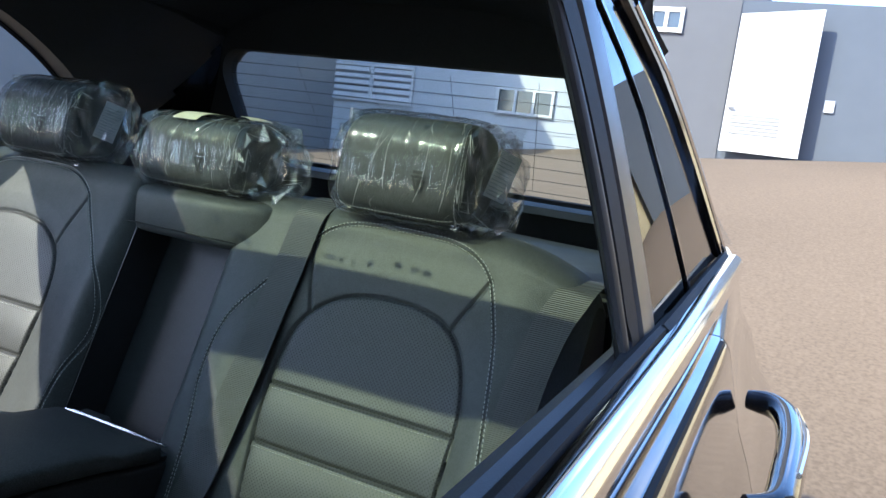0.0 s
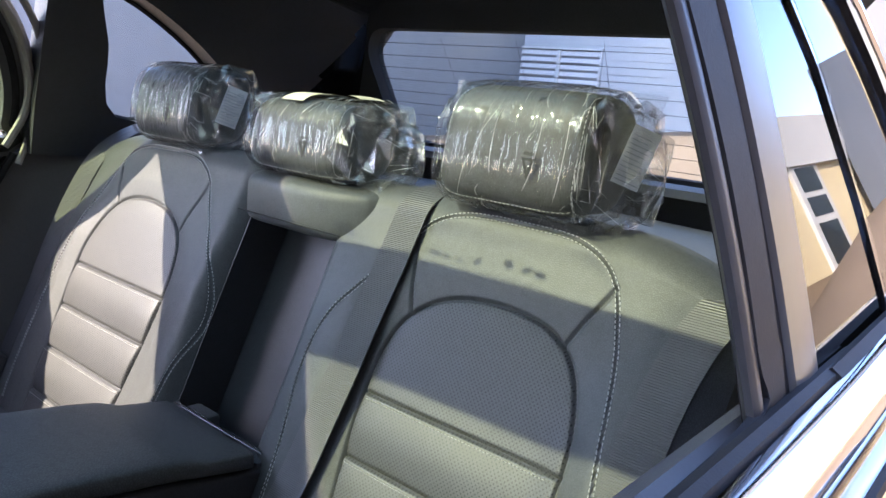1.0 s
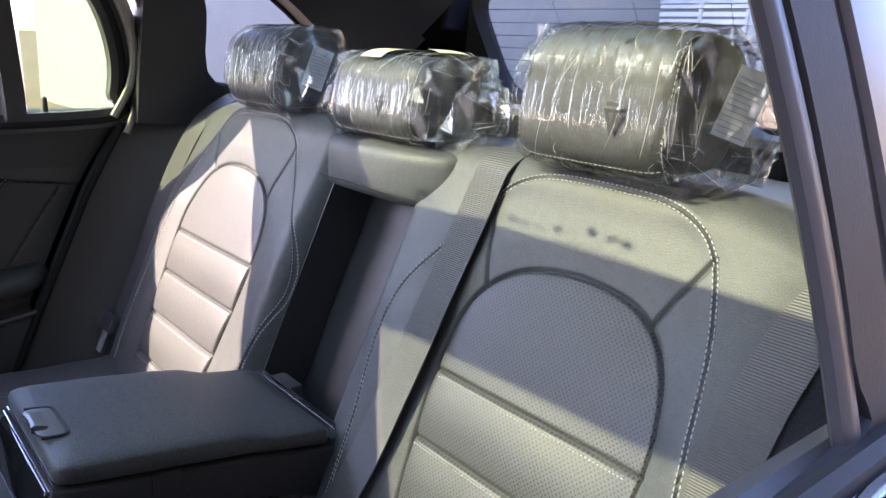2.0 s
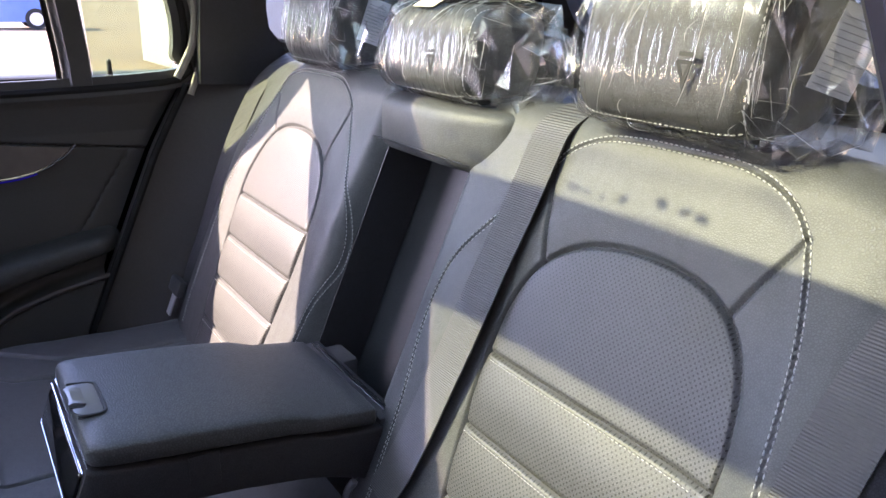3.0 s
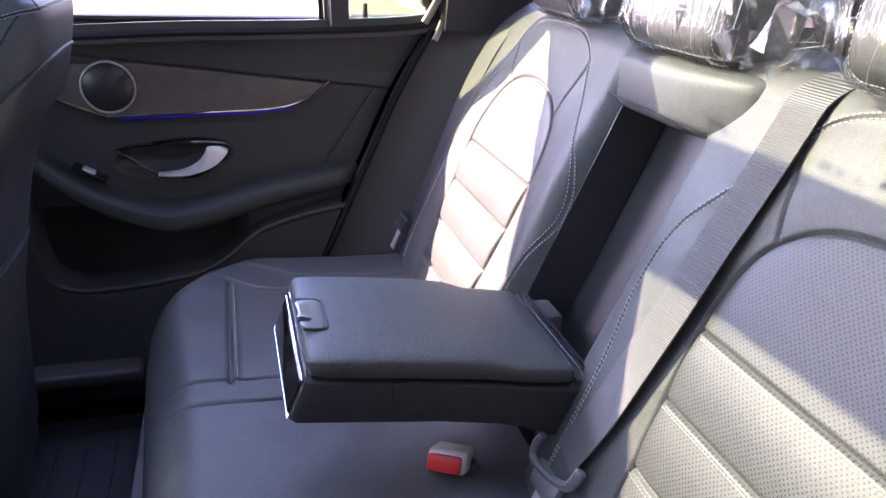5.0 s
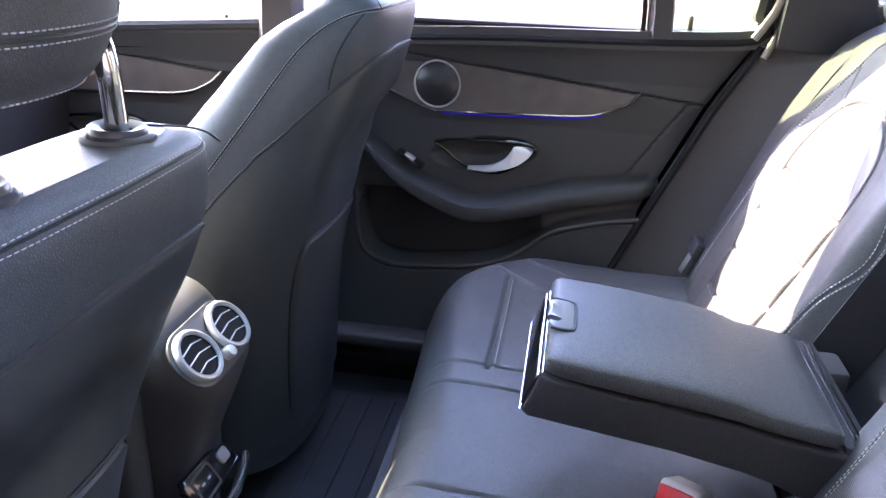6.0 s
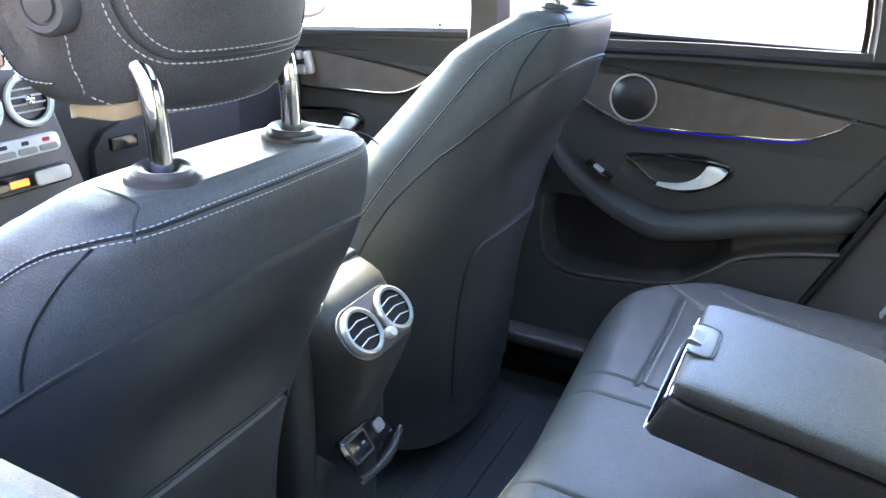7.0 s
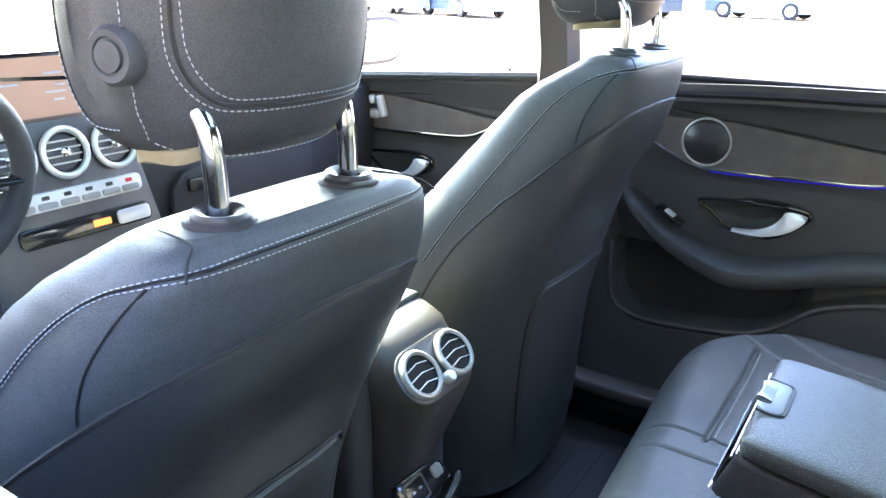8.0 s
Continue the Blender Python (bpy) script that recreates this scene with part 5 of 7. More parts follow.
for s in (-1, 1):
    part("front_door_skin", skin(s, -2.1, -1.043), M_PAINT, car)
    dsk = part("rear_door_skin", skin(s, -1.037, -0.043), M_PAINT, car)
    part("rear_wing", skin(s, -0.039, 1.12), M_PAINT, car)
    down = -0.024 if s < 0 else 0.0
    part("belt_moulding", loft([[(s * (0.727 + dx), y, 1.172 + down + dz + 0.028 * np.clip((y + 0.2) / 1.0, 0, 1) - fall(y)) for dx, dz in ((0.0, 0.003), (0.008, 0.0045), (0.015, 0.002), (0.0205, -0.004), (0.0235, -0.012), (0.023, -0.021), (0.018, -0.026), (0.004, -0.024))] for y in np.linspace(-2.0, 0.36, 40)]), M_CHROME, car, "bright chrome strip below the windows")
    part("sill_seal", tube([(s * 0.719, y, 1.172 + down) for y in np.linspace(-1.0, -0.13, 20)], 0.007, 8), M_RUBBER, car)
    if s > 0:
        part("pane_seal", loft([[(0.7155 + dx, y, z + 0.028 * np.clip((y + 0.2) / 1.0, 0, 1)) for dx, z in ((0.0, 1.176), (0.006, 1.180), (0.013, 1.175), (0.013, 1.168), (0.0, 1.168))] for y in np.linspace(-0.20, 0.34, 20)]), M_RUBBER, car, "black seal under the rear side panes")
    part("belt_gap", tube([(s * 0.7625, y, 1.140 + down + 0.028 * np.clip((y + 0.2) / 1.0, 0, 1) - fall(y)) for y in np.linspace(-1.95, -0.06, 40)], 0.0035, 6), M_RUBBER, car, "dark gap under the chrome strip")
    # bright line round the rear side window, and the roof rail
    bow = [(0.375, 1.225), (0.360, 1.245), (0.31, 1.295), (0.215, 1.368), (0.09, 1.440), (-0.05, 1.490), (-0.35, 1.540), (-0.70, 1.566), (-1.10, 1.570)]
    if s < 0:
        part("window_line", tube([(s * (side_x(z, y) + 0.012), y, z) for y, z in smooth_line(bow, 5)], 0.0060, 8, 1.3), M_CHROME, car, "bright chrome window surround")
    # the rear pillar's skin, from the quarter pane back to the tailgate
    low_line = smooth_line([(0.385, 1.19), (0.37, 1.235), (0.31, 1.305), (0.22, 1.375), (0.10, 1.445), (-0.05, 1.495), (-0.30, 1.54)], 6)
    high_line = smooth_line([(0.66, 1.18), (0.70, 1.27), (0.67, 1.36), (0.58, 1.45), (0.46, 1.52), (0.20, 1.56), (-0.30, 1.58)], 6)
    P = np.array([[(s * (side_x(z, y) + 0.004), y, z) for y, z in (a + (b - a) * k for k in np.linspace(0, 1, 6))] for a, b in zip(low_line, high_line)])
    part("rear_pillar_skin", sheet(P, 0.008, (-s, 0, 0)), M_PAINT, car)
    part("roof_edge", loft([[(s * (0.560 + dx - 0.14 * max(0, y + 0.1)), y, 1.585 + dz - 0.10 * max(0, y + 0.2) ** 1.7 - 0.2 * max(0, -1.3 - y) ** 1.2) for dx, dz in ((0.06, -0.02), (0.05, 0.02), (0.0, 0.045), (-0.1, 0.055), (-0.1, 0.03), (0.0, 0.015))] for y in np.linspace(-1.44, 0.50, 26)]), M_PAINT, car)
    if s < 0:
        qb = []
        for z in np.linspace(1.172, 1.50, 10):
            y0 = -0.100 - 1.9 * max(0.0, z - 1.2) ** 2
            qb.append([(s * (side_x(z, y0) + dx), y0 + dy, z) for dx, dy in ((0.012, -0.020), (0.012, 0.026), (-0.010, 0.026), (-0.010, -0.020))])
        part("quarter_bar", loft(qb), M_GLOSS, car, "gloss black pillar cover")
    hold = smooth_line([(s * 0.812, -0.262, 1.066), (s * 0.832, -0.246, 1.070), (s * 0.838, -0.18, 1.073), (s * 0.840, -0.10, 1.076), (s * 0.834, -0.03, 1.077), (s * 0.818, 0.004, 1.076), (s * 0.795, 0.012, 1.074)], 6)
    hd = part("door_handle", tube(hold, np.interp(np.arange(len(hold)), [0, 6, 12, 24, 32, len(hold) - 1], [0.012, 0.013, 0.014, 0.014, 0.013, 0.010]), 16, 1.0), M_PAINT, car, "gloss black pull handle")
    part("handle_strip", tube(smooth_line([(s * 0.845, -0.205, 1.083), (s * 0.851, -0.11, 1.086), (s * 0.842, -0.03, 1.086)], 6), 0.0030, 8), M_CHROME, hd)
# tail, front and windscreen
part("tail", block((-0.60, 1.02, 0.35), (0.60, 1.10, 1.16), 0.05, 3), M_PAINT, car)
nose = []
for y, w, zt in ((-2.06, 0.78, 1.045), (-2.3, 0.80, 1.035), (-2.6, 0.80, 0.995), (-2.85, 0.76, 0.94), (-3.0, 0.68, 0.86), (-3.06, 0.58, 0.78)):
    nose.append([(w * math.copysign(abs(math.cos(a)) ** 0.35, math.cos(a)), y, (zt + 0.42) / 2 + (zt - 0.42) / 2 * math.copysign(abs(math.sin(a)) ** 0.30, math.sin(a))) for a in np.linspace(0, 2 * math.pi, 40, endpoint=False)])
part("bonnet", loft(nose), M_PAINT, car)
scr = lambda u, v, w: (u, -2.10 + 0.62 * v - w, 1.06 + 0.50 * v)
part("windscreen", plate([(-0.70, 0.0), (0.70, 0.0), (0.595, 0.865), (-0.595, 0.865)], 0.005, scr, 0), G_SCREEN, car, "green tinted windscreen")
for s in (-1, 1):
    part("windscreen_pillar", tube([(s * 0.73, -2.12, 1.06), (s * 0.66, -1.80, 1.32), (s * 0.595, -1.47, 1.55)], 0.035, 8), M_SOFT, car)
part("header", plate([(-0.60, 0.860), (0.60, 0.860), (0.585, 1.10), (-0.585, 1.10)], 0.03, lambda u, v, w: scr(u, v, w - 0.012), 0.004), M_HEADLINER, car, "dark windscreen header")
part("bulkhead", block((-0.72, -2.02, 0.30), (0.72, -1.98, 1.04), 0.0), M_SOFT, car)
part("underbody", block((-0.74, -2.9, 0.24), (0.74, 1.02, 0.278), 0.0), M_SOFT, car)
for s in (-1, 1):
    part("sill_panel", block((s * 0.80 - 0.07, -2.0, 0.28), (s * 0.80 + 0.07, 1.0, 0.42), 0.02), M_PAINT, car)
    for y in (-2.30, 0.52):
        w = part("wheel", turned([(0.20, -0.11), (0.335, -0.11), (0.355, -0.09), (0.355, 0.09), (0.335, 0.11), (0.20, 0.11)], (s * 0.80, y, 0.355), (1, 0, 0), 32), M_RUBBER, car, "black tyre")
        part("rim", turned([(0.05, 0.105), (0.10, 0.098), (0.21, 0.105), (0.225, 0.095), (0.0, 0.09)][:4], (s * 0.80 if s > 0 else s * 0.80, y, 0.355), (s, 0, 0), 24), M_SATIN, w)
    shell = []
    for k in np.linspace(0, 1, 12):
        g = math.sqrt(max(0.02, 1 - (1 - k) ** 2.4))
        shell.append([(s * (0.955 + 0.125 * g * math.copysign(abs(math.cos(a)) ** 0.6, math.cos(a))), -1.82 + 0.12 * k, 1.155 + 0.066 * g * math.copysign(abs(math.sin(a)) ** 0.6, math.sin(a))) for a in np.linspace(0, 2 * math.pi, 32, endpoint=False)])
    mir = part("door_mirror", loft(shell), M_PAINT if s > 0 else M_TRIMP, car, "door mirror housing")
    part("mirror_glass", plate([(0.955 + 0.113 * math.copysign(abs(math.cos(a)) ** 0.6, math.cos(a)), 1.155 + 0.055 * math.copysign(abs(math.sin(a)) ** 0.6, math.sin(a))) for a in np.linspace(0, 2 * math.pi, 32, endpoint=False)], 0.003, lambda u, v, w: (s * u, -1.6995 + w, v), 0.0005), M_CHROME, mir, "mirror glass")
    part("mirror_foot", tube([(s * 0.74, -1.80, 1.10), (s * 0.90, -1.76, 1.12)], 0.025, 8), M_GLOSS, car)

# ---- front seats ----
def front_seat(cx, top, lean):
    """A front seat from behind; top: the height at which the head restraint's posts enter."""
    ob = thing("front_seat", (cx, -1.10, 0.34), "black leather front seat with white stitching and smooth back panel", "car seat", "front seats")
    dz = top - 1.155
    zz = [0.42, 0.52, 0.62, 0.72, 0.80, 0.88, 0.94, 1.00, 1.05, 1.09, 1.115, 1.130, 1.141, 1.149, 1.154, 1.157]
    yr = [-0.860, -0.855, -0.850, -0.842, -0.824, -0.794, -0.766, -0.741, -0.722, -0.710, -0.706, -0.704, -0.705, -0.709, -0.715, -0.724]
    hw = [0.215, 0.225, 0.232, 0.236, 0.235, 0.228, 0.219, 0.206, 0.192, 0.178, 0.168, 0.160, 0.151, 0.141, 0.131, 0.112]
    th = [0.33, 0.36, 0.375, 0.375, 0.36, 0.325, 0.295, 0.255, 0.220, 0.190, 0.158, 0.132, 0.112, 0.095, 0.082, 0.062]
    m = 80
    fine = np.linspace(0, len(zz) - 1, m)
    idx = np.arange(len(zz))
    Z, R, W, T = (np.interp(fine, idx, np.array(q)) for q in (zz, yr, hw, th))
    k5 = np.ones(5) / 5
    R, W, T = (np.convolve(np.pad(q, 2, mode="edge"), k5, "valid") for q in (R, W, T))
    ang = np.linspace(0, 2 * math.pi, 721)
    cosa, sina = np.cos(ang), np.sin(ang)

    def section(z):
        """The plan outline at one height, as a dense closed line with its lengths."""
        w, t, y1 = np.interp(z, Z, W), np.interp(z, Z, T), np.interp(z, Z, R)
        e = float(np.interp(z, [0.80, 0.98, 1.09], [0.74, 0.72, 0.52]))
        cu, sv = np.sign(cosa) * np.abs(cosa) ** e, np.sign(sina) * np.abs(sina) ** e
        x, y = w * cu, y1 - t / 2 + t / 2 * sv
        # a hollow for the knees, and the small soft fullness above it
        y = y - np.where(sv > 0, 1, 0) * np.clip(1 - (x / (0.80 * w)) ** 2, 0, 1) ** 1.5 * (0.030 * np.exp(-((z - 0.935) / 0.065) ** 2))
        # a soft fold in the covering of the passenger's seat
        if cx < 0:
            y = y - np.where(sv > 0, 1, 0) * (0.011 * np.exp(-((z - 0.975 - 0.5 * (x + 0.12)) / 0.022) ** 2) - 0.006 * np.exp(-((z - 1.012 - 0.5 * (x + 0.12)) / 0.024) ** 2)) * np.exp(-((x + 0.12) / 0.055) ** 2)
        s = np.concatenate([[0], np.cumsum(np.hypot(np.diff(x), np.diff(y)))])
        return x, y, s / s[-1]
    cache = {}

    def at(z, q, grow=0.0):
        """A point at height z; q: share of the way round, 0 and 0.5 the sides, 0.25 the middle of the back."""
        key = round(z, 4)
        if key not in cache:
            cache[key] = section(key)
        x, y, s = cache[key]
        q = q % 1.0
        px, py = np.interp(q, s, x), np.interp(q, s, y)
        if grow:
            qa, qb = (q - 0.004) % 1.0, (q + 0.004) % 1.0
            tx, ty = np.interp(qb, s, x) - np.interp(qa, s, x), np.interp(qb, s, y) - np.interp(qa, s, y)
            ln = math.hypot(tx, ty) + 1e-9
            px, py = px + grow * ty / ln, py - grow * tx / ln
        return np.array((cx + px, py, z + dz * np.clip((z - 0.6) / 0.5, 0, 1)))

    def across(d, sgn):
        return 0.25 - sgn * d * 0.25
    body = [[at(z, q) for q in np.linspace(0, 1, 96, endpoint=False)] for z in Z]
    part("backrest", loft(body), M_LEATHER, ob)
    # back panel: a smooth shell, its upper edge running down along the wings
    dd = [0.0, 0.30, 0.50, 0.62, 0.72, 0.80, 0.86, 0.92, 0.96, 0.98, 1.00, 1.005]
    lip = [1.080, 1.078, 1.073, 1.060, 1.040, 1.002, 0.966, 0.932, 0.895, 0.855, 0.78, 0.70]
    edge = lambda d: float(np.interp(abs(d), dd, lip))
    fine_d = np.concatenate([np.linspace(-1.004, -0.90, 22), np.linspace(-0.89, 0.89, 60), np.linspace(0.90, 1.004, 22)])
    ez = np.convolve(np.pad([edge(d) for d in fine_d], 2, mode="edge"), k5, "valid")
    cols = []
    for d, tz in zip(fine_d, ez):
        cols.append([at(z, across(d, 1), 0.0 if j == 0 else 0.0014) for j, z in enumerate([tz - 0.0005, tz - 0.003, tz - 0.008] + list(np.linspace(tz - 0.02, 0.46, 30)))])
    part("back_panel", grid(np.array(cols)), M_SEATBACK, ob, "smooth dark back panel")
    part("panel_gap", tube([at(tz + 0.0020, across(d, 1), 0.0004) for d, tz in zip(fine_d, ez)], 0.0026, 6), M_INK, ob, "dark gap above the back panel")
    # map pocket: a raised flap with rounded upper corners and a dark slit round it
    zp = 0.862 - 0.68 * dz
    outline = smooth_line([(sx * u, zp + h) for sx, u, h in ((-1, 0.385, -0.30), (-1, 0.395, -0.12), (-1, 0.400, -0.045), (-1, 0.385, -0.015), (-1, 0.34, -0.003), (-1, 0.17, 0.0), (1, 0.0, 0.001), (1, 0.17, 0.0), (1, 0.34, -0.003), (1, 0.385, -0.015), (1, 0.400, -0.045), (1, 0.395, -0.12), (1, 0.385, -0.30))], 6)
    part("pocket_slit", tube([at(z, across(d, 1), 0.0018) for d, z in outline], 0.0026, 6), M_INK, ob, "dark slit round the map pocket")
    top_of = lambda d: float(np.interp(abs(d), [0, 0.17, 0.34, 0.38, 0.394], [zp - 0.002, zp - 0.002, zp - 0.005, zp - 0.017, zp - 0.045]))
    flap = []
    for d in np.linspace(-0.394, 0.394, 40):
        k = 0.0022 if abs(d) > 0.388 else 0.0060
        flap.append([at(z, across(d, 1), 0.0022 if j == 0 else k) for j, z in enumerate([top_of(d), top_of(d) - 0.004, top_of(d) - 0.012] + list(np.linspace(top_of(d) - 0.03, zp - 0.32, 14)))])
    part("map_pocket", grid(np.array(flap)), M_SEATBACK, ob, "flat map pocket on the back")
    # double stitching over the rear edge and down along the wings
    sd = [0.0, 0.45, 0.66, 0.83, 0.94, 1.00, 1.035, 1.05, 1.06, 1.07, 1.08, 1.09]
    sz = [1.146, 1.146, 1.144, 1.141, 1.131, 1.112, 1.085, 1.05, 1.01, 0.97, 0.92, 0.85]
    sets = []
    for off in (0.0, 1.0):
        line = []
        for sgn in (-1, 1):
            half = smooth_line([at(z - off * 0.0065 * np.clip(1.4 - d, 0, 1), across(d - off * 0.016 * np.clip((d - 0.5) / 0.4, 0, 1), sgn), 0.0012) for d, z in zip(sd, sz)], 10)
            line += [tuple(p) for p in (half[::-1] if sgn < 0 else half[1:])]
        sets.append(stitches(line, np.tile((0, 1.0, 0.3), (len(line), 1)), dash=0.0034, gap=0.0016, r=0.00048))
    part("stitching", join(*sets), M_THREAD, ob, "pale contrast stitching", kind="stuff")
    mid = []
    for sgn in (-1, 1):
        half = smooth_line([at(z - 0.003 * np.clip(1.4 - d, 0, 1), across(d - 0.008 * np.clip((d - 0.5) / 0.4, 0, 1), sgn), 0.0003) for d, z in zip(sd, sz)], 8)
        mid += [tuple(p) for p in (half[::-1] if sgn < 0 else half[1:])]
    part("seam", tube(mid, 0.0012, 5), M_RUBBER, ob)
    for sgn in (-1, 1):
        seam = smooth_line([at(z, across(d, sgn), 0.0002) for d, z in ((0.80, 1.137), (0.80, 1.115), (0.79, 1.085), (0.765, 1.06), (0.735, 1.043))], 6)
        part("seam", tube(seam, 0.0013, 5), M_RUBBER, ob)
        topseam = smooth_line([(cx + sgn * 0.136, -0.7045, top - 0.013), (cx + sgn * 0.128, -0.712, top - 0.004), (cx + sgn * 0.116, -0.722, top + 0.0015), (cx + sgn * 0.110, -0.745, top + 0.0025), (cx + sgn * 0.106, -0.775, top + 0.001)], 5)
        part("seam", tube(topseam, 0.0009, 5), M_RUBBER, ob)
    # cushion and base
    part("cushion", block((cx - 0.25, -1.48, 0.50), (cx + 0.25, -0.99, 0.64), 0.05, 4), M_LEATHER, ob)
    part("seat_base", block((cx - 0.20, -1.40, 0.33), (cx + 0.20, -0.99, 0.51), 0.02), M_SOFT, ob)
    return ob


front_seat(0.377, 1.155, 0)
front_seat(-0.408, 1.215, 0)


def front_restraint(cx, top):
    ob = thing("head_restraint", (cx, -0.75, top), "black leather head restraint on two chrome posts", "head restraint", "front head restraints")
    dz = top - 1.155
    n, m = 56, 31
    zc, yc = 1.292 + dz, -0.784
    hw, hz, hy = 0.117, 0.102, 0.066
    px, cx = cx, cx - 0.008

    def skin(t, a, g=0.0):
        k = 0.22 + 0.78 * max(0.0, 1 - abs(t) ** 4.0) ** 0.42
        c, q = math.cos(a), math.sin(a)
        y = (hy * k + g) * math.copysign(abs(c) ** 0.62, c)
        z = (hz * (0.55 + 0.45 * (k - 0.22) / 0.78) + g) * math.copysign(abs(q) ** 0.62, q)
        return (cx + (hw + g) * t * (1 - 0.10 * max(0, -q)), yc + y - 0.10 * t * t * 0.35 + 0.10 * z, zc + z)
    rings = [[skin(t, a) for a in np.linspace(0, 2 * math.pi, n, endpoint=False)] for t in np.sin(np.linspace(-math.pi / 2, math.pi / 2, m + 8))]
    part("cushion", loft(rings), M_LEATHER, ob)
    # back pad inside a double-stitched U with wide round corners
    def u_line(half, low, r, g):
        """A U on the back: half its width in shares, its lower angle, and the corners' radius in shares."""
        pts = [skin(-half, a, g) for a in np.linspace(1.25, low + r * 1.5, 14)]
        pts += [skin(-half + r * 0.9 * (1 - math.cos(k)), low + r * 1.5 * (1 - math.sin(k)), g) for k in np.linspace(0.15, math.pi / 2, 9)]
        pts += [skin(t, low, g) for t in np.linspace(-half + r, half - r, 14)]
        pts += [skin(half - r * 0.9 * (1 - math.cos(k)), low + r * 1.5 * (1 - math.sin(k)), g) for k in np.linspace(math.pi / 2, 0.15, 9)]
        return smooth_line(pts + [skin(half, a, g) for a in np.linspace(low + r * 1.5, 1.25, 14)], 3)
    sets = []
    for half, low in ((0.86, -0.44), (0.80, -0.345)):
        U = u_line(half, low, 0.30, 0.0008)
        sets.append(stitches(U, np.tile((0, 1.0, 0), (len(U), 1)), dash=0.0032, gap=0.0016, r=0.0006))
    rim = smooth_line([skin(t, -1.10, 0.0008) for t in np.linspace(-0.90, 0.90, 24)], 3)
    sets.append(stitches(rim, np.tile((0, 1.0, 0), (len(rim), 1)), dash=0.0032, gap=0.0016, r=0.0006))
    for sg in (-1, 1):
        # the side panel: one seam behind the button, one before it
        back = smooth_line([skin(sg * float(np.interp(a, [-1.10, -0.7, 0.2, 1.4], [0.90, 0.955, 0.975, 0.965])), a, 0.0008) for a in np.linspace(1.4, -1.10, 22)], 3)
        fore = smooth_line([skin(sg * 0.970, a, 0.0008) for a in np.linspace(1.4, 4.9, 26)], 3)
        sets.append(stitches(back, np.tile((0, 1.0, 0), (len(back), 1)), dash=0.0032, gap=0.0016, r=0.0006))
        sets.append(stitches(fore, np.tile((sg * 1.0, 0, 0), (len(fore), 1)), dash=0.0032, gap=0.0016, r=0.0006))
        part("seam", tube([p - np.array((sg * 0.001, 0, 0)) for p in np.array(fore)], 0.0011, 5), M_RUBBER, ob)
    part("stitching", join(*sets), M_THREAD, ob, "pale contrast stitching", kind="stuff")
    part("seam", tube(u_line(0.83, -0.395, 0.30, 0.0002), 0.0016, 5), M_INK, ob)
    part("underside", plate(rounded(-0.088, -0.034, 0.088, 0.040, 0.025), 0.010, lambda u, v, w: (cx + u, yc + v - 0.018, zc - hz + 0.004 + w + 0.0025 * math.sin(u * 90 + 3 * math.sin(v * 60)) + 0.10 * v)), M_FOAM, ob, "yellowish unfinished underside")
    s = 1 if cx > 0 else -1
    btn = part("release_button", turned([(0.0195, -0.004), (0.0195, 0.005), (0.0165, 0.009), (0.0125, 0.0085), (0.0118, 0.0070), (0.0105, 0.0070), (0.0100, 0.0095), (0.0, 0.0105)], (cx + s * (hw - 0.003), yc - 0.004, zc - 0.022), (s, 0.25, 0), 32), M_SOFT, ob, "round black release button")
    cx = px
    for sx in (-0.070, 0.070):
        line = smooth_line([(cx + sx, -0.748, top - 0.03), (cx + sx, -0.748, top + 0.02), (cx + sx, -0.750, top + 0.055), (cx + sx, -0.757, top + 0.075), (cx + sx, -0.775, top + 0.088)], 6)
        part("post", tube(line, 0.0082, 16), M_CHROME, ob)
        part("bezel", turned([(0.0255, -0.006), (0.0260, 0.0040), (0.0252, 0.0072), (0.0228, 0.0088), (0.0206, 0.0090), (0.0201, 0.0116), (0.0186, 0.0132), (0.0128, 0.0118), (0.0100, 0.0095), (0.0100, 0.002)], (cx + sx, -0.748, top - 0.002), (0, 0.06, 1), 28), M_BEZEL, ob, "round black plastic bezel")
    return ob


front_restraint(0.377, 1.155)
front_restraint(-0.402, 1.215)

# ---- centre console ----
con = thing("centre_console", (0.0, -1.2, 0.34), "dark centre console with two round chrome air vents", "console")
rings = []
for z, y, w in ((0.50, -0.925, 0.060), (0.56, -0.905, 0.062), (0.62, -0.885, 0.064), (0.68, -0.862, 0.068), (0.74, -0.838, 0.076), (0.775, -0.826, 0.083), (0.787, -0.825, 0.086), (0.80, -0.837, 0.089), (0.83, -0.864, 0.093), (0.850, -0.882, 0.095),
                (0.858, -0.892, 0.0945), (0.864, -0.906, 0.093), (0.8675, -0.924, 0.090), (0.869, -0.945, 0.085)):
    ring = []
    for a in np.linspace(0, 2 * math.pi, 64, endpoint=False):
        c, q = math.cos(a), math.sin(a)
        d = (y + 1.26) / 2
        ring.append((0.007 + w * math.copysign(abs(c) ** 0.36, c), (y - 1.26) / 2 + d * math.copysign(abs(q) ** 0.36, q) - 0.010 * abs(c) ** 3 * (q > 0), z))
    rings.append(ring)
part("body", loft(rings), M_TRIMP, con)
part("armrest_lid", block((-0.080, -1.20, 0.860), (0.094, -0.940, 0.876), 0.010, 4), M_LEATHER, con, "leather console lid")
part("lid_half", block((0.0062, -1.19, 0.8758), (0.0078, -0.944, 0.8768), 0.0003, 1), M_RUBBER, con, "dark gap between the lid halves")
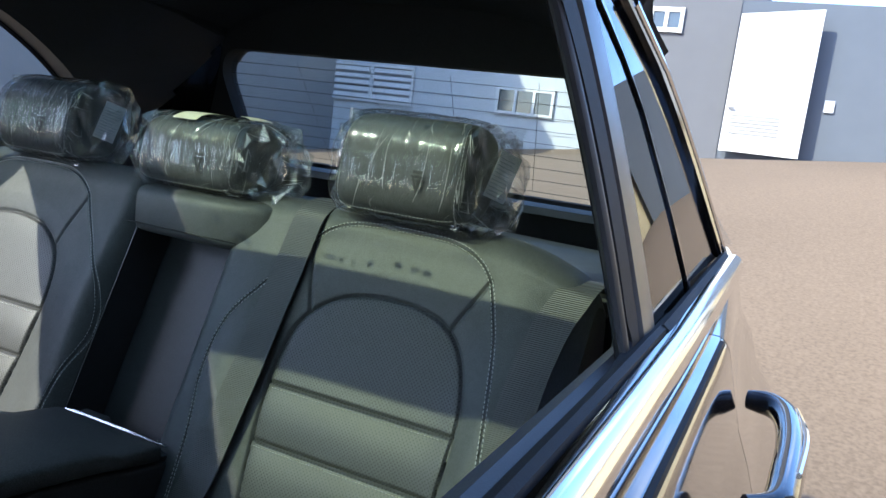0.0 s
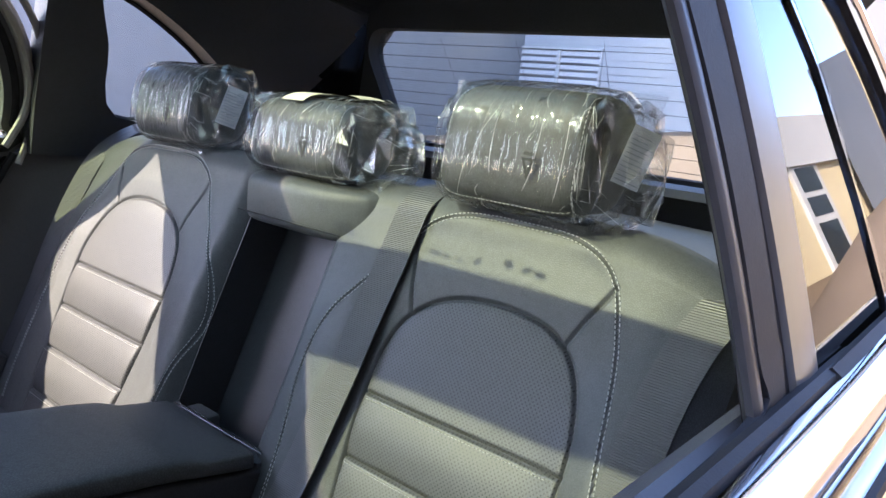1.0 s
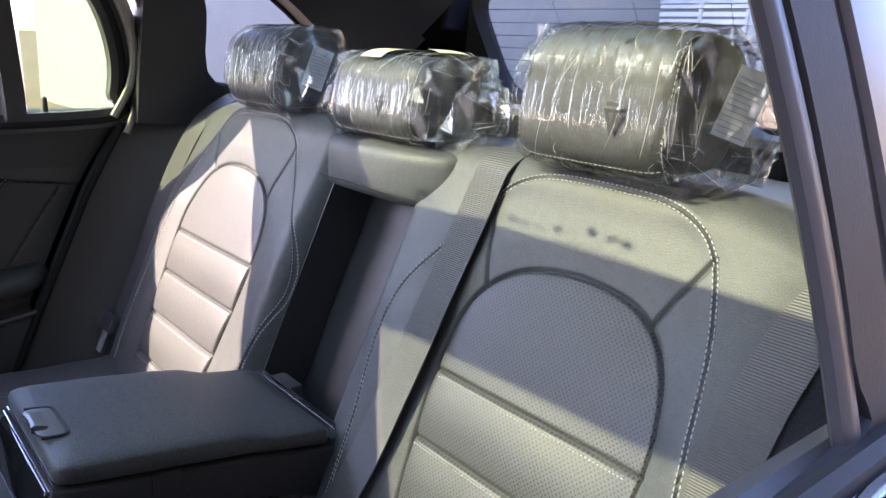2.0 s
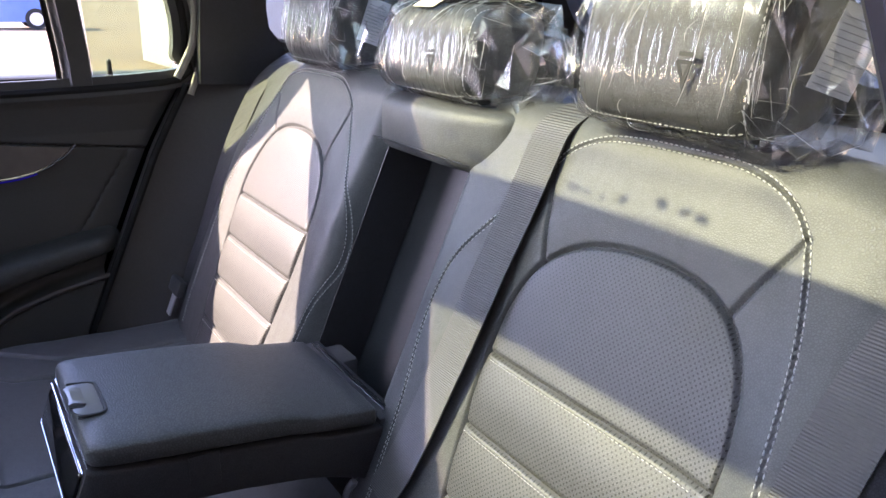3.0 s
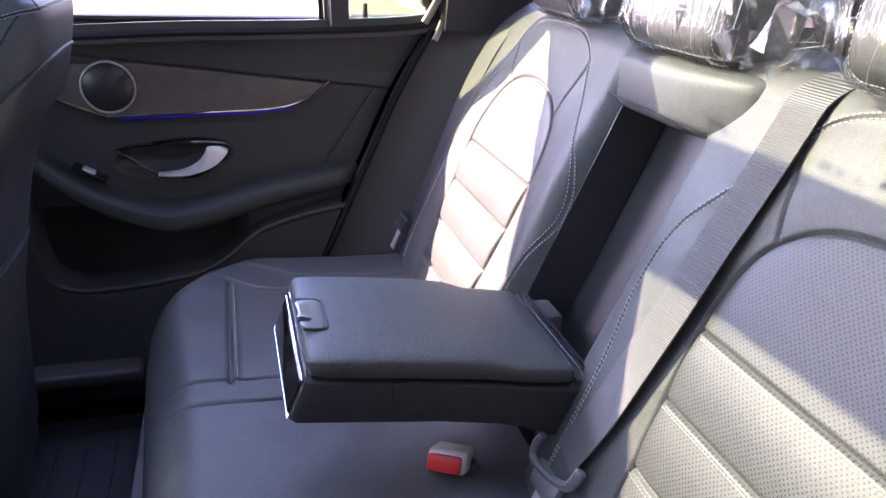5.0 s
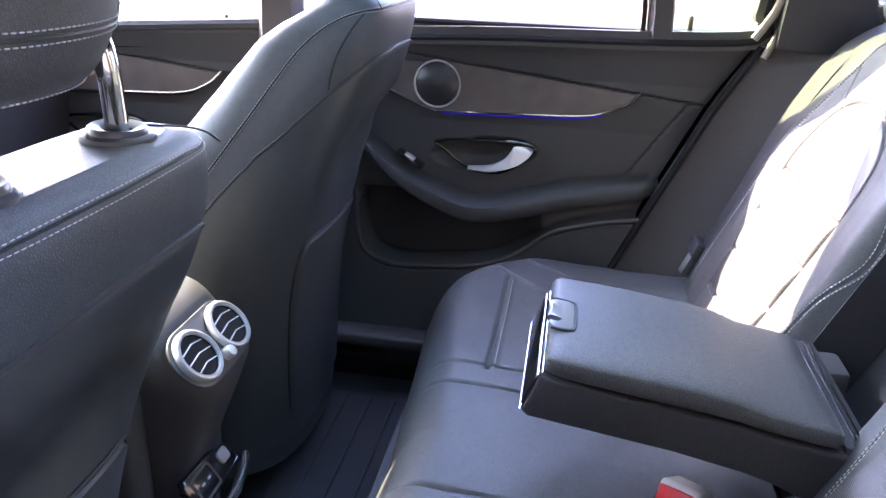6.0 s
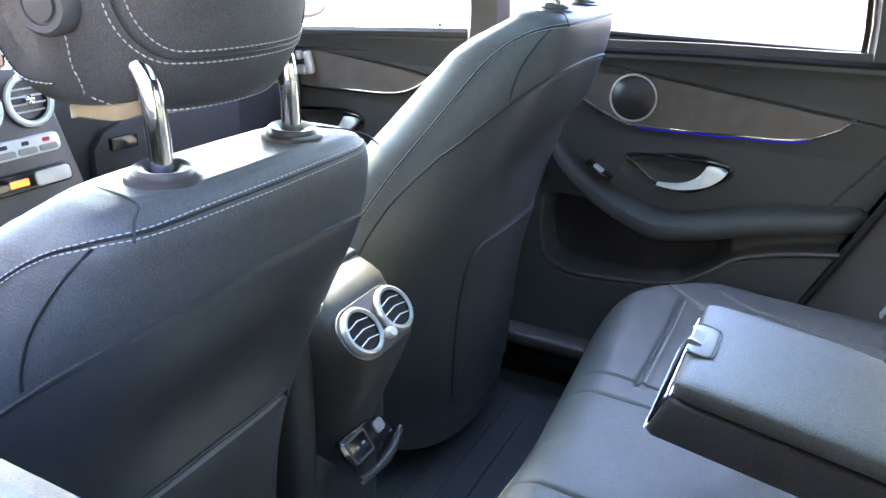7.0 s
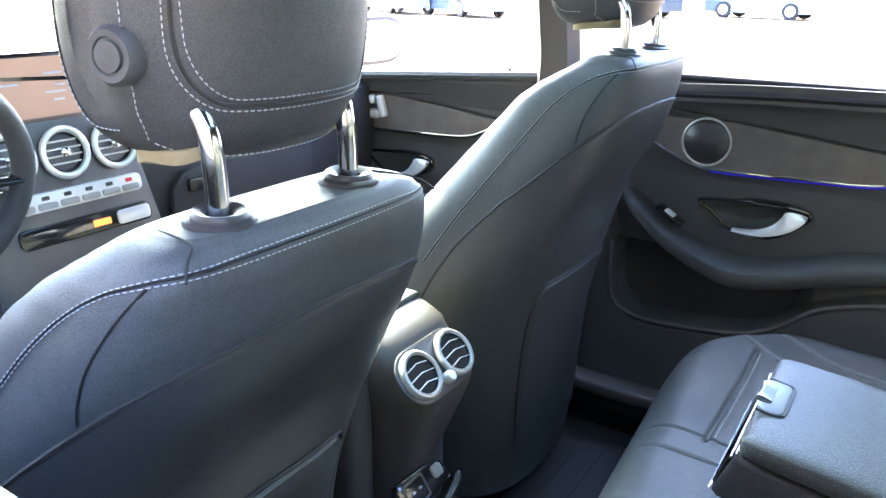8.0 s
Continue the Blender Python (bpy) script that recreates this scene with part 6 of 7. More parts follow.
for s in (-1, 1):
    part("side_panel", block((0.007 + s * 0.092 - 0.026, -1.34, 0.50), (0.007 + s * 0.092 + 0.026, -0.885 - 0.02, 0.845), 0.024, 4), M_SOFT, con, "rounded black side panel")
tilt = Matrix.Rotation(radians(42), 4, "X")


def con_place(u, v, w):
    q = tilt @ Vector((u, 0.0, v)) + tilt @ Vector((0, 1, 0)) * w
    return (0.016 + q.x, -0.850 + q.y, 0.820 + q.z)


facing = Vector(con_place(0, 0, 1)) - Vector(con_place(0, 0, 0))
part("vent_plate", plate(rounded(-0.080, -0.0395, 0.080, 0.0395, 0.039, 10), 0.0035, lambda u, v, w: con_place(u, v, w - 0.0005), 0.0015), M_GREYPLATE, con, "grey satin vent surround")
for u in (-0.0405, 0.0405):
    v = part("vent", turned([(0.0345, 0.0), (0.0345, 0.004), (0.033, 0.006), (0.0274, 0.005), (0.0268, 0.0030), (0.0, 0.0028)], con_place(u, 0, 0.004), facing, 40), M_RUBBER, con, "round air vent")
    prof = [(0.0272, 0.004), (0.0278, 0.008), (0.0292, 0.0092), (0.0298, 0.0075), (0.0306, 0.0098), (0.0332, 0.0092), (0.0350, 0.006), (0.0350, 0.001), (0.0272, 0.001)]
    part("ring", grid(np.array([[con_place(u + r * math.cos(a), r * math.sin(a), h + 0.003) for r, h in prof] for a in np.linspace(0, 2 * math.pi, 48, endpoint=False)]), True, True), M_SATIN, v, "satin silver vent ring")
    for h in (-0.014, 0.0, 0.014):
        w = math.sqrt(0.026 ** 2 - h * h)
        part("slat", tube([con_place(u - w, h - 0.002, 0.0085), con_place(u, h + 0.002, 0.0105), con_place(u + w, h - 0.002, 0.0085)], 0.0010, 6, 0.6), M_SILVER, v)
part("temperature_knob", turned([(0.0085, 0.0), (0.0085, 0.009), (0.0070, 0.013), (0.0, 0.0135)], con_place(0.0, -0.024, 0.005), facing, 16), M_SILVER, con, "small silver knob")
tilt2 = Matrix.Rotation(radians(35), 4, "X")


def low_place(u, v, w):
    q = tilt2 @ Vector((u * 0.88, w * 0.6, v * 0.80))
    return (0.030 + q.x, -0.860 + q.y, 0.626 + q.z)


low = part("socket_panel", plate([(-0.060, -0.020), (0.055, -0.030), (0.070, 0.020), (0.060, 0.036), (-0.020, 0.030), (-0.055, 0.016)], 0.016, low_place, 0.006), M_GLOSS, con, "gloss black socket panel")
part("socket_frame", ring_plate(rounded(0.000, -0.020, 0.054, 0.026, 0.006), rounded(0.004, -0.016, 0.050, 0.022, 0.004), 0.003, lambda u, v, w: low_place(u, v, w + 0.015)), M_GREYPLATE, low, "grey socket frame")
for u in (0.016, 0.034):
    part("socket", plate(rounded(u - 0.004, 0.002, u + 0.004, 0.006, 0.001, 2), 0.002, lambda u, v, w: low_place(u, v, w + 0.016), 0.0005), M_PAPER, low)
part("tab", plate(rounded(-0.046, -0.004, -0.020, 0.020, 0.007), 0.010, lambda u, v, w: low_place(u, v, w + 0.012), 0.003), M_PALE, low, "grey finger tab")
part("flap_trim", tube(smooth_line([low_place(0.062, -0.040, 0.018), low_place(0.02, -0.045, 0.024), low_place(-0.03, -0.040, 0.026), low_place(-0.075, -0.022, 0.020)], 8), 0.0042, 8, 0.6), M_CHROME, con, "chrome strip on the lower flap")
part("flap", plate([(0.060, -0.056), (0.066, -0.044), (0.0, -0.050), (-0.085, -0.026), (-0.082, -0.038), (-0.02, -0.062)], 0.014, low_place, 0.004), M_SOFT, con, "black lower flap")
part("console_foot", block((-0.085, -1.35, 0.32), (0.10, -0.90, 0.60), 0.03, 3), M_SOFT, con)
part("tunnel", block((-0.11, -0.90, 0.30), (0.11, -0.15, 0.40), 0.04, 4), M_CARPET, con, "carpeted floor tunnel")

for s in (-1, 1):
    mat = thing("floor_mat", (s * 0.40, -0.80, 0.32), "black ribbed rubber floor mat in the rear footwell", "floor mat", "floor mats")
    part("mat", plate(rounded(s * 0.40 - 0.26, -1.02, s * 0.40 + 0.26, -0.60, 0.05), 0.010, lambda u, v, w: (u, v, 0.3205 + w), 0.003), M_MAT, mat)
    for k in range(7):
        part("rib", tube([(s * 0.40 - 0.22, -0.98 + k * 0.055, 0.331), (s * 0.40 + 0.22, -0.98 + k * 0.055, 0.331)], 0.004, 6), M_MAT, mat)

# ---- dashboard ----
dash = thing("dashboard", (0, -1.6, 0.6), "dark dashboard with wide screen, round vents and grey control panel", "dashboard")
prof = [(-1.52, 0.62), (-1.51, 0.80), (-1.49, 0.93), (-1.485, 1.02), (-1.495, 1.065), (-1.53, 1.090), (-1.65, 1.10), (-1.95, 1.06), (-1.95, 0.62)]
P = [[(x, y - 0.05 * (x / 0.7) ** 2, z) for y, z in prof] for x in np.linspace(-0.74, 0.74, 24)]
part("body", loft(P), M_DASH, dash)
stack = lambda u, v, w: (u, -1.455 + 0.16 * (v - 1.0) * -1.0 + w, v)
part("control_panel", plate([(-0.01, 0.80), (0.31, 0.80), (0.285, 1.04), (0.24, 1.115), (0.06, 1.115), (0.03, 1.04)], 0.03, stack, 0.008), M_GREYPLATE, dash, "grey satin control panel")
for u in (0.241, 0.157, 0.073):
    c = stack(u, 1.066, 0.032)
    v = part("vent", turned([(0.033, -0.01), (0.0335, 0.003), (0.029, 0.004), (0.027, -0.004)], c, (0, 1, 0.16), 28), M_RUBBER, dash, "round air vent")
    part("ring", tube([stack(u + 0.035 * math.cos(a), 1.066 + 0.035 * math.sin(a), 0.036) for a in np.linspace(0, 2 * math.pi, 36, endpoint=False)], 0.0052, 8, closed=True), M_SATIN, v, "satin silver vent ring")
    for h in (-0.016, -0.005, 0.006, 0.017):
        e = math.sqrt(0.029 ** 2 - h * h)
        part("slat", tube([stack(u - e, 1.066 + h, 0.033), stack(u + e, 1.066 + h, 0.033)], 0.0016, 5), M_SATIN, v)
    part("vent_knob", turned([(0.007, 0.0), (0.007, 0.008), (0.0, 0.010)], stack(u, 1.066, 0.032), (0, 1, 0.16), 14), M_CHROME, v)
row = part("switch_panel", plate(rounded(0.040, 0.986, 0.262, 1.014, 0.010), 0.006, lambda u, v, w: stack(u, v, 0.030 + w)), M_SATIN, dash, "silver row of climate switches")
for k in range(6):
    part("switch", plate(rounded(0.048 + k * 0.035, 0.990, 0.078 + k * 0.035, 0.999, 0.003), 0.004, lambda u, v, w: stack(u, v, 0.035 + w), 0.001), M_PALE, row)
    part("switch_icon", plate(rounded(0.058 + k * 0.035, 1.003, 0.070 + k * 0.035, 1.009, 0.001, 2), 0.001, lambda u, v, w: stack(u, v, 0.0355 + w), 0), M_INK if k else M_RED, row)
disp = part("display_strip", plate(rounded(0.034, 0.936, 0.255, 0.966, 0.010), 0.006, lambda u, v, w: stack(u, v, 0.030 + w)), M_GLOSS, dash, "narrow black display strip")
part("display_digits", plate(rounded(0.110, 0.946, 0.140, 0.956, 0.001, 2), 0.001, lambda u, v, w: stack(u, v, 0.0365 + w), 0), L_AMBER, disp, "amber display segment")
part("silver_switch", plate(rounded(0.038, 0.940, 0.098, 0.962, 0.006), 0.005, lambda u, v, w: stack(u, v, 0.0345 + w)), M_SATIN, disp)
scr_box = part("screen", block((0.070, -1.490, 1.098), (0.62, -1.470, 1.212), 0.006), M_GLOSS, dash, "wide black screen showing a brown picture")
part("screen_picture", plate(rounded(0.078, 1.106, 0.40, 1.204, 0.004), 0.001, lambda u, v, w: (u, -1.4695 + w, v), 0), L_SCREEN, scr_box, "brown picture on the screen", smooth=False)
for v0, u0, u1 in ((1.178, 0.120, 0.150), (1.160, 0.118, 0.135), (1.150, 0.118, 0.152), (1.138, 0.122, 0.140), (1.165, 0.19, 0.225)):
    part("screen_line", plate(rounded(u0, v0, u1, v0 + 0.003, 0.0008, 2), 0.0008, lambda u, v, w: (u, -1.4683 + w, v), 0), M_PAPER, scr_box, smooth=False)
part("screen_line", plate([(0.085, 1.165), (0.40, 1.185), (0.40, 1.190), (0.085, 1.171)], 0.0006, lambda u, v, w: (u, -1.4684 + w, v), 0), M_GLOSS, scr_box, smooth=False)
glove = part("glovebox_lid", plate([(-0.055, 0.84), (-0.43, 0.86), (-0.435, 0.998), (-0.13, 0.990), (-0.085, 0.978), (-0.060, 0.950)], 0.014, lambda u, v, w: (u, -1.488 + w, v), 0.006), M_DASH, dash, "black glovebox lid")
part("glovebox_latch", plate(rounded(-0.150, 0.942, -0.092, 0.966, 0.004), 0.008, lambda u, v, w: (u, -1.474 + w, v)), M_GLOSS, glove)

# ---- steering wheel ----
wheel = thing("steering_wheel", (0.400, -1.39, 0.95), "black leather steering wheel with gloss spokes", "steering wheel")
wq = Matrix.Rotation(radians(-24), 4, "X")


def wheel_at(u, v, w):
    q = wq @ Vector((u, w, v))
    return (0.436 + q.x, -1.375 + q.y, 1.055 + q.z)


part("rim", tube([wheel_at(0.182 * math.cos(a), 0.182 * math.sin(a), 0) for a in np.linspace(0, 2 * math.pi, 64, endpoint=False)], 0.0155, 12, closed=True), M_LEATHER, wheel)
part("hub", turned([(0.07, -0.03), (0.075, 0.0), (0.06, 0.022), (0.0, 0.028)], wheel_at(0, 0, -0.01), wq @ Vector((0, 1, 0)), 28), M_SOFT, wheel)
for a in (0, 180, 270):
    c, q = math.cos(radians(a)), math.sin(radians(a))
    part("spoke", tube([wheel_at(0.06 * c, 0.06 * q, 0), wheel_at(0.12 * c, 0.12 * q, -0.006), wheel_at(0.178 * c, 0.178 * q, 0)], [0.030, 0.022, 0.016], 10, 0.45), M_GLOSS, wheel)
    part("spoke_trim", tube([wheel_at(0.07 * c + 0.018 * q, 0.07 * q + 0.018 * c, 0.012), wheel_at(0.15 * c + 0.012 * q, 0.15 * q + 0.012 * c, 0.006)], 0.003, 6), M_CHROME, wheel)
part("column", tube([wheel_at(0, 0, -0.03), wheel_at(0, 0, -0.16)], 0.045, 14), M_SOFT, wheel)

# ---- seat belts and buckles ----
def belt_over_face(xz, lift, width, label, name="seat_belt", hang=None):
    b = thing(name, (xz[-1][0], -0.2, xz[-1][1]), label, "seat belt", "seat belts")
    line = smooth_line([(q[0], q[1]) for q in xz], 10)
    pts = []
    for x, h in line:
        p, nrm = face_left(abs(x), h)
        pts.append(np.array((math.copysign(p[0], x), p[1], p[2])) + np.array((math.copysign(nrm[0], nrm[0] * (1 if x > 0 else -1)) * 0, nrm[1], nrm[2])) * lift)
    pts = np.array(pts)
    k = np.ones(9) / 9
    for c in range(3):
        pts[:, c] = np.convolve(np.pad(pts[:, c], 4, mode="edge"), k, "valid")
    part("webbing", ribbon(pts, (1, 0, 0), width, 0.0022), M_BELT, b, "dark grey woven webbing")
    return b, pts


centre_belt, cpts = belt_over_face([(0.206, 1.26), (0.206, 1.22), (0.205, 1.175), (0.202, 1.14), (0.200, 1.10), (0.197, 1.05), (0.194, 0.99), (0.187, 0.92), (0.181, 0.86), (0.173, 0.815), (0.163, 0.780)], 0.007, 0.048, "dark grey centre seat belt with a metal tongue")
tq = cpts[-1]
ear = smooth_line([(0.116, tq[1] - 0.004, 0.784), (0.110, tq[1] - 0.010, 0.768), (0.118, tq[1] - 0.014, 0.754), (0.150, tq[1] - 0.012, 0.757), (0.184, tq[1] - 0.008, 0.768), (0.195, tq[1] - 0.004, 0.780), (0.199, tq[1] + 0.002, 0.798)], 6)
tongue = part("tongue", tube(ear, [0.0045] + [0.0065] * (len(ear) - 2) + [0.0045], 8, 0.75), M_LATCH, centre_belt, "grey plastic belt tongue")
part("tongue_body", block((0.124, tq[1] - 0.018, 0.730), (0.182, tq[1] - 0.006, 0.762), 0.005, 2, Matrix.Rotation(radians(-18), 4, "X")), M_LATCH, tongue)
part("tongue_plate", block((0.138, tq[1] - 0.024, 0.690), (0.166, tq[1] - 0.021, 0.735), 0.001, 1, Matrix.Rotation(radians(-18), 4, "X")), M_SATIN, tongue, "bare metal tongue")
part("belt_guide", block((0.165, 0.035, 1.176), (0.232, 0.070, 1.196), 0.006), M_SOFT, centre_belt, "black belt guide on the seat top")


def side_belt(s):
    b = thing("seat_belt", (s * 0.60, -0.12, 0.62), "dark grey outer seat belt hanging beside the backrest", "seat belt", "seat belts")
    line = smooth_line([(s * 0.60, 0.13, 1.215), (s * 0.592, 0.06, 1.190), (s * 0.590, 0.005, 1.150), (s * 0.588, -0.035, 1.09), (s * 0.592, -0.075, 1.00), (s * 0.603, -0.115, 0.88), (s * 0.615, -0.150, 0.78), (s * 0.625, -0.18, 0.66)], 8)
    part("webbing", ribbon(line, (1, -0.25 * s, 0), 0.047, 0.0022), M_BELT, b, "dark grey woven webbing")
    t = part("tongue", block((s * 0.618 - 0.030, -0.182, 0.755), (s * 0.618 + 0.030, -0.166, 0.785), 0.004, 2, Matrix.Rotation(radians(-22), 4, "X")), M_SOFT, b, "black belt tongue")
    part("tongue_plate", block((s * 0.618 - 0.010, -0.190, 0.715), (s * 0.618 + 0.010, -0.186, 0.760), 0.001, 1, Matrix.Rotation(radians(-22), 4, "X")), M_SATIN, t)


driver_belt, dpts = belt_over_face([(0.600, 1.25), (0.598, 1.21), (0.590, 1.17), (0.578, 1.125), (0.572, 1.08), (0.569, 1.04), (0.567, 0.99), (0.569, 0.93), (0.574, 0.86), (0.580, 0.78)], 0.009, 0.046, "dark grey outer seat belt lying on the backrest's side")
part("tongue", block((dpts[-1][0] - 0.030, dpts[-1][1] - 0.012, dpts[-1][2] - 0.02), (dpts[-1][0] + 0.030, dpts[-1][1] + 0.002, dpts[-1][2] + 0.012), 0.005, 2), M_SOFT, driver_belt, "black belt tongue")
side_belt(-1)


def buckle(x, y, z, turn):
    b = thing("seat_belt_buckle", (x, y, z - 0.05), "pale grey seat belt buckle with a red release button", "buckle", "buckles")
    r = Matrix.Rotation(radians(turn), 4, "Z") @ Matrix.Rotation(radians(-30), 4, "X")
    case = part("case", block((x - 0.023, y - 0.030, z - 0.014), (x + 0.023, y + 0.034, z + 0.014), 0.006, 3, r), M_SHELL, b)
    f = r @ Vector((0, -0.030, -0.001))
    part("button", block((x + f.x - 0.0195, y + f.y - 0.007, z + f.z - 0.0115), (x + f.x + 0.0195, y + f.y + 0.006, z + f.z + 0.0085), 0.003, 2, r), M_RED, b, "red release button")
    part("stalk", tube([(x, y + 0.02, z - 0.01), (x, y + 0.05, z - 0.06)], 0.012, 8), M_SOFT, b)


buckle(0.072, -0.272, 0.735, 62)

# ---- outdoors ----
M_ASPHALT = material("worn_sandy_asphalt", (0.172, 0.126, 0.083), 0.9, spread=0.36, scale=45.0, bump=0.2, bump_scale=160, coarse=0.18, spec=0.2)
M_WHITEWALL = material("white_painted_boards", (0.42, 0.43, 0.44), 0.7, spread=0.06, scale=3.0, coarse=0.5)
M_BLUEWHITE = material("pale_blue_paint", (0.42, 0.50, 0.58), 0.7, spread=0.06, scale=3.0, coarse=0.5)
M_PALEWALL = material("pale_grey_render", (0.24, 0.24, 0.235), 0.8, spread=0.08, scale=3.0, coarse=0.4)
# the grey building's shade is put into this colour; plinths reuse it
M_GREYWALL = material("shade_grey_render", (0.108, 0.108, 0.118), 0.8, spread=0.06, scale=3.0, coarse=0.4)
M_BLUEWALL = material("blue_grey_render", (0.092, 0.104, 0.128), 0.8, spread=0.06, scale=3.0, coarse=0.4)
# for the added light-blocking building; dark, so that it bounces little
M_SIDEWALL = material("dark_grey_render", (0.10, 0.095, 0.09), 0.85, spread=0.10, scale=3.0, coarse=0.4)
M_CREAM = material("cream_render", (0.62, 0.52, 0.32), 0.8, spread=0.08, scale=3.0, coarse=0.4)
M_WHITEMETAL = material("white_painted_steel", (0.55, 0.55, 0.54), 0.5, spread=0.05, scale=3.0)
M_DARKGLASS = material("dark_window_glass", (0.03, 0.045, 0.06), 0.06, spread=0.2, scale=2.0, spec=0.8)
M_ROOFING = material("grey_roofing", (0.22, 0.22, 0.23), 0.8)


def ground_z(x, y):
    """Level round the car, rising behind it towards the buildings, and lower again by the cream wing."""
    k = min(1.4, max(0.0, (y - 2.0) / 10.0))
    ease = (3 - 2 * k) * (0.5 + 0.5 * k) if k < 1 else 1.0
    dip = min(1.0, max(0.0, (x - 2.1) / 0.9))
    return k * ease * max(0.0, 1.45 + 0.1 * max(-16.0, min(x, 2.0)) - 0.75 * dip * dip * (3 - 2 * dip))


gy = np.concatenate([np.linspace(-400, -30, 8), np.linspace(-25, 45, 60), np.linspace(60, 400, 8)])
gx = np.concatenate([np.linspace(-400, -30, 8), np.linspace(-25, 1, 20), np.linspace(1.5, 4.5, 13), np.linspace(6, 25, 12), np.linspace(30, 400, 8)])
P = np.array([[(x, y, ground_z(x, y)) for y in gy] for x in gx])
tagged(part("ground", grid(P), M_ASPHALT), "sunlit sandy worn asphalt yard", "ground", kind="structure")


class Wall:
    """A wall from a to b on the ground; places things on its face by metres along it and up."""

    def __init__(self, a, b, base):
        self.a, self.u = Vector((*a, base)), Vector((b[0] - a[0], b[1] - a[1], 0))
        self.length = self.u.length
        self.u.normalize()
        self.n = Vector((self.u.y, -self.u.x, 0))

    def at(self, s, h, w):
        return tuple(self.a + self.u * s + Vector((0, 0, h)) + self.n * w)


def louvre(wall, s0, s1, h0, h1, parent, name="vent_grille"):
    g = part(name, plate([(s0, h0), (s1, h0), (s1, h1), (s0, h1)], 0.03, wall.at, 0), M_ROOFING, parent, "grey louvred vent")
    part("frame", ring_plate([(s0 - 0.05, h0 - 0.05), (s1 + 0.05, h0 - 0.05), (s1 + 0.05, h1 + 0.05), (s0 - 0.05, h1 + 0.05)], [(s0, h0), (s1, h0), (s1, h1), (s0, h1)], 0.08, wall.at), M_WHITEMETAL, g, smooth=False)
    part("mullion", plate([((s0 + s1) / 2 - 0.04, h0), ((s0 + s1) / 2 + 0.04, h0), ((s0 + s1) / 2 + 0.04, h1), ((s0 + s1) / 2 - 0.04, h1)], 0.085, wall.at, 0), M_WHITEMETAL, g)
    n = max(4, int((h1 - h0) / 0.13))
    for k in range(n):
        h = h0 + (h1 - h0) * (k + 0.5) / n
        vs = [wall.at(s, hh, w) for s in (s0, s1) for hh, w in ((h + 0.05, 0.03), (h - 0.04, 0.075), (h - 0.05, 0.07), (h + 0.035, 0.03))]
        part("slat", (vs, [(0, 1, 5, 4), (1, 2, 6, 5), (2, 3, 7, 6), (3, 0, 4, 7)]), M_WHITEMETAL, g, smooth=False)


def pane_window(wall, s0, s1, h0, h1, cols, parent):
    w = part("window", plate([(s0, h0), (s1, h0), (s1, h1), (s0, h1)], 0.02, wall.at, 0), M_DARKGLASS, parent, "dark window in a pale frame")
    for k in range(cols + 1):
        s = s0 + (s1 - s0) * k / cols
        part("frame", plate([(s - 0.03, h0 - 0.04), (s + 0.03, h0 - 0.04), (s + 0.03, h1 + 0.04), (s - 0.03, h1 + 0.04)], 0.06, wall.at, 0), M_WHITEMETAL, w)
    for h in (h0, h1):
        part("frame", plate([(s0, h - 0.035), (s1, h - 0.035), (s1, h + 0.035), (s0, h + 0.035)], 0.058, wall.at, 0), M_WHITEMETAL, w)


def slab(wall, height, depth):
    bm = bmesh.new()
    vs = [bm.verts.new(wall.at(s, h, -w)) for h in (-0.6, height) for w in (0, depth) for s in (0, wall.length)]
    for f in ((0, 1, 3, 2), (4, 5, 7, 6), (0, 1, 5, 4), (2, 3, 7, 6), (0, 2, 6, 4), (1, 3, 7, 5)):
        bm.faces.new([vs[i] for i in f])
    return bm


# the white boarded building behind the car
wb = Wall((-21.0, 14.0), (-2.3, 14.0), 0.0)
WX = lambda x: x + 21.0
white = thing("white_building", (-11, 14, 0.0), "white boarded building with louvred vent, door and windows", "building")
part("wall", slab(wb, 6.5, 5.0), M_WHITEWALL, white, smooth=False)
for k in range(22):
    h = 0.10 + k * 0.29
    if h < 2.7:
        spans = [(WX(-11.35), wb.length)]
    else:
        spans = [(0, wb.length)]
    for s0, s1 in spans:
        part("board", plate([(s0, h), (s1, h), (s1, h + 0.278), (s0, h + 0.278)], 0.022, wb.at, 0.004), M_WHITEWALL, white, smooth=False)
louvre(Wall((-21.0, 13.97), (-2.3, 13.97), 0.0), WX(-9.22), WX(-7.2), 1.86, 2.59, white)
wf = Wall((-21.0, 13.97), (-2.3, 13.97), 0.0)
door = part("door", plate([(WX(-10.72), 0.3), (WX(-9.9), 0.3), (WX(-9.9), 2.0), (WX(-10.72), 2.0)], 0.03, wf.at, 0.006), M_BLUEWHITE, white, "pale blue painted door", smooth=False)
part("pane", plate([(WX(-10.16), 1.35), (WX(-10.06), 1.35), (WX(-10.06), 1.85), (WX(-10.16), 1.85)], 0.035, wf.at, 0), M_DARKGLASS, door, "narrow glass slot", smooth=False)
pane_window(wf, WX(-5.15), WX(-3.95), 1.90, 2.40, 3, white)
pane_window(wf, WX(-13.9), WX(-11.65), 1.05, 1.50, 3, white)
part("recessed_panel", plate([(0, 0.0), (WX(-11.35), 0.0), (WX(-11.35), 2.62), (0, 2.62)], 0.012, wb.at, 0), M_BLUEWHITE, white, "pale blue recessed panel", smooth=False)
part("pipe", tube([(-4.6, 13.93, 0.4), (-4.6, 13.93, 1.25)], 0.05, 8), M_ROOFING, white)
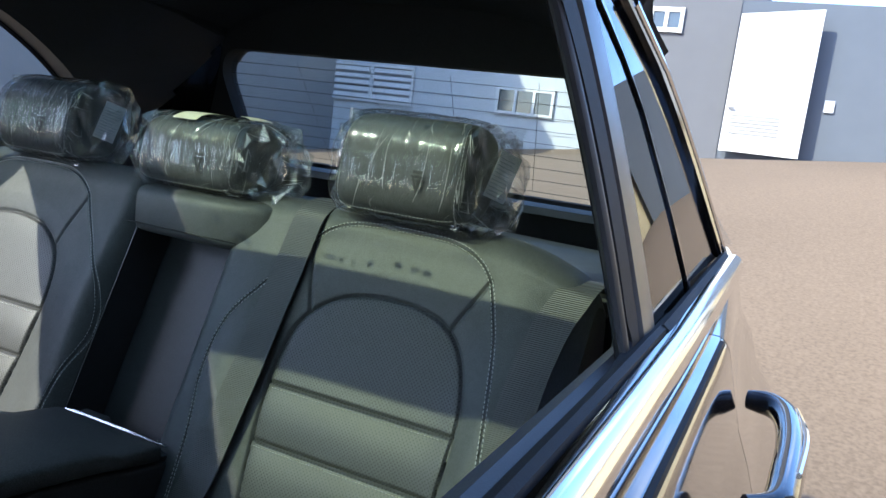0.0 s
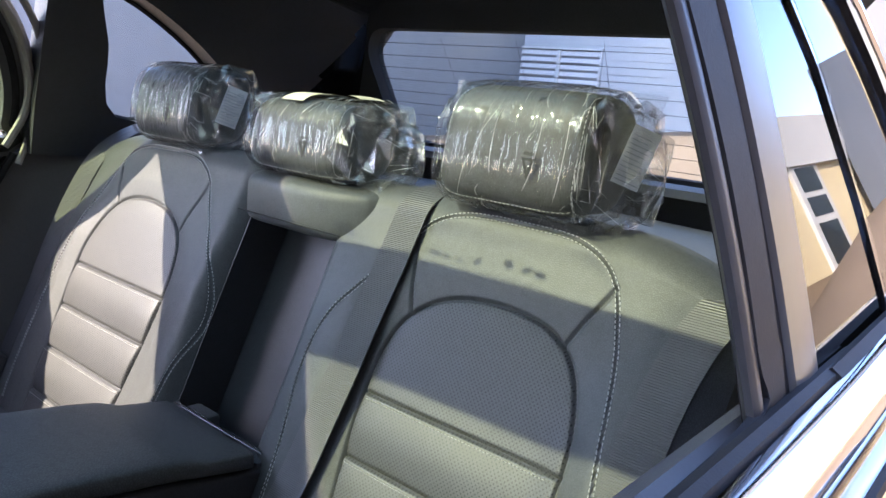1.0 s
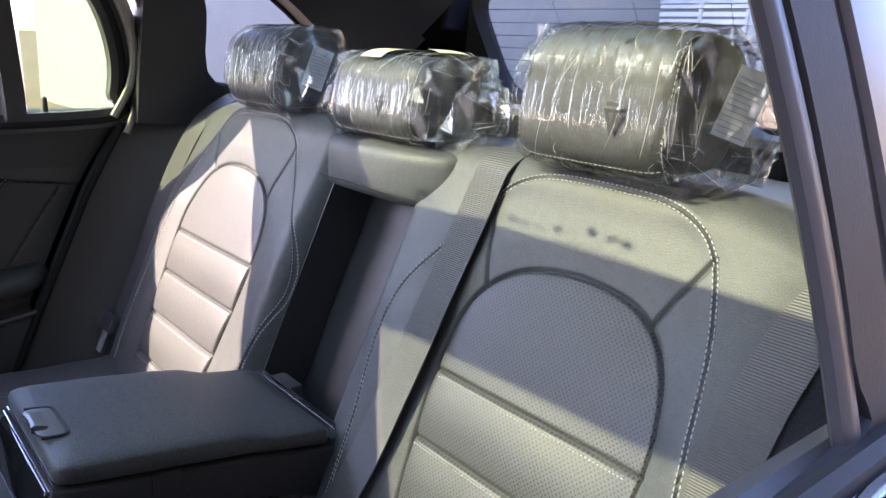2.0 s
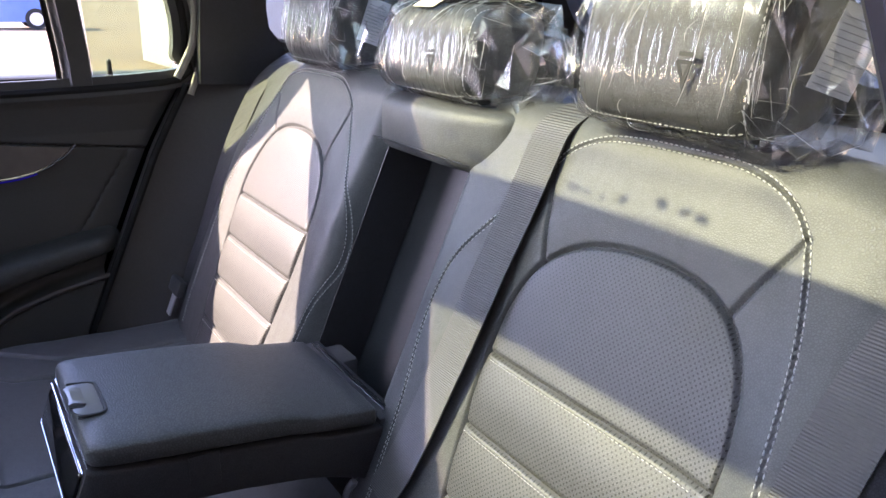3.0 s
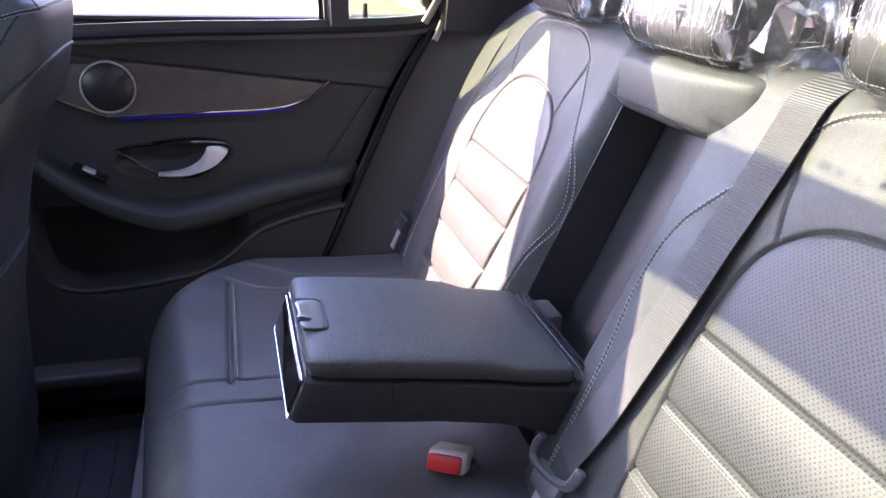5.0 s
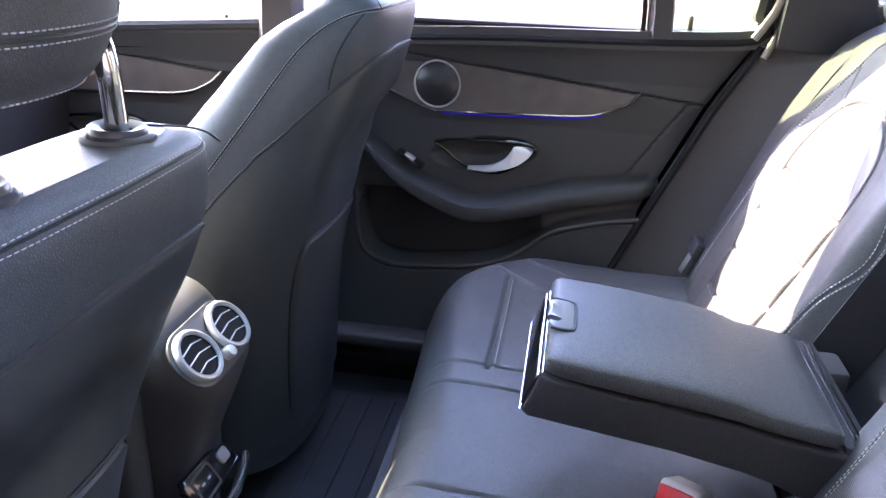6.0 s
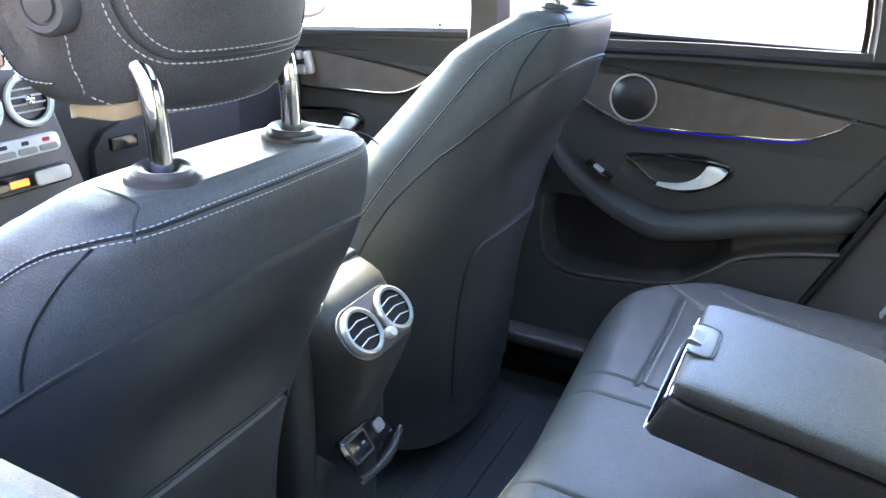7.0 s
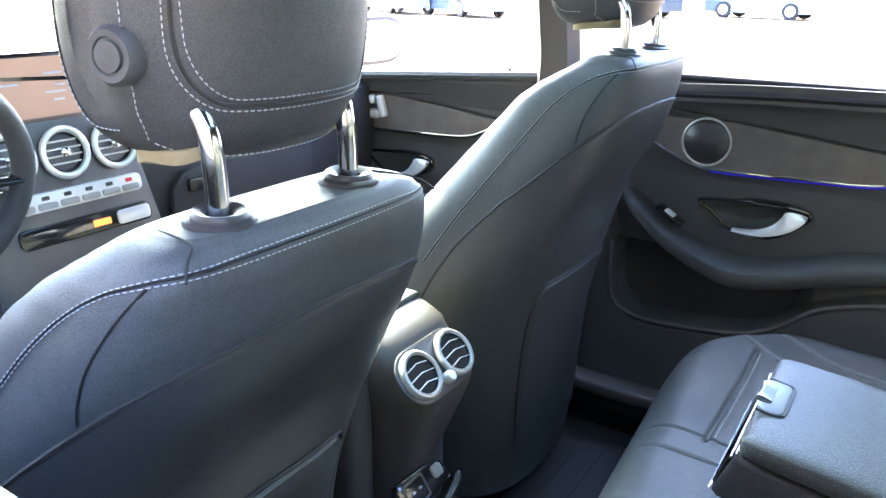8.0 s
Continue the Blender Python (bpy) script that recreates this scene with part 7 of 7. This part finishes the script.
part("plinth", plate([(0, -0.2), (wb.length, -0.2), (wb.length, 0.55), (0, 0.10)], 0.04, wb.at, 0), M_GREYWALL, white, smooth=False)
part("roof", slab(Wall((-21.3, 13.8), (-2.2, 13.8), 7.0), 0.25, 5.6), M_ROOFING, white, smooth=False)

# grey building beside it, with a white steel door standing open
wg = Wall((-2.3, 12.0), (-0.50, 12.0), 1.0)
grey = thing("grey_building", (-1.2, 12, 1.0), "grey rendered building, darkened for shade, with an open white door", "building")
part("wall", slab(wg, 7.5, 6.0), M_GREYWALL, grey, smooth=False)
pane_window(wg, 0.20, 0.93, 2.42, 2.74, 3, grey)
wl2 = Wall((-0.50, 12.02), (2.90, 12.23), 1.0)
blue = thing("blue_grey_building", (1.2, 12.1, 1.0), "blue grey rendered building wing", "building")
part("wall", slab(wl2, 2.95, 6.0), M_BLUEWALL, blue, smooth=False)
wd = Wall((-0.46, 11.86), (0.72, 11.80), 1.55)
leaf = thing("steel_door", (0.1, 11.83, 1.55), "white sunlit steel door with a louvre standing open", "door")
part("leaf", plate([(0.0, 0.05), (1.16, 0.05), (1.16, 2.25), (0.0, 2.15)], 0.05, wd.at, 0.006), M_WHITEMETAL, leaf, smooth=False)
for k in range(6):
    part("slat", plate([(0.10, 0.33 + k * 0.055), (0.82, 0.33 + k * 0.055), (0.82, 0.36 + k * 0.055), (0.10, 0.36 + k * 0.055)], 0.012, lambda u, v, w: wd.at(u, v, 0.05 + w), 0.003), M_PALE, leaf, smooth=False)
part("door_handle", tube([wd.at(0.06, 0.72, 0.05), wd.at(0.06, 0.72, 0.10), wd.at(0.14, 0.72, 0.10)], 0.018, 8), M_ROOFING, leaf)
part("notice", plate([(1.42, 0.80), (1.56, 0.80), (1.56, 0.98), (1.42, 0.98)], 0.01, Wall((-0.50, 11.99), (14.0, 12.87), 1.55).at, 0), M_PAPER, blue, "small white notice", smooth=False)

# pale wall on the passenger side
wr = Wall((-15.2, 24.0), (-15.2, 3.0), -0.2)
pale = thing("pale_building", (-15.2, 13, 0), "pale grey rendered building along the yard", "building")
part("wall", slab(wr, 9.0, 6.0), M_PALEWALL, pale, smooth=False)
part("plinth", plate([(0, 0.0), (wr.length, 0.0), (wr.length, 0.55), (0, 0.55)], 0.03, wr.at, 0.004), M_GREYWALL, pale, smooth=False)


def parked_car(x, y, turn, paint, label):
    """A plain estate car, seen from far off."""
    ob = thing("parked_car", (0, 0, 0), label, "car", "parked cars")
    side = [(-2.2, 0.22), (-2.25, 0.75), (-2.1, 0.92), (-1.1, 1.0), (-0.45, 1.42), (1.2, 1.48), (1.95, 1.05), (2.2, 0.95), (2.22, 0.25)]
    part("body", loft([[(u, wy * (1.0 if h < 1.02 else 0.80), h) for u, h in side] for wy in (-0.90, -0.86, 0.86, 0.90)]), paint, ob)
    for wy in (-1, 1):
        part("side_window", plate([(-0.85, 1.03), (-0.40, 1.36), (1.10, 1.41), (1.55, 1.06)], 0.01, lambda u, v, w: (u, wy * (0.885 - (v - 1.03) * 0.45 + w), v), 0), M_DARKGLASS, ob)
        for u in (-1.4, 1.35):
            t = part("wheel", turned([(0.18, -0.09), (0.33, -0.09), (0.335, 0.09), (0.18, 0.09)], (u, wy * 0.82, 0.335), (0, 1, 0), 20), M_RUBBER, ob, "black tyre")
            part("rim", turned([(0.03, 0.0), (0.20, 0.01), (0.21, -0.02)], (u, wy * 0.915, 0.335), (0, wy, 0), 16), M_SATIN, t)
    for wy in (-0.6, 0.6):
        part("tail_lamp", block((2.18, wy - 0.16, 0.82), (2.235, wy + 0.16, 0.93), 0.01), M_RED, ob)
    ob.matrix_basis = pose(x, y, 0, 0, 0, turn)
    return ob


M_PAINT_BLUE = material("blue_car_paint", (0.04, 0.10, 0.30), 0.2, spread=0.1, coat=0.8)
M_PAINT_WHITE = material("white_car_paint", (0.20, 0.20, 0.21), 0.35, spread=0.05, coat=0.8)
M_PAINT_GREY = material("dark_grey_car_paint", (0.045, 0.046, 0.048), 0.25, spread=0.1, coat=0.8)
M_PAINT_STEEL = material("steel_blue_car_paint", (0.05, 0.065, 0.09), 0.25, spread=0.1, coat=0.8)
parked_car(-28.5, 1.2, 90, M_PAINT_BLUE, "blue parked car on the far side of the yard")
parked_car(-26.5, -20.5, 60, M_PAINT_WHITE, "white parked car far across the yard")
parked_car(-26.0, -16.8, 60, M_PAINT_STEEL, "steel blue parked car far across the yard")
parked_car(-31.0, -12.0, 75, M_PAINT_GREY, "dark grey parked car far across the yard")
parked_car(-34.0, -7.0, 80, M_PAINT_STEEL, "steel blue parked car far across the yard")

# plain grey building, unseen, added on the driver's side to block sky light
wc = Wall((5.4, 5.2), (4.7, -16.0), -0.1)
side = thing("side_light_blocker", (5.0, -5, 0), "unseen dark grey building added to block sky light on the driver's side", "building")
part("wall", slab(wc, 6.6, 6.0), M_SIDEWALL, side, smooth=False)
for at_s in (3.0, 8.0, 13.0, 18.0):
    pane_window(wc, at_s, at_s + 2.0, 1.2, 2.6, 3, side)
part("roof", slab(Wall((5.2, 5.4), (4.5, -16.3), 6.5), 0.25, 6.4), M_ROOFING, side, smooth=False)

# a lower cream wing that runs towards the yard, mirrored in the side panes
ww = Wall((2.95, 12.75), (4.05, 5.6), 0.9)
wing = thing("cream_wing", (3.5, 9.2, 0.9), "low cream rendered wing with a white glazed door", "building")
part("wall", slab(ww, 2.15, 3.0), M_CREAM, wing, smooth=False)
wing_door = part("door", plate([(1.55, -0.05), (2.45, -0.05), (2.45, 1.62), (1.55, 1.62)], 0.05, ww.at, 0.01), M_WHITEMETAL, wing, "white glazed door", smooth=False)
for h0, h1 in ((0.10, 0.70), (0.80, 1.08), (1.16, 1.52)):
    part("pane", plate([(1.68, h0), (2.32, h0), (2.32, h1), (1.68, h1)], 0.055, ww.at, 0), M_DARKGLASS, wing_door, smooth=False)
part("roof", slab(Wall((2.85, 12.9), (3.95, 5.45), 3.05), 0.16, 3.3), M_WHITEMETAL, wing, smooth=False)
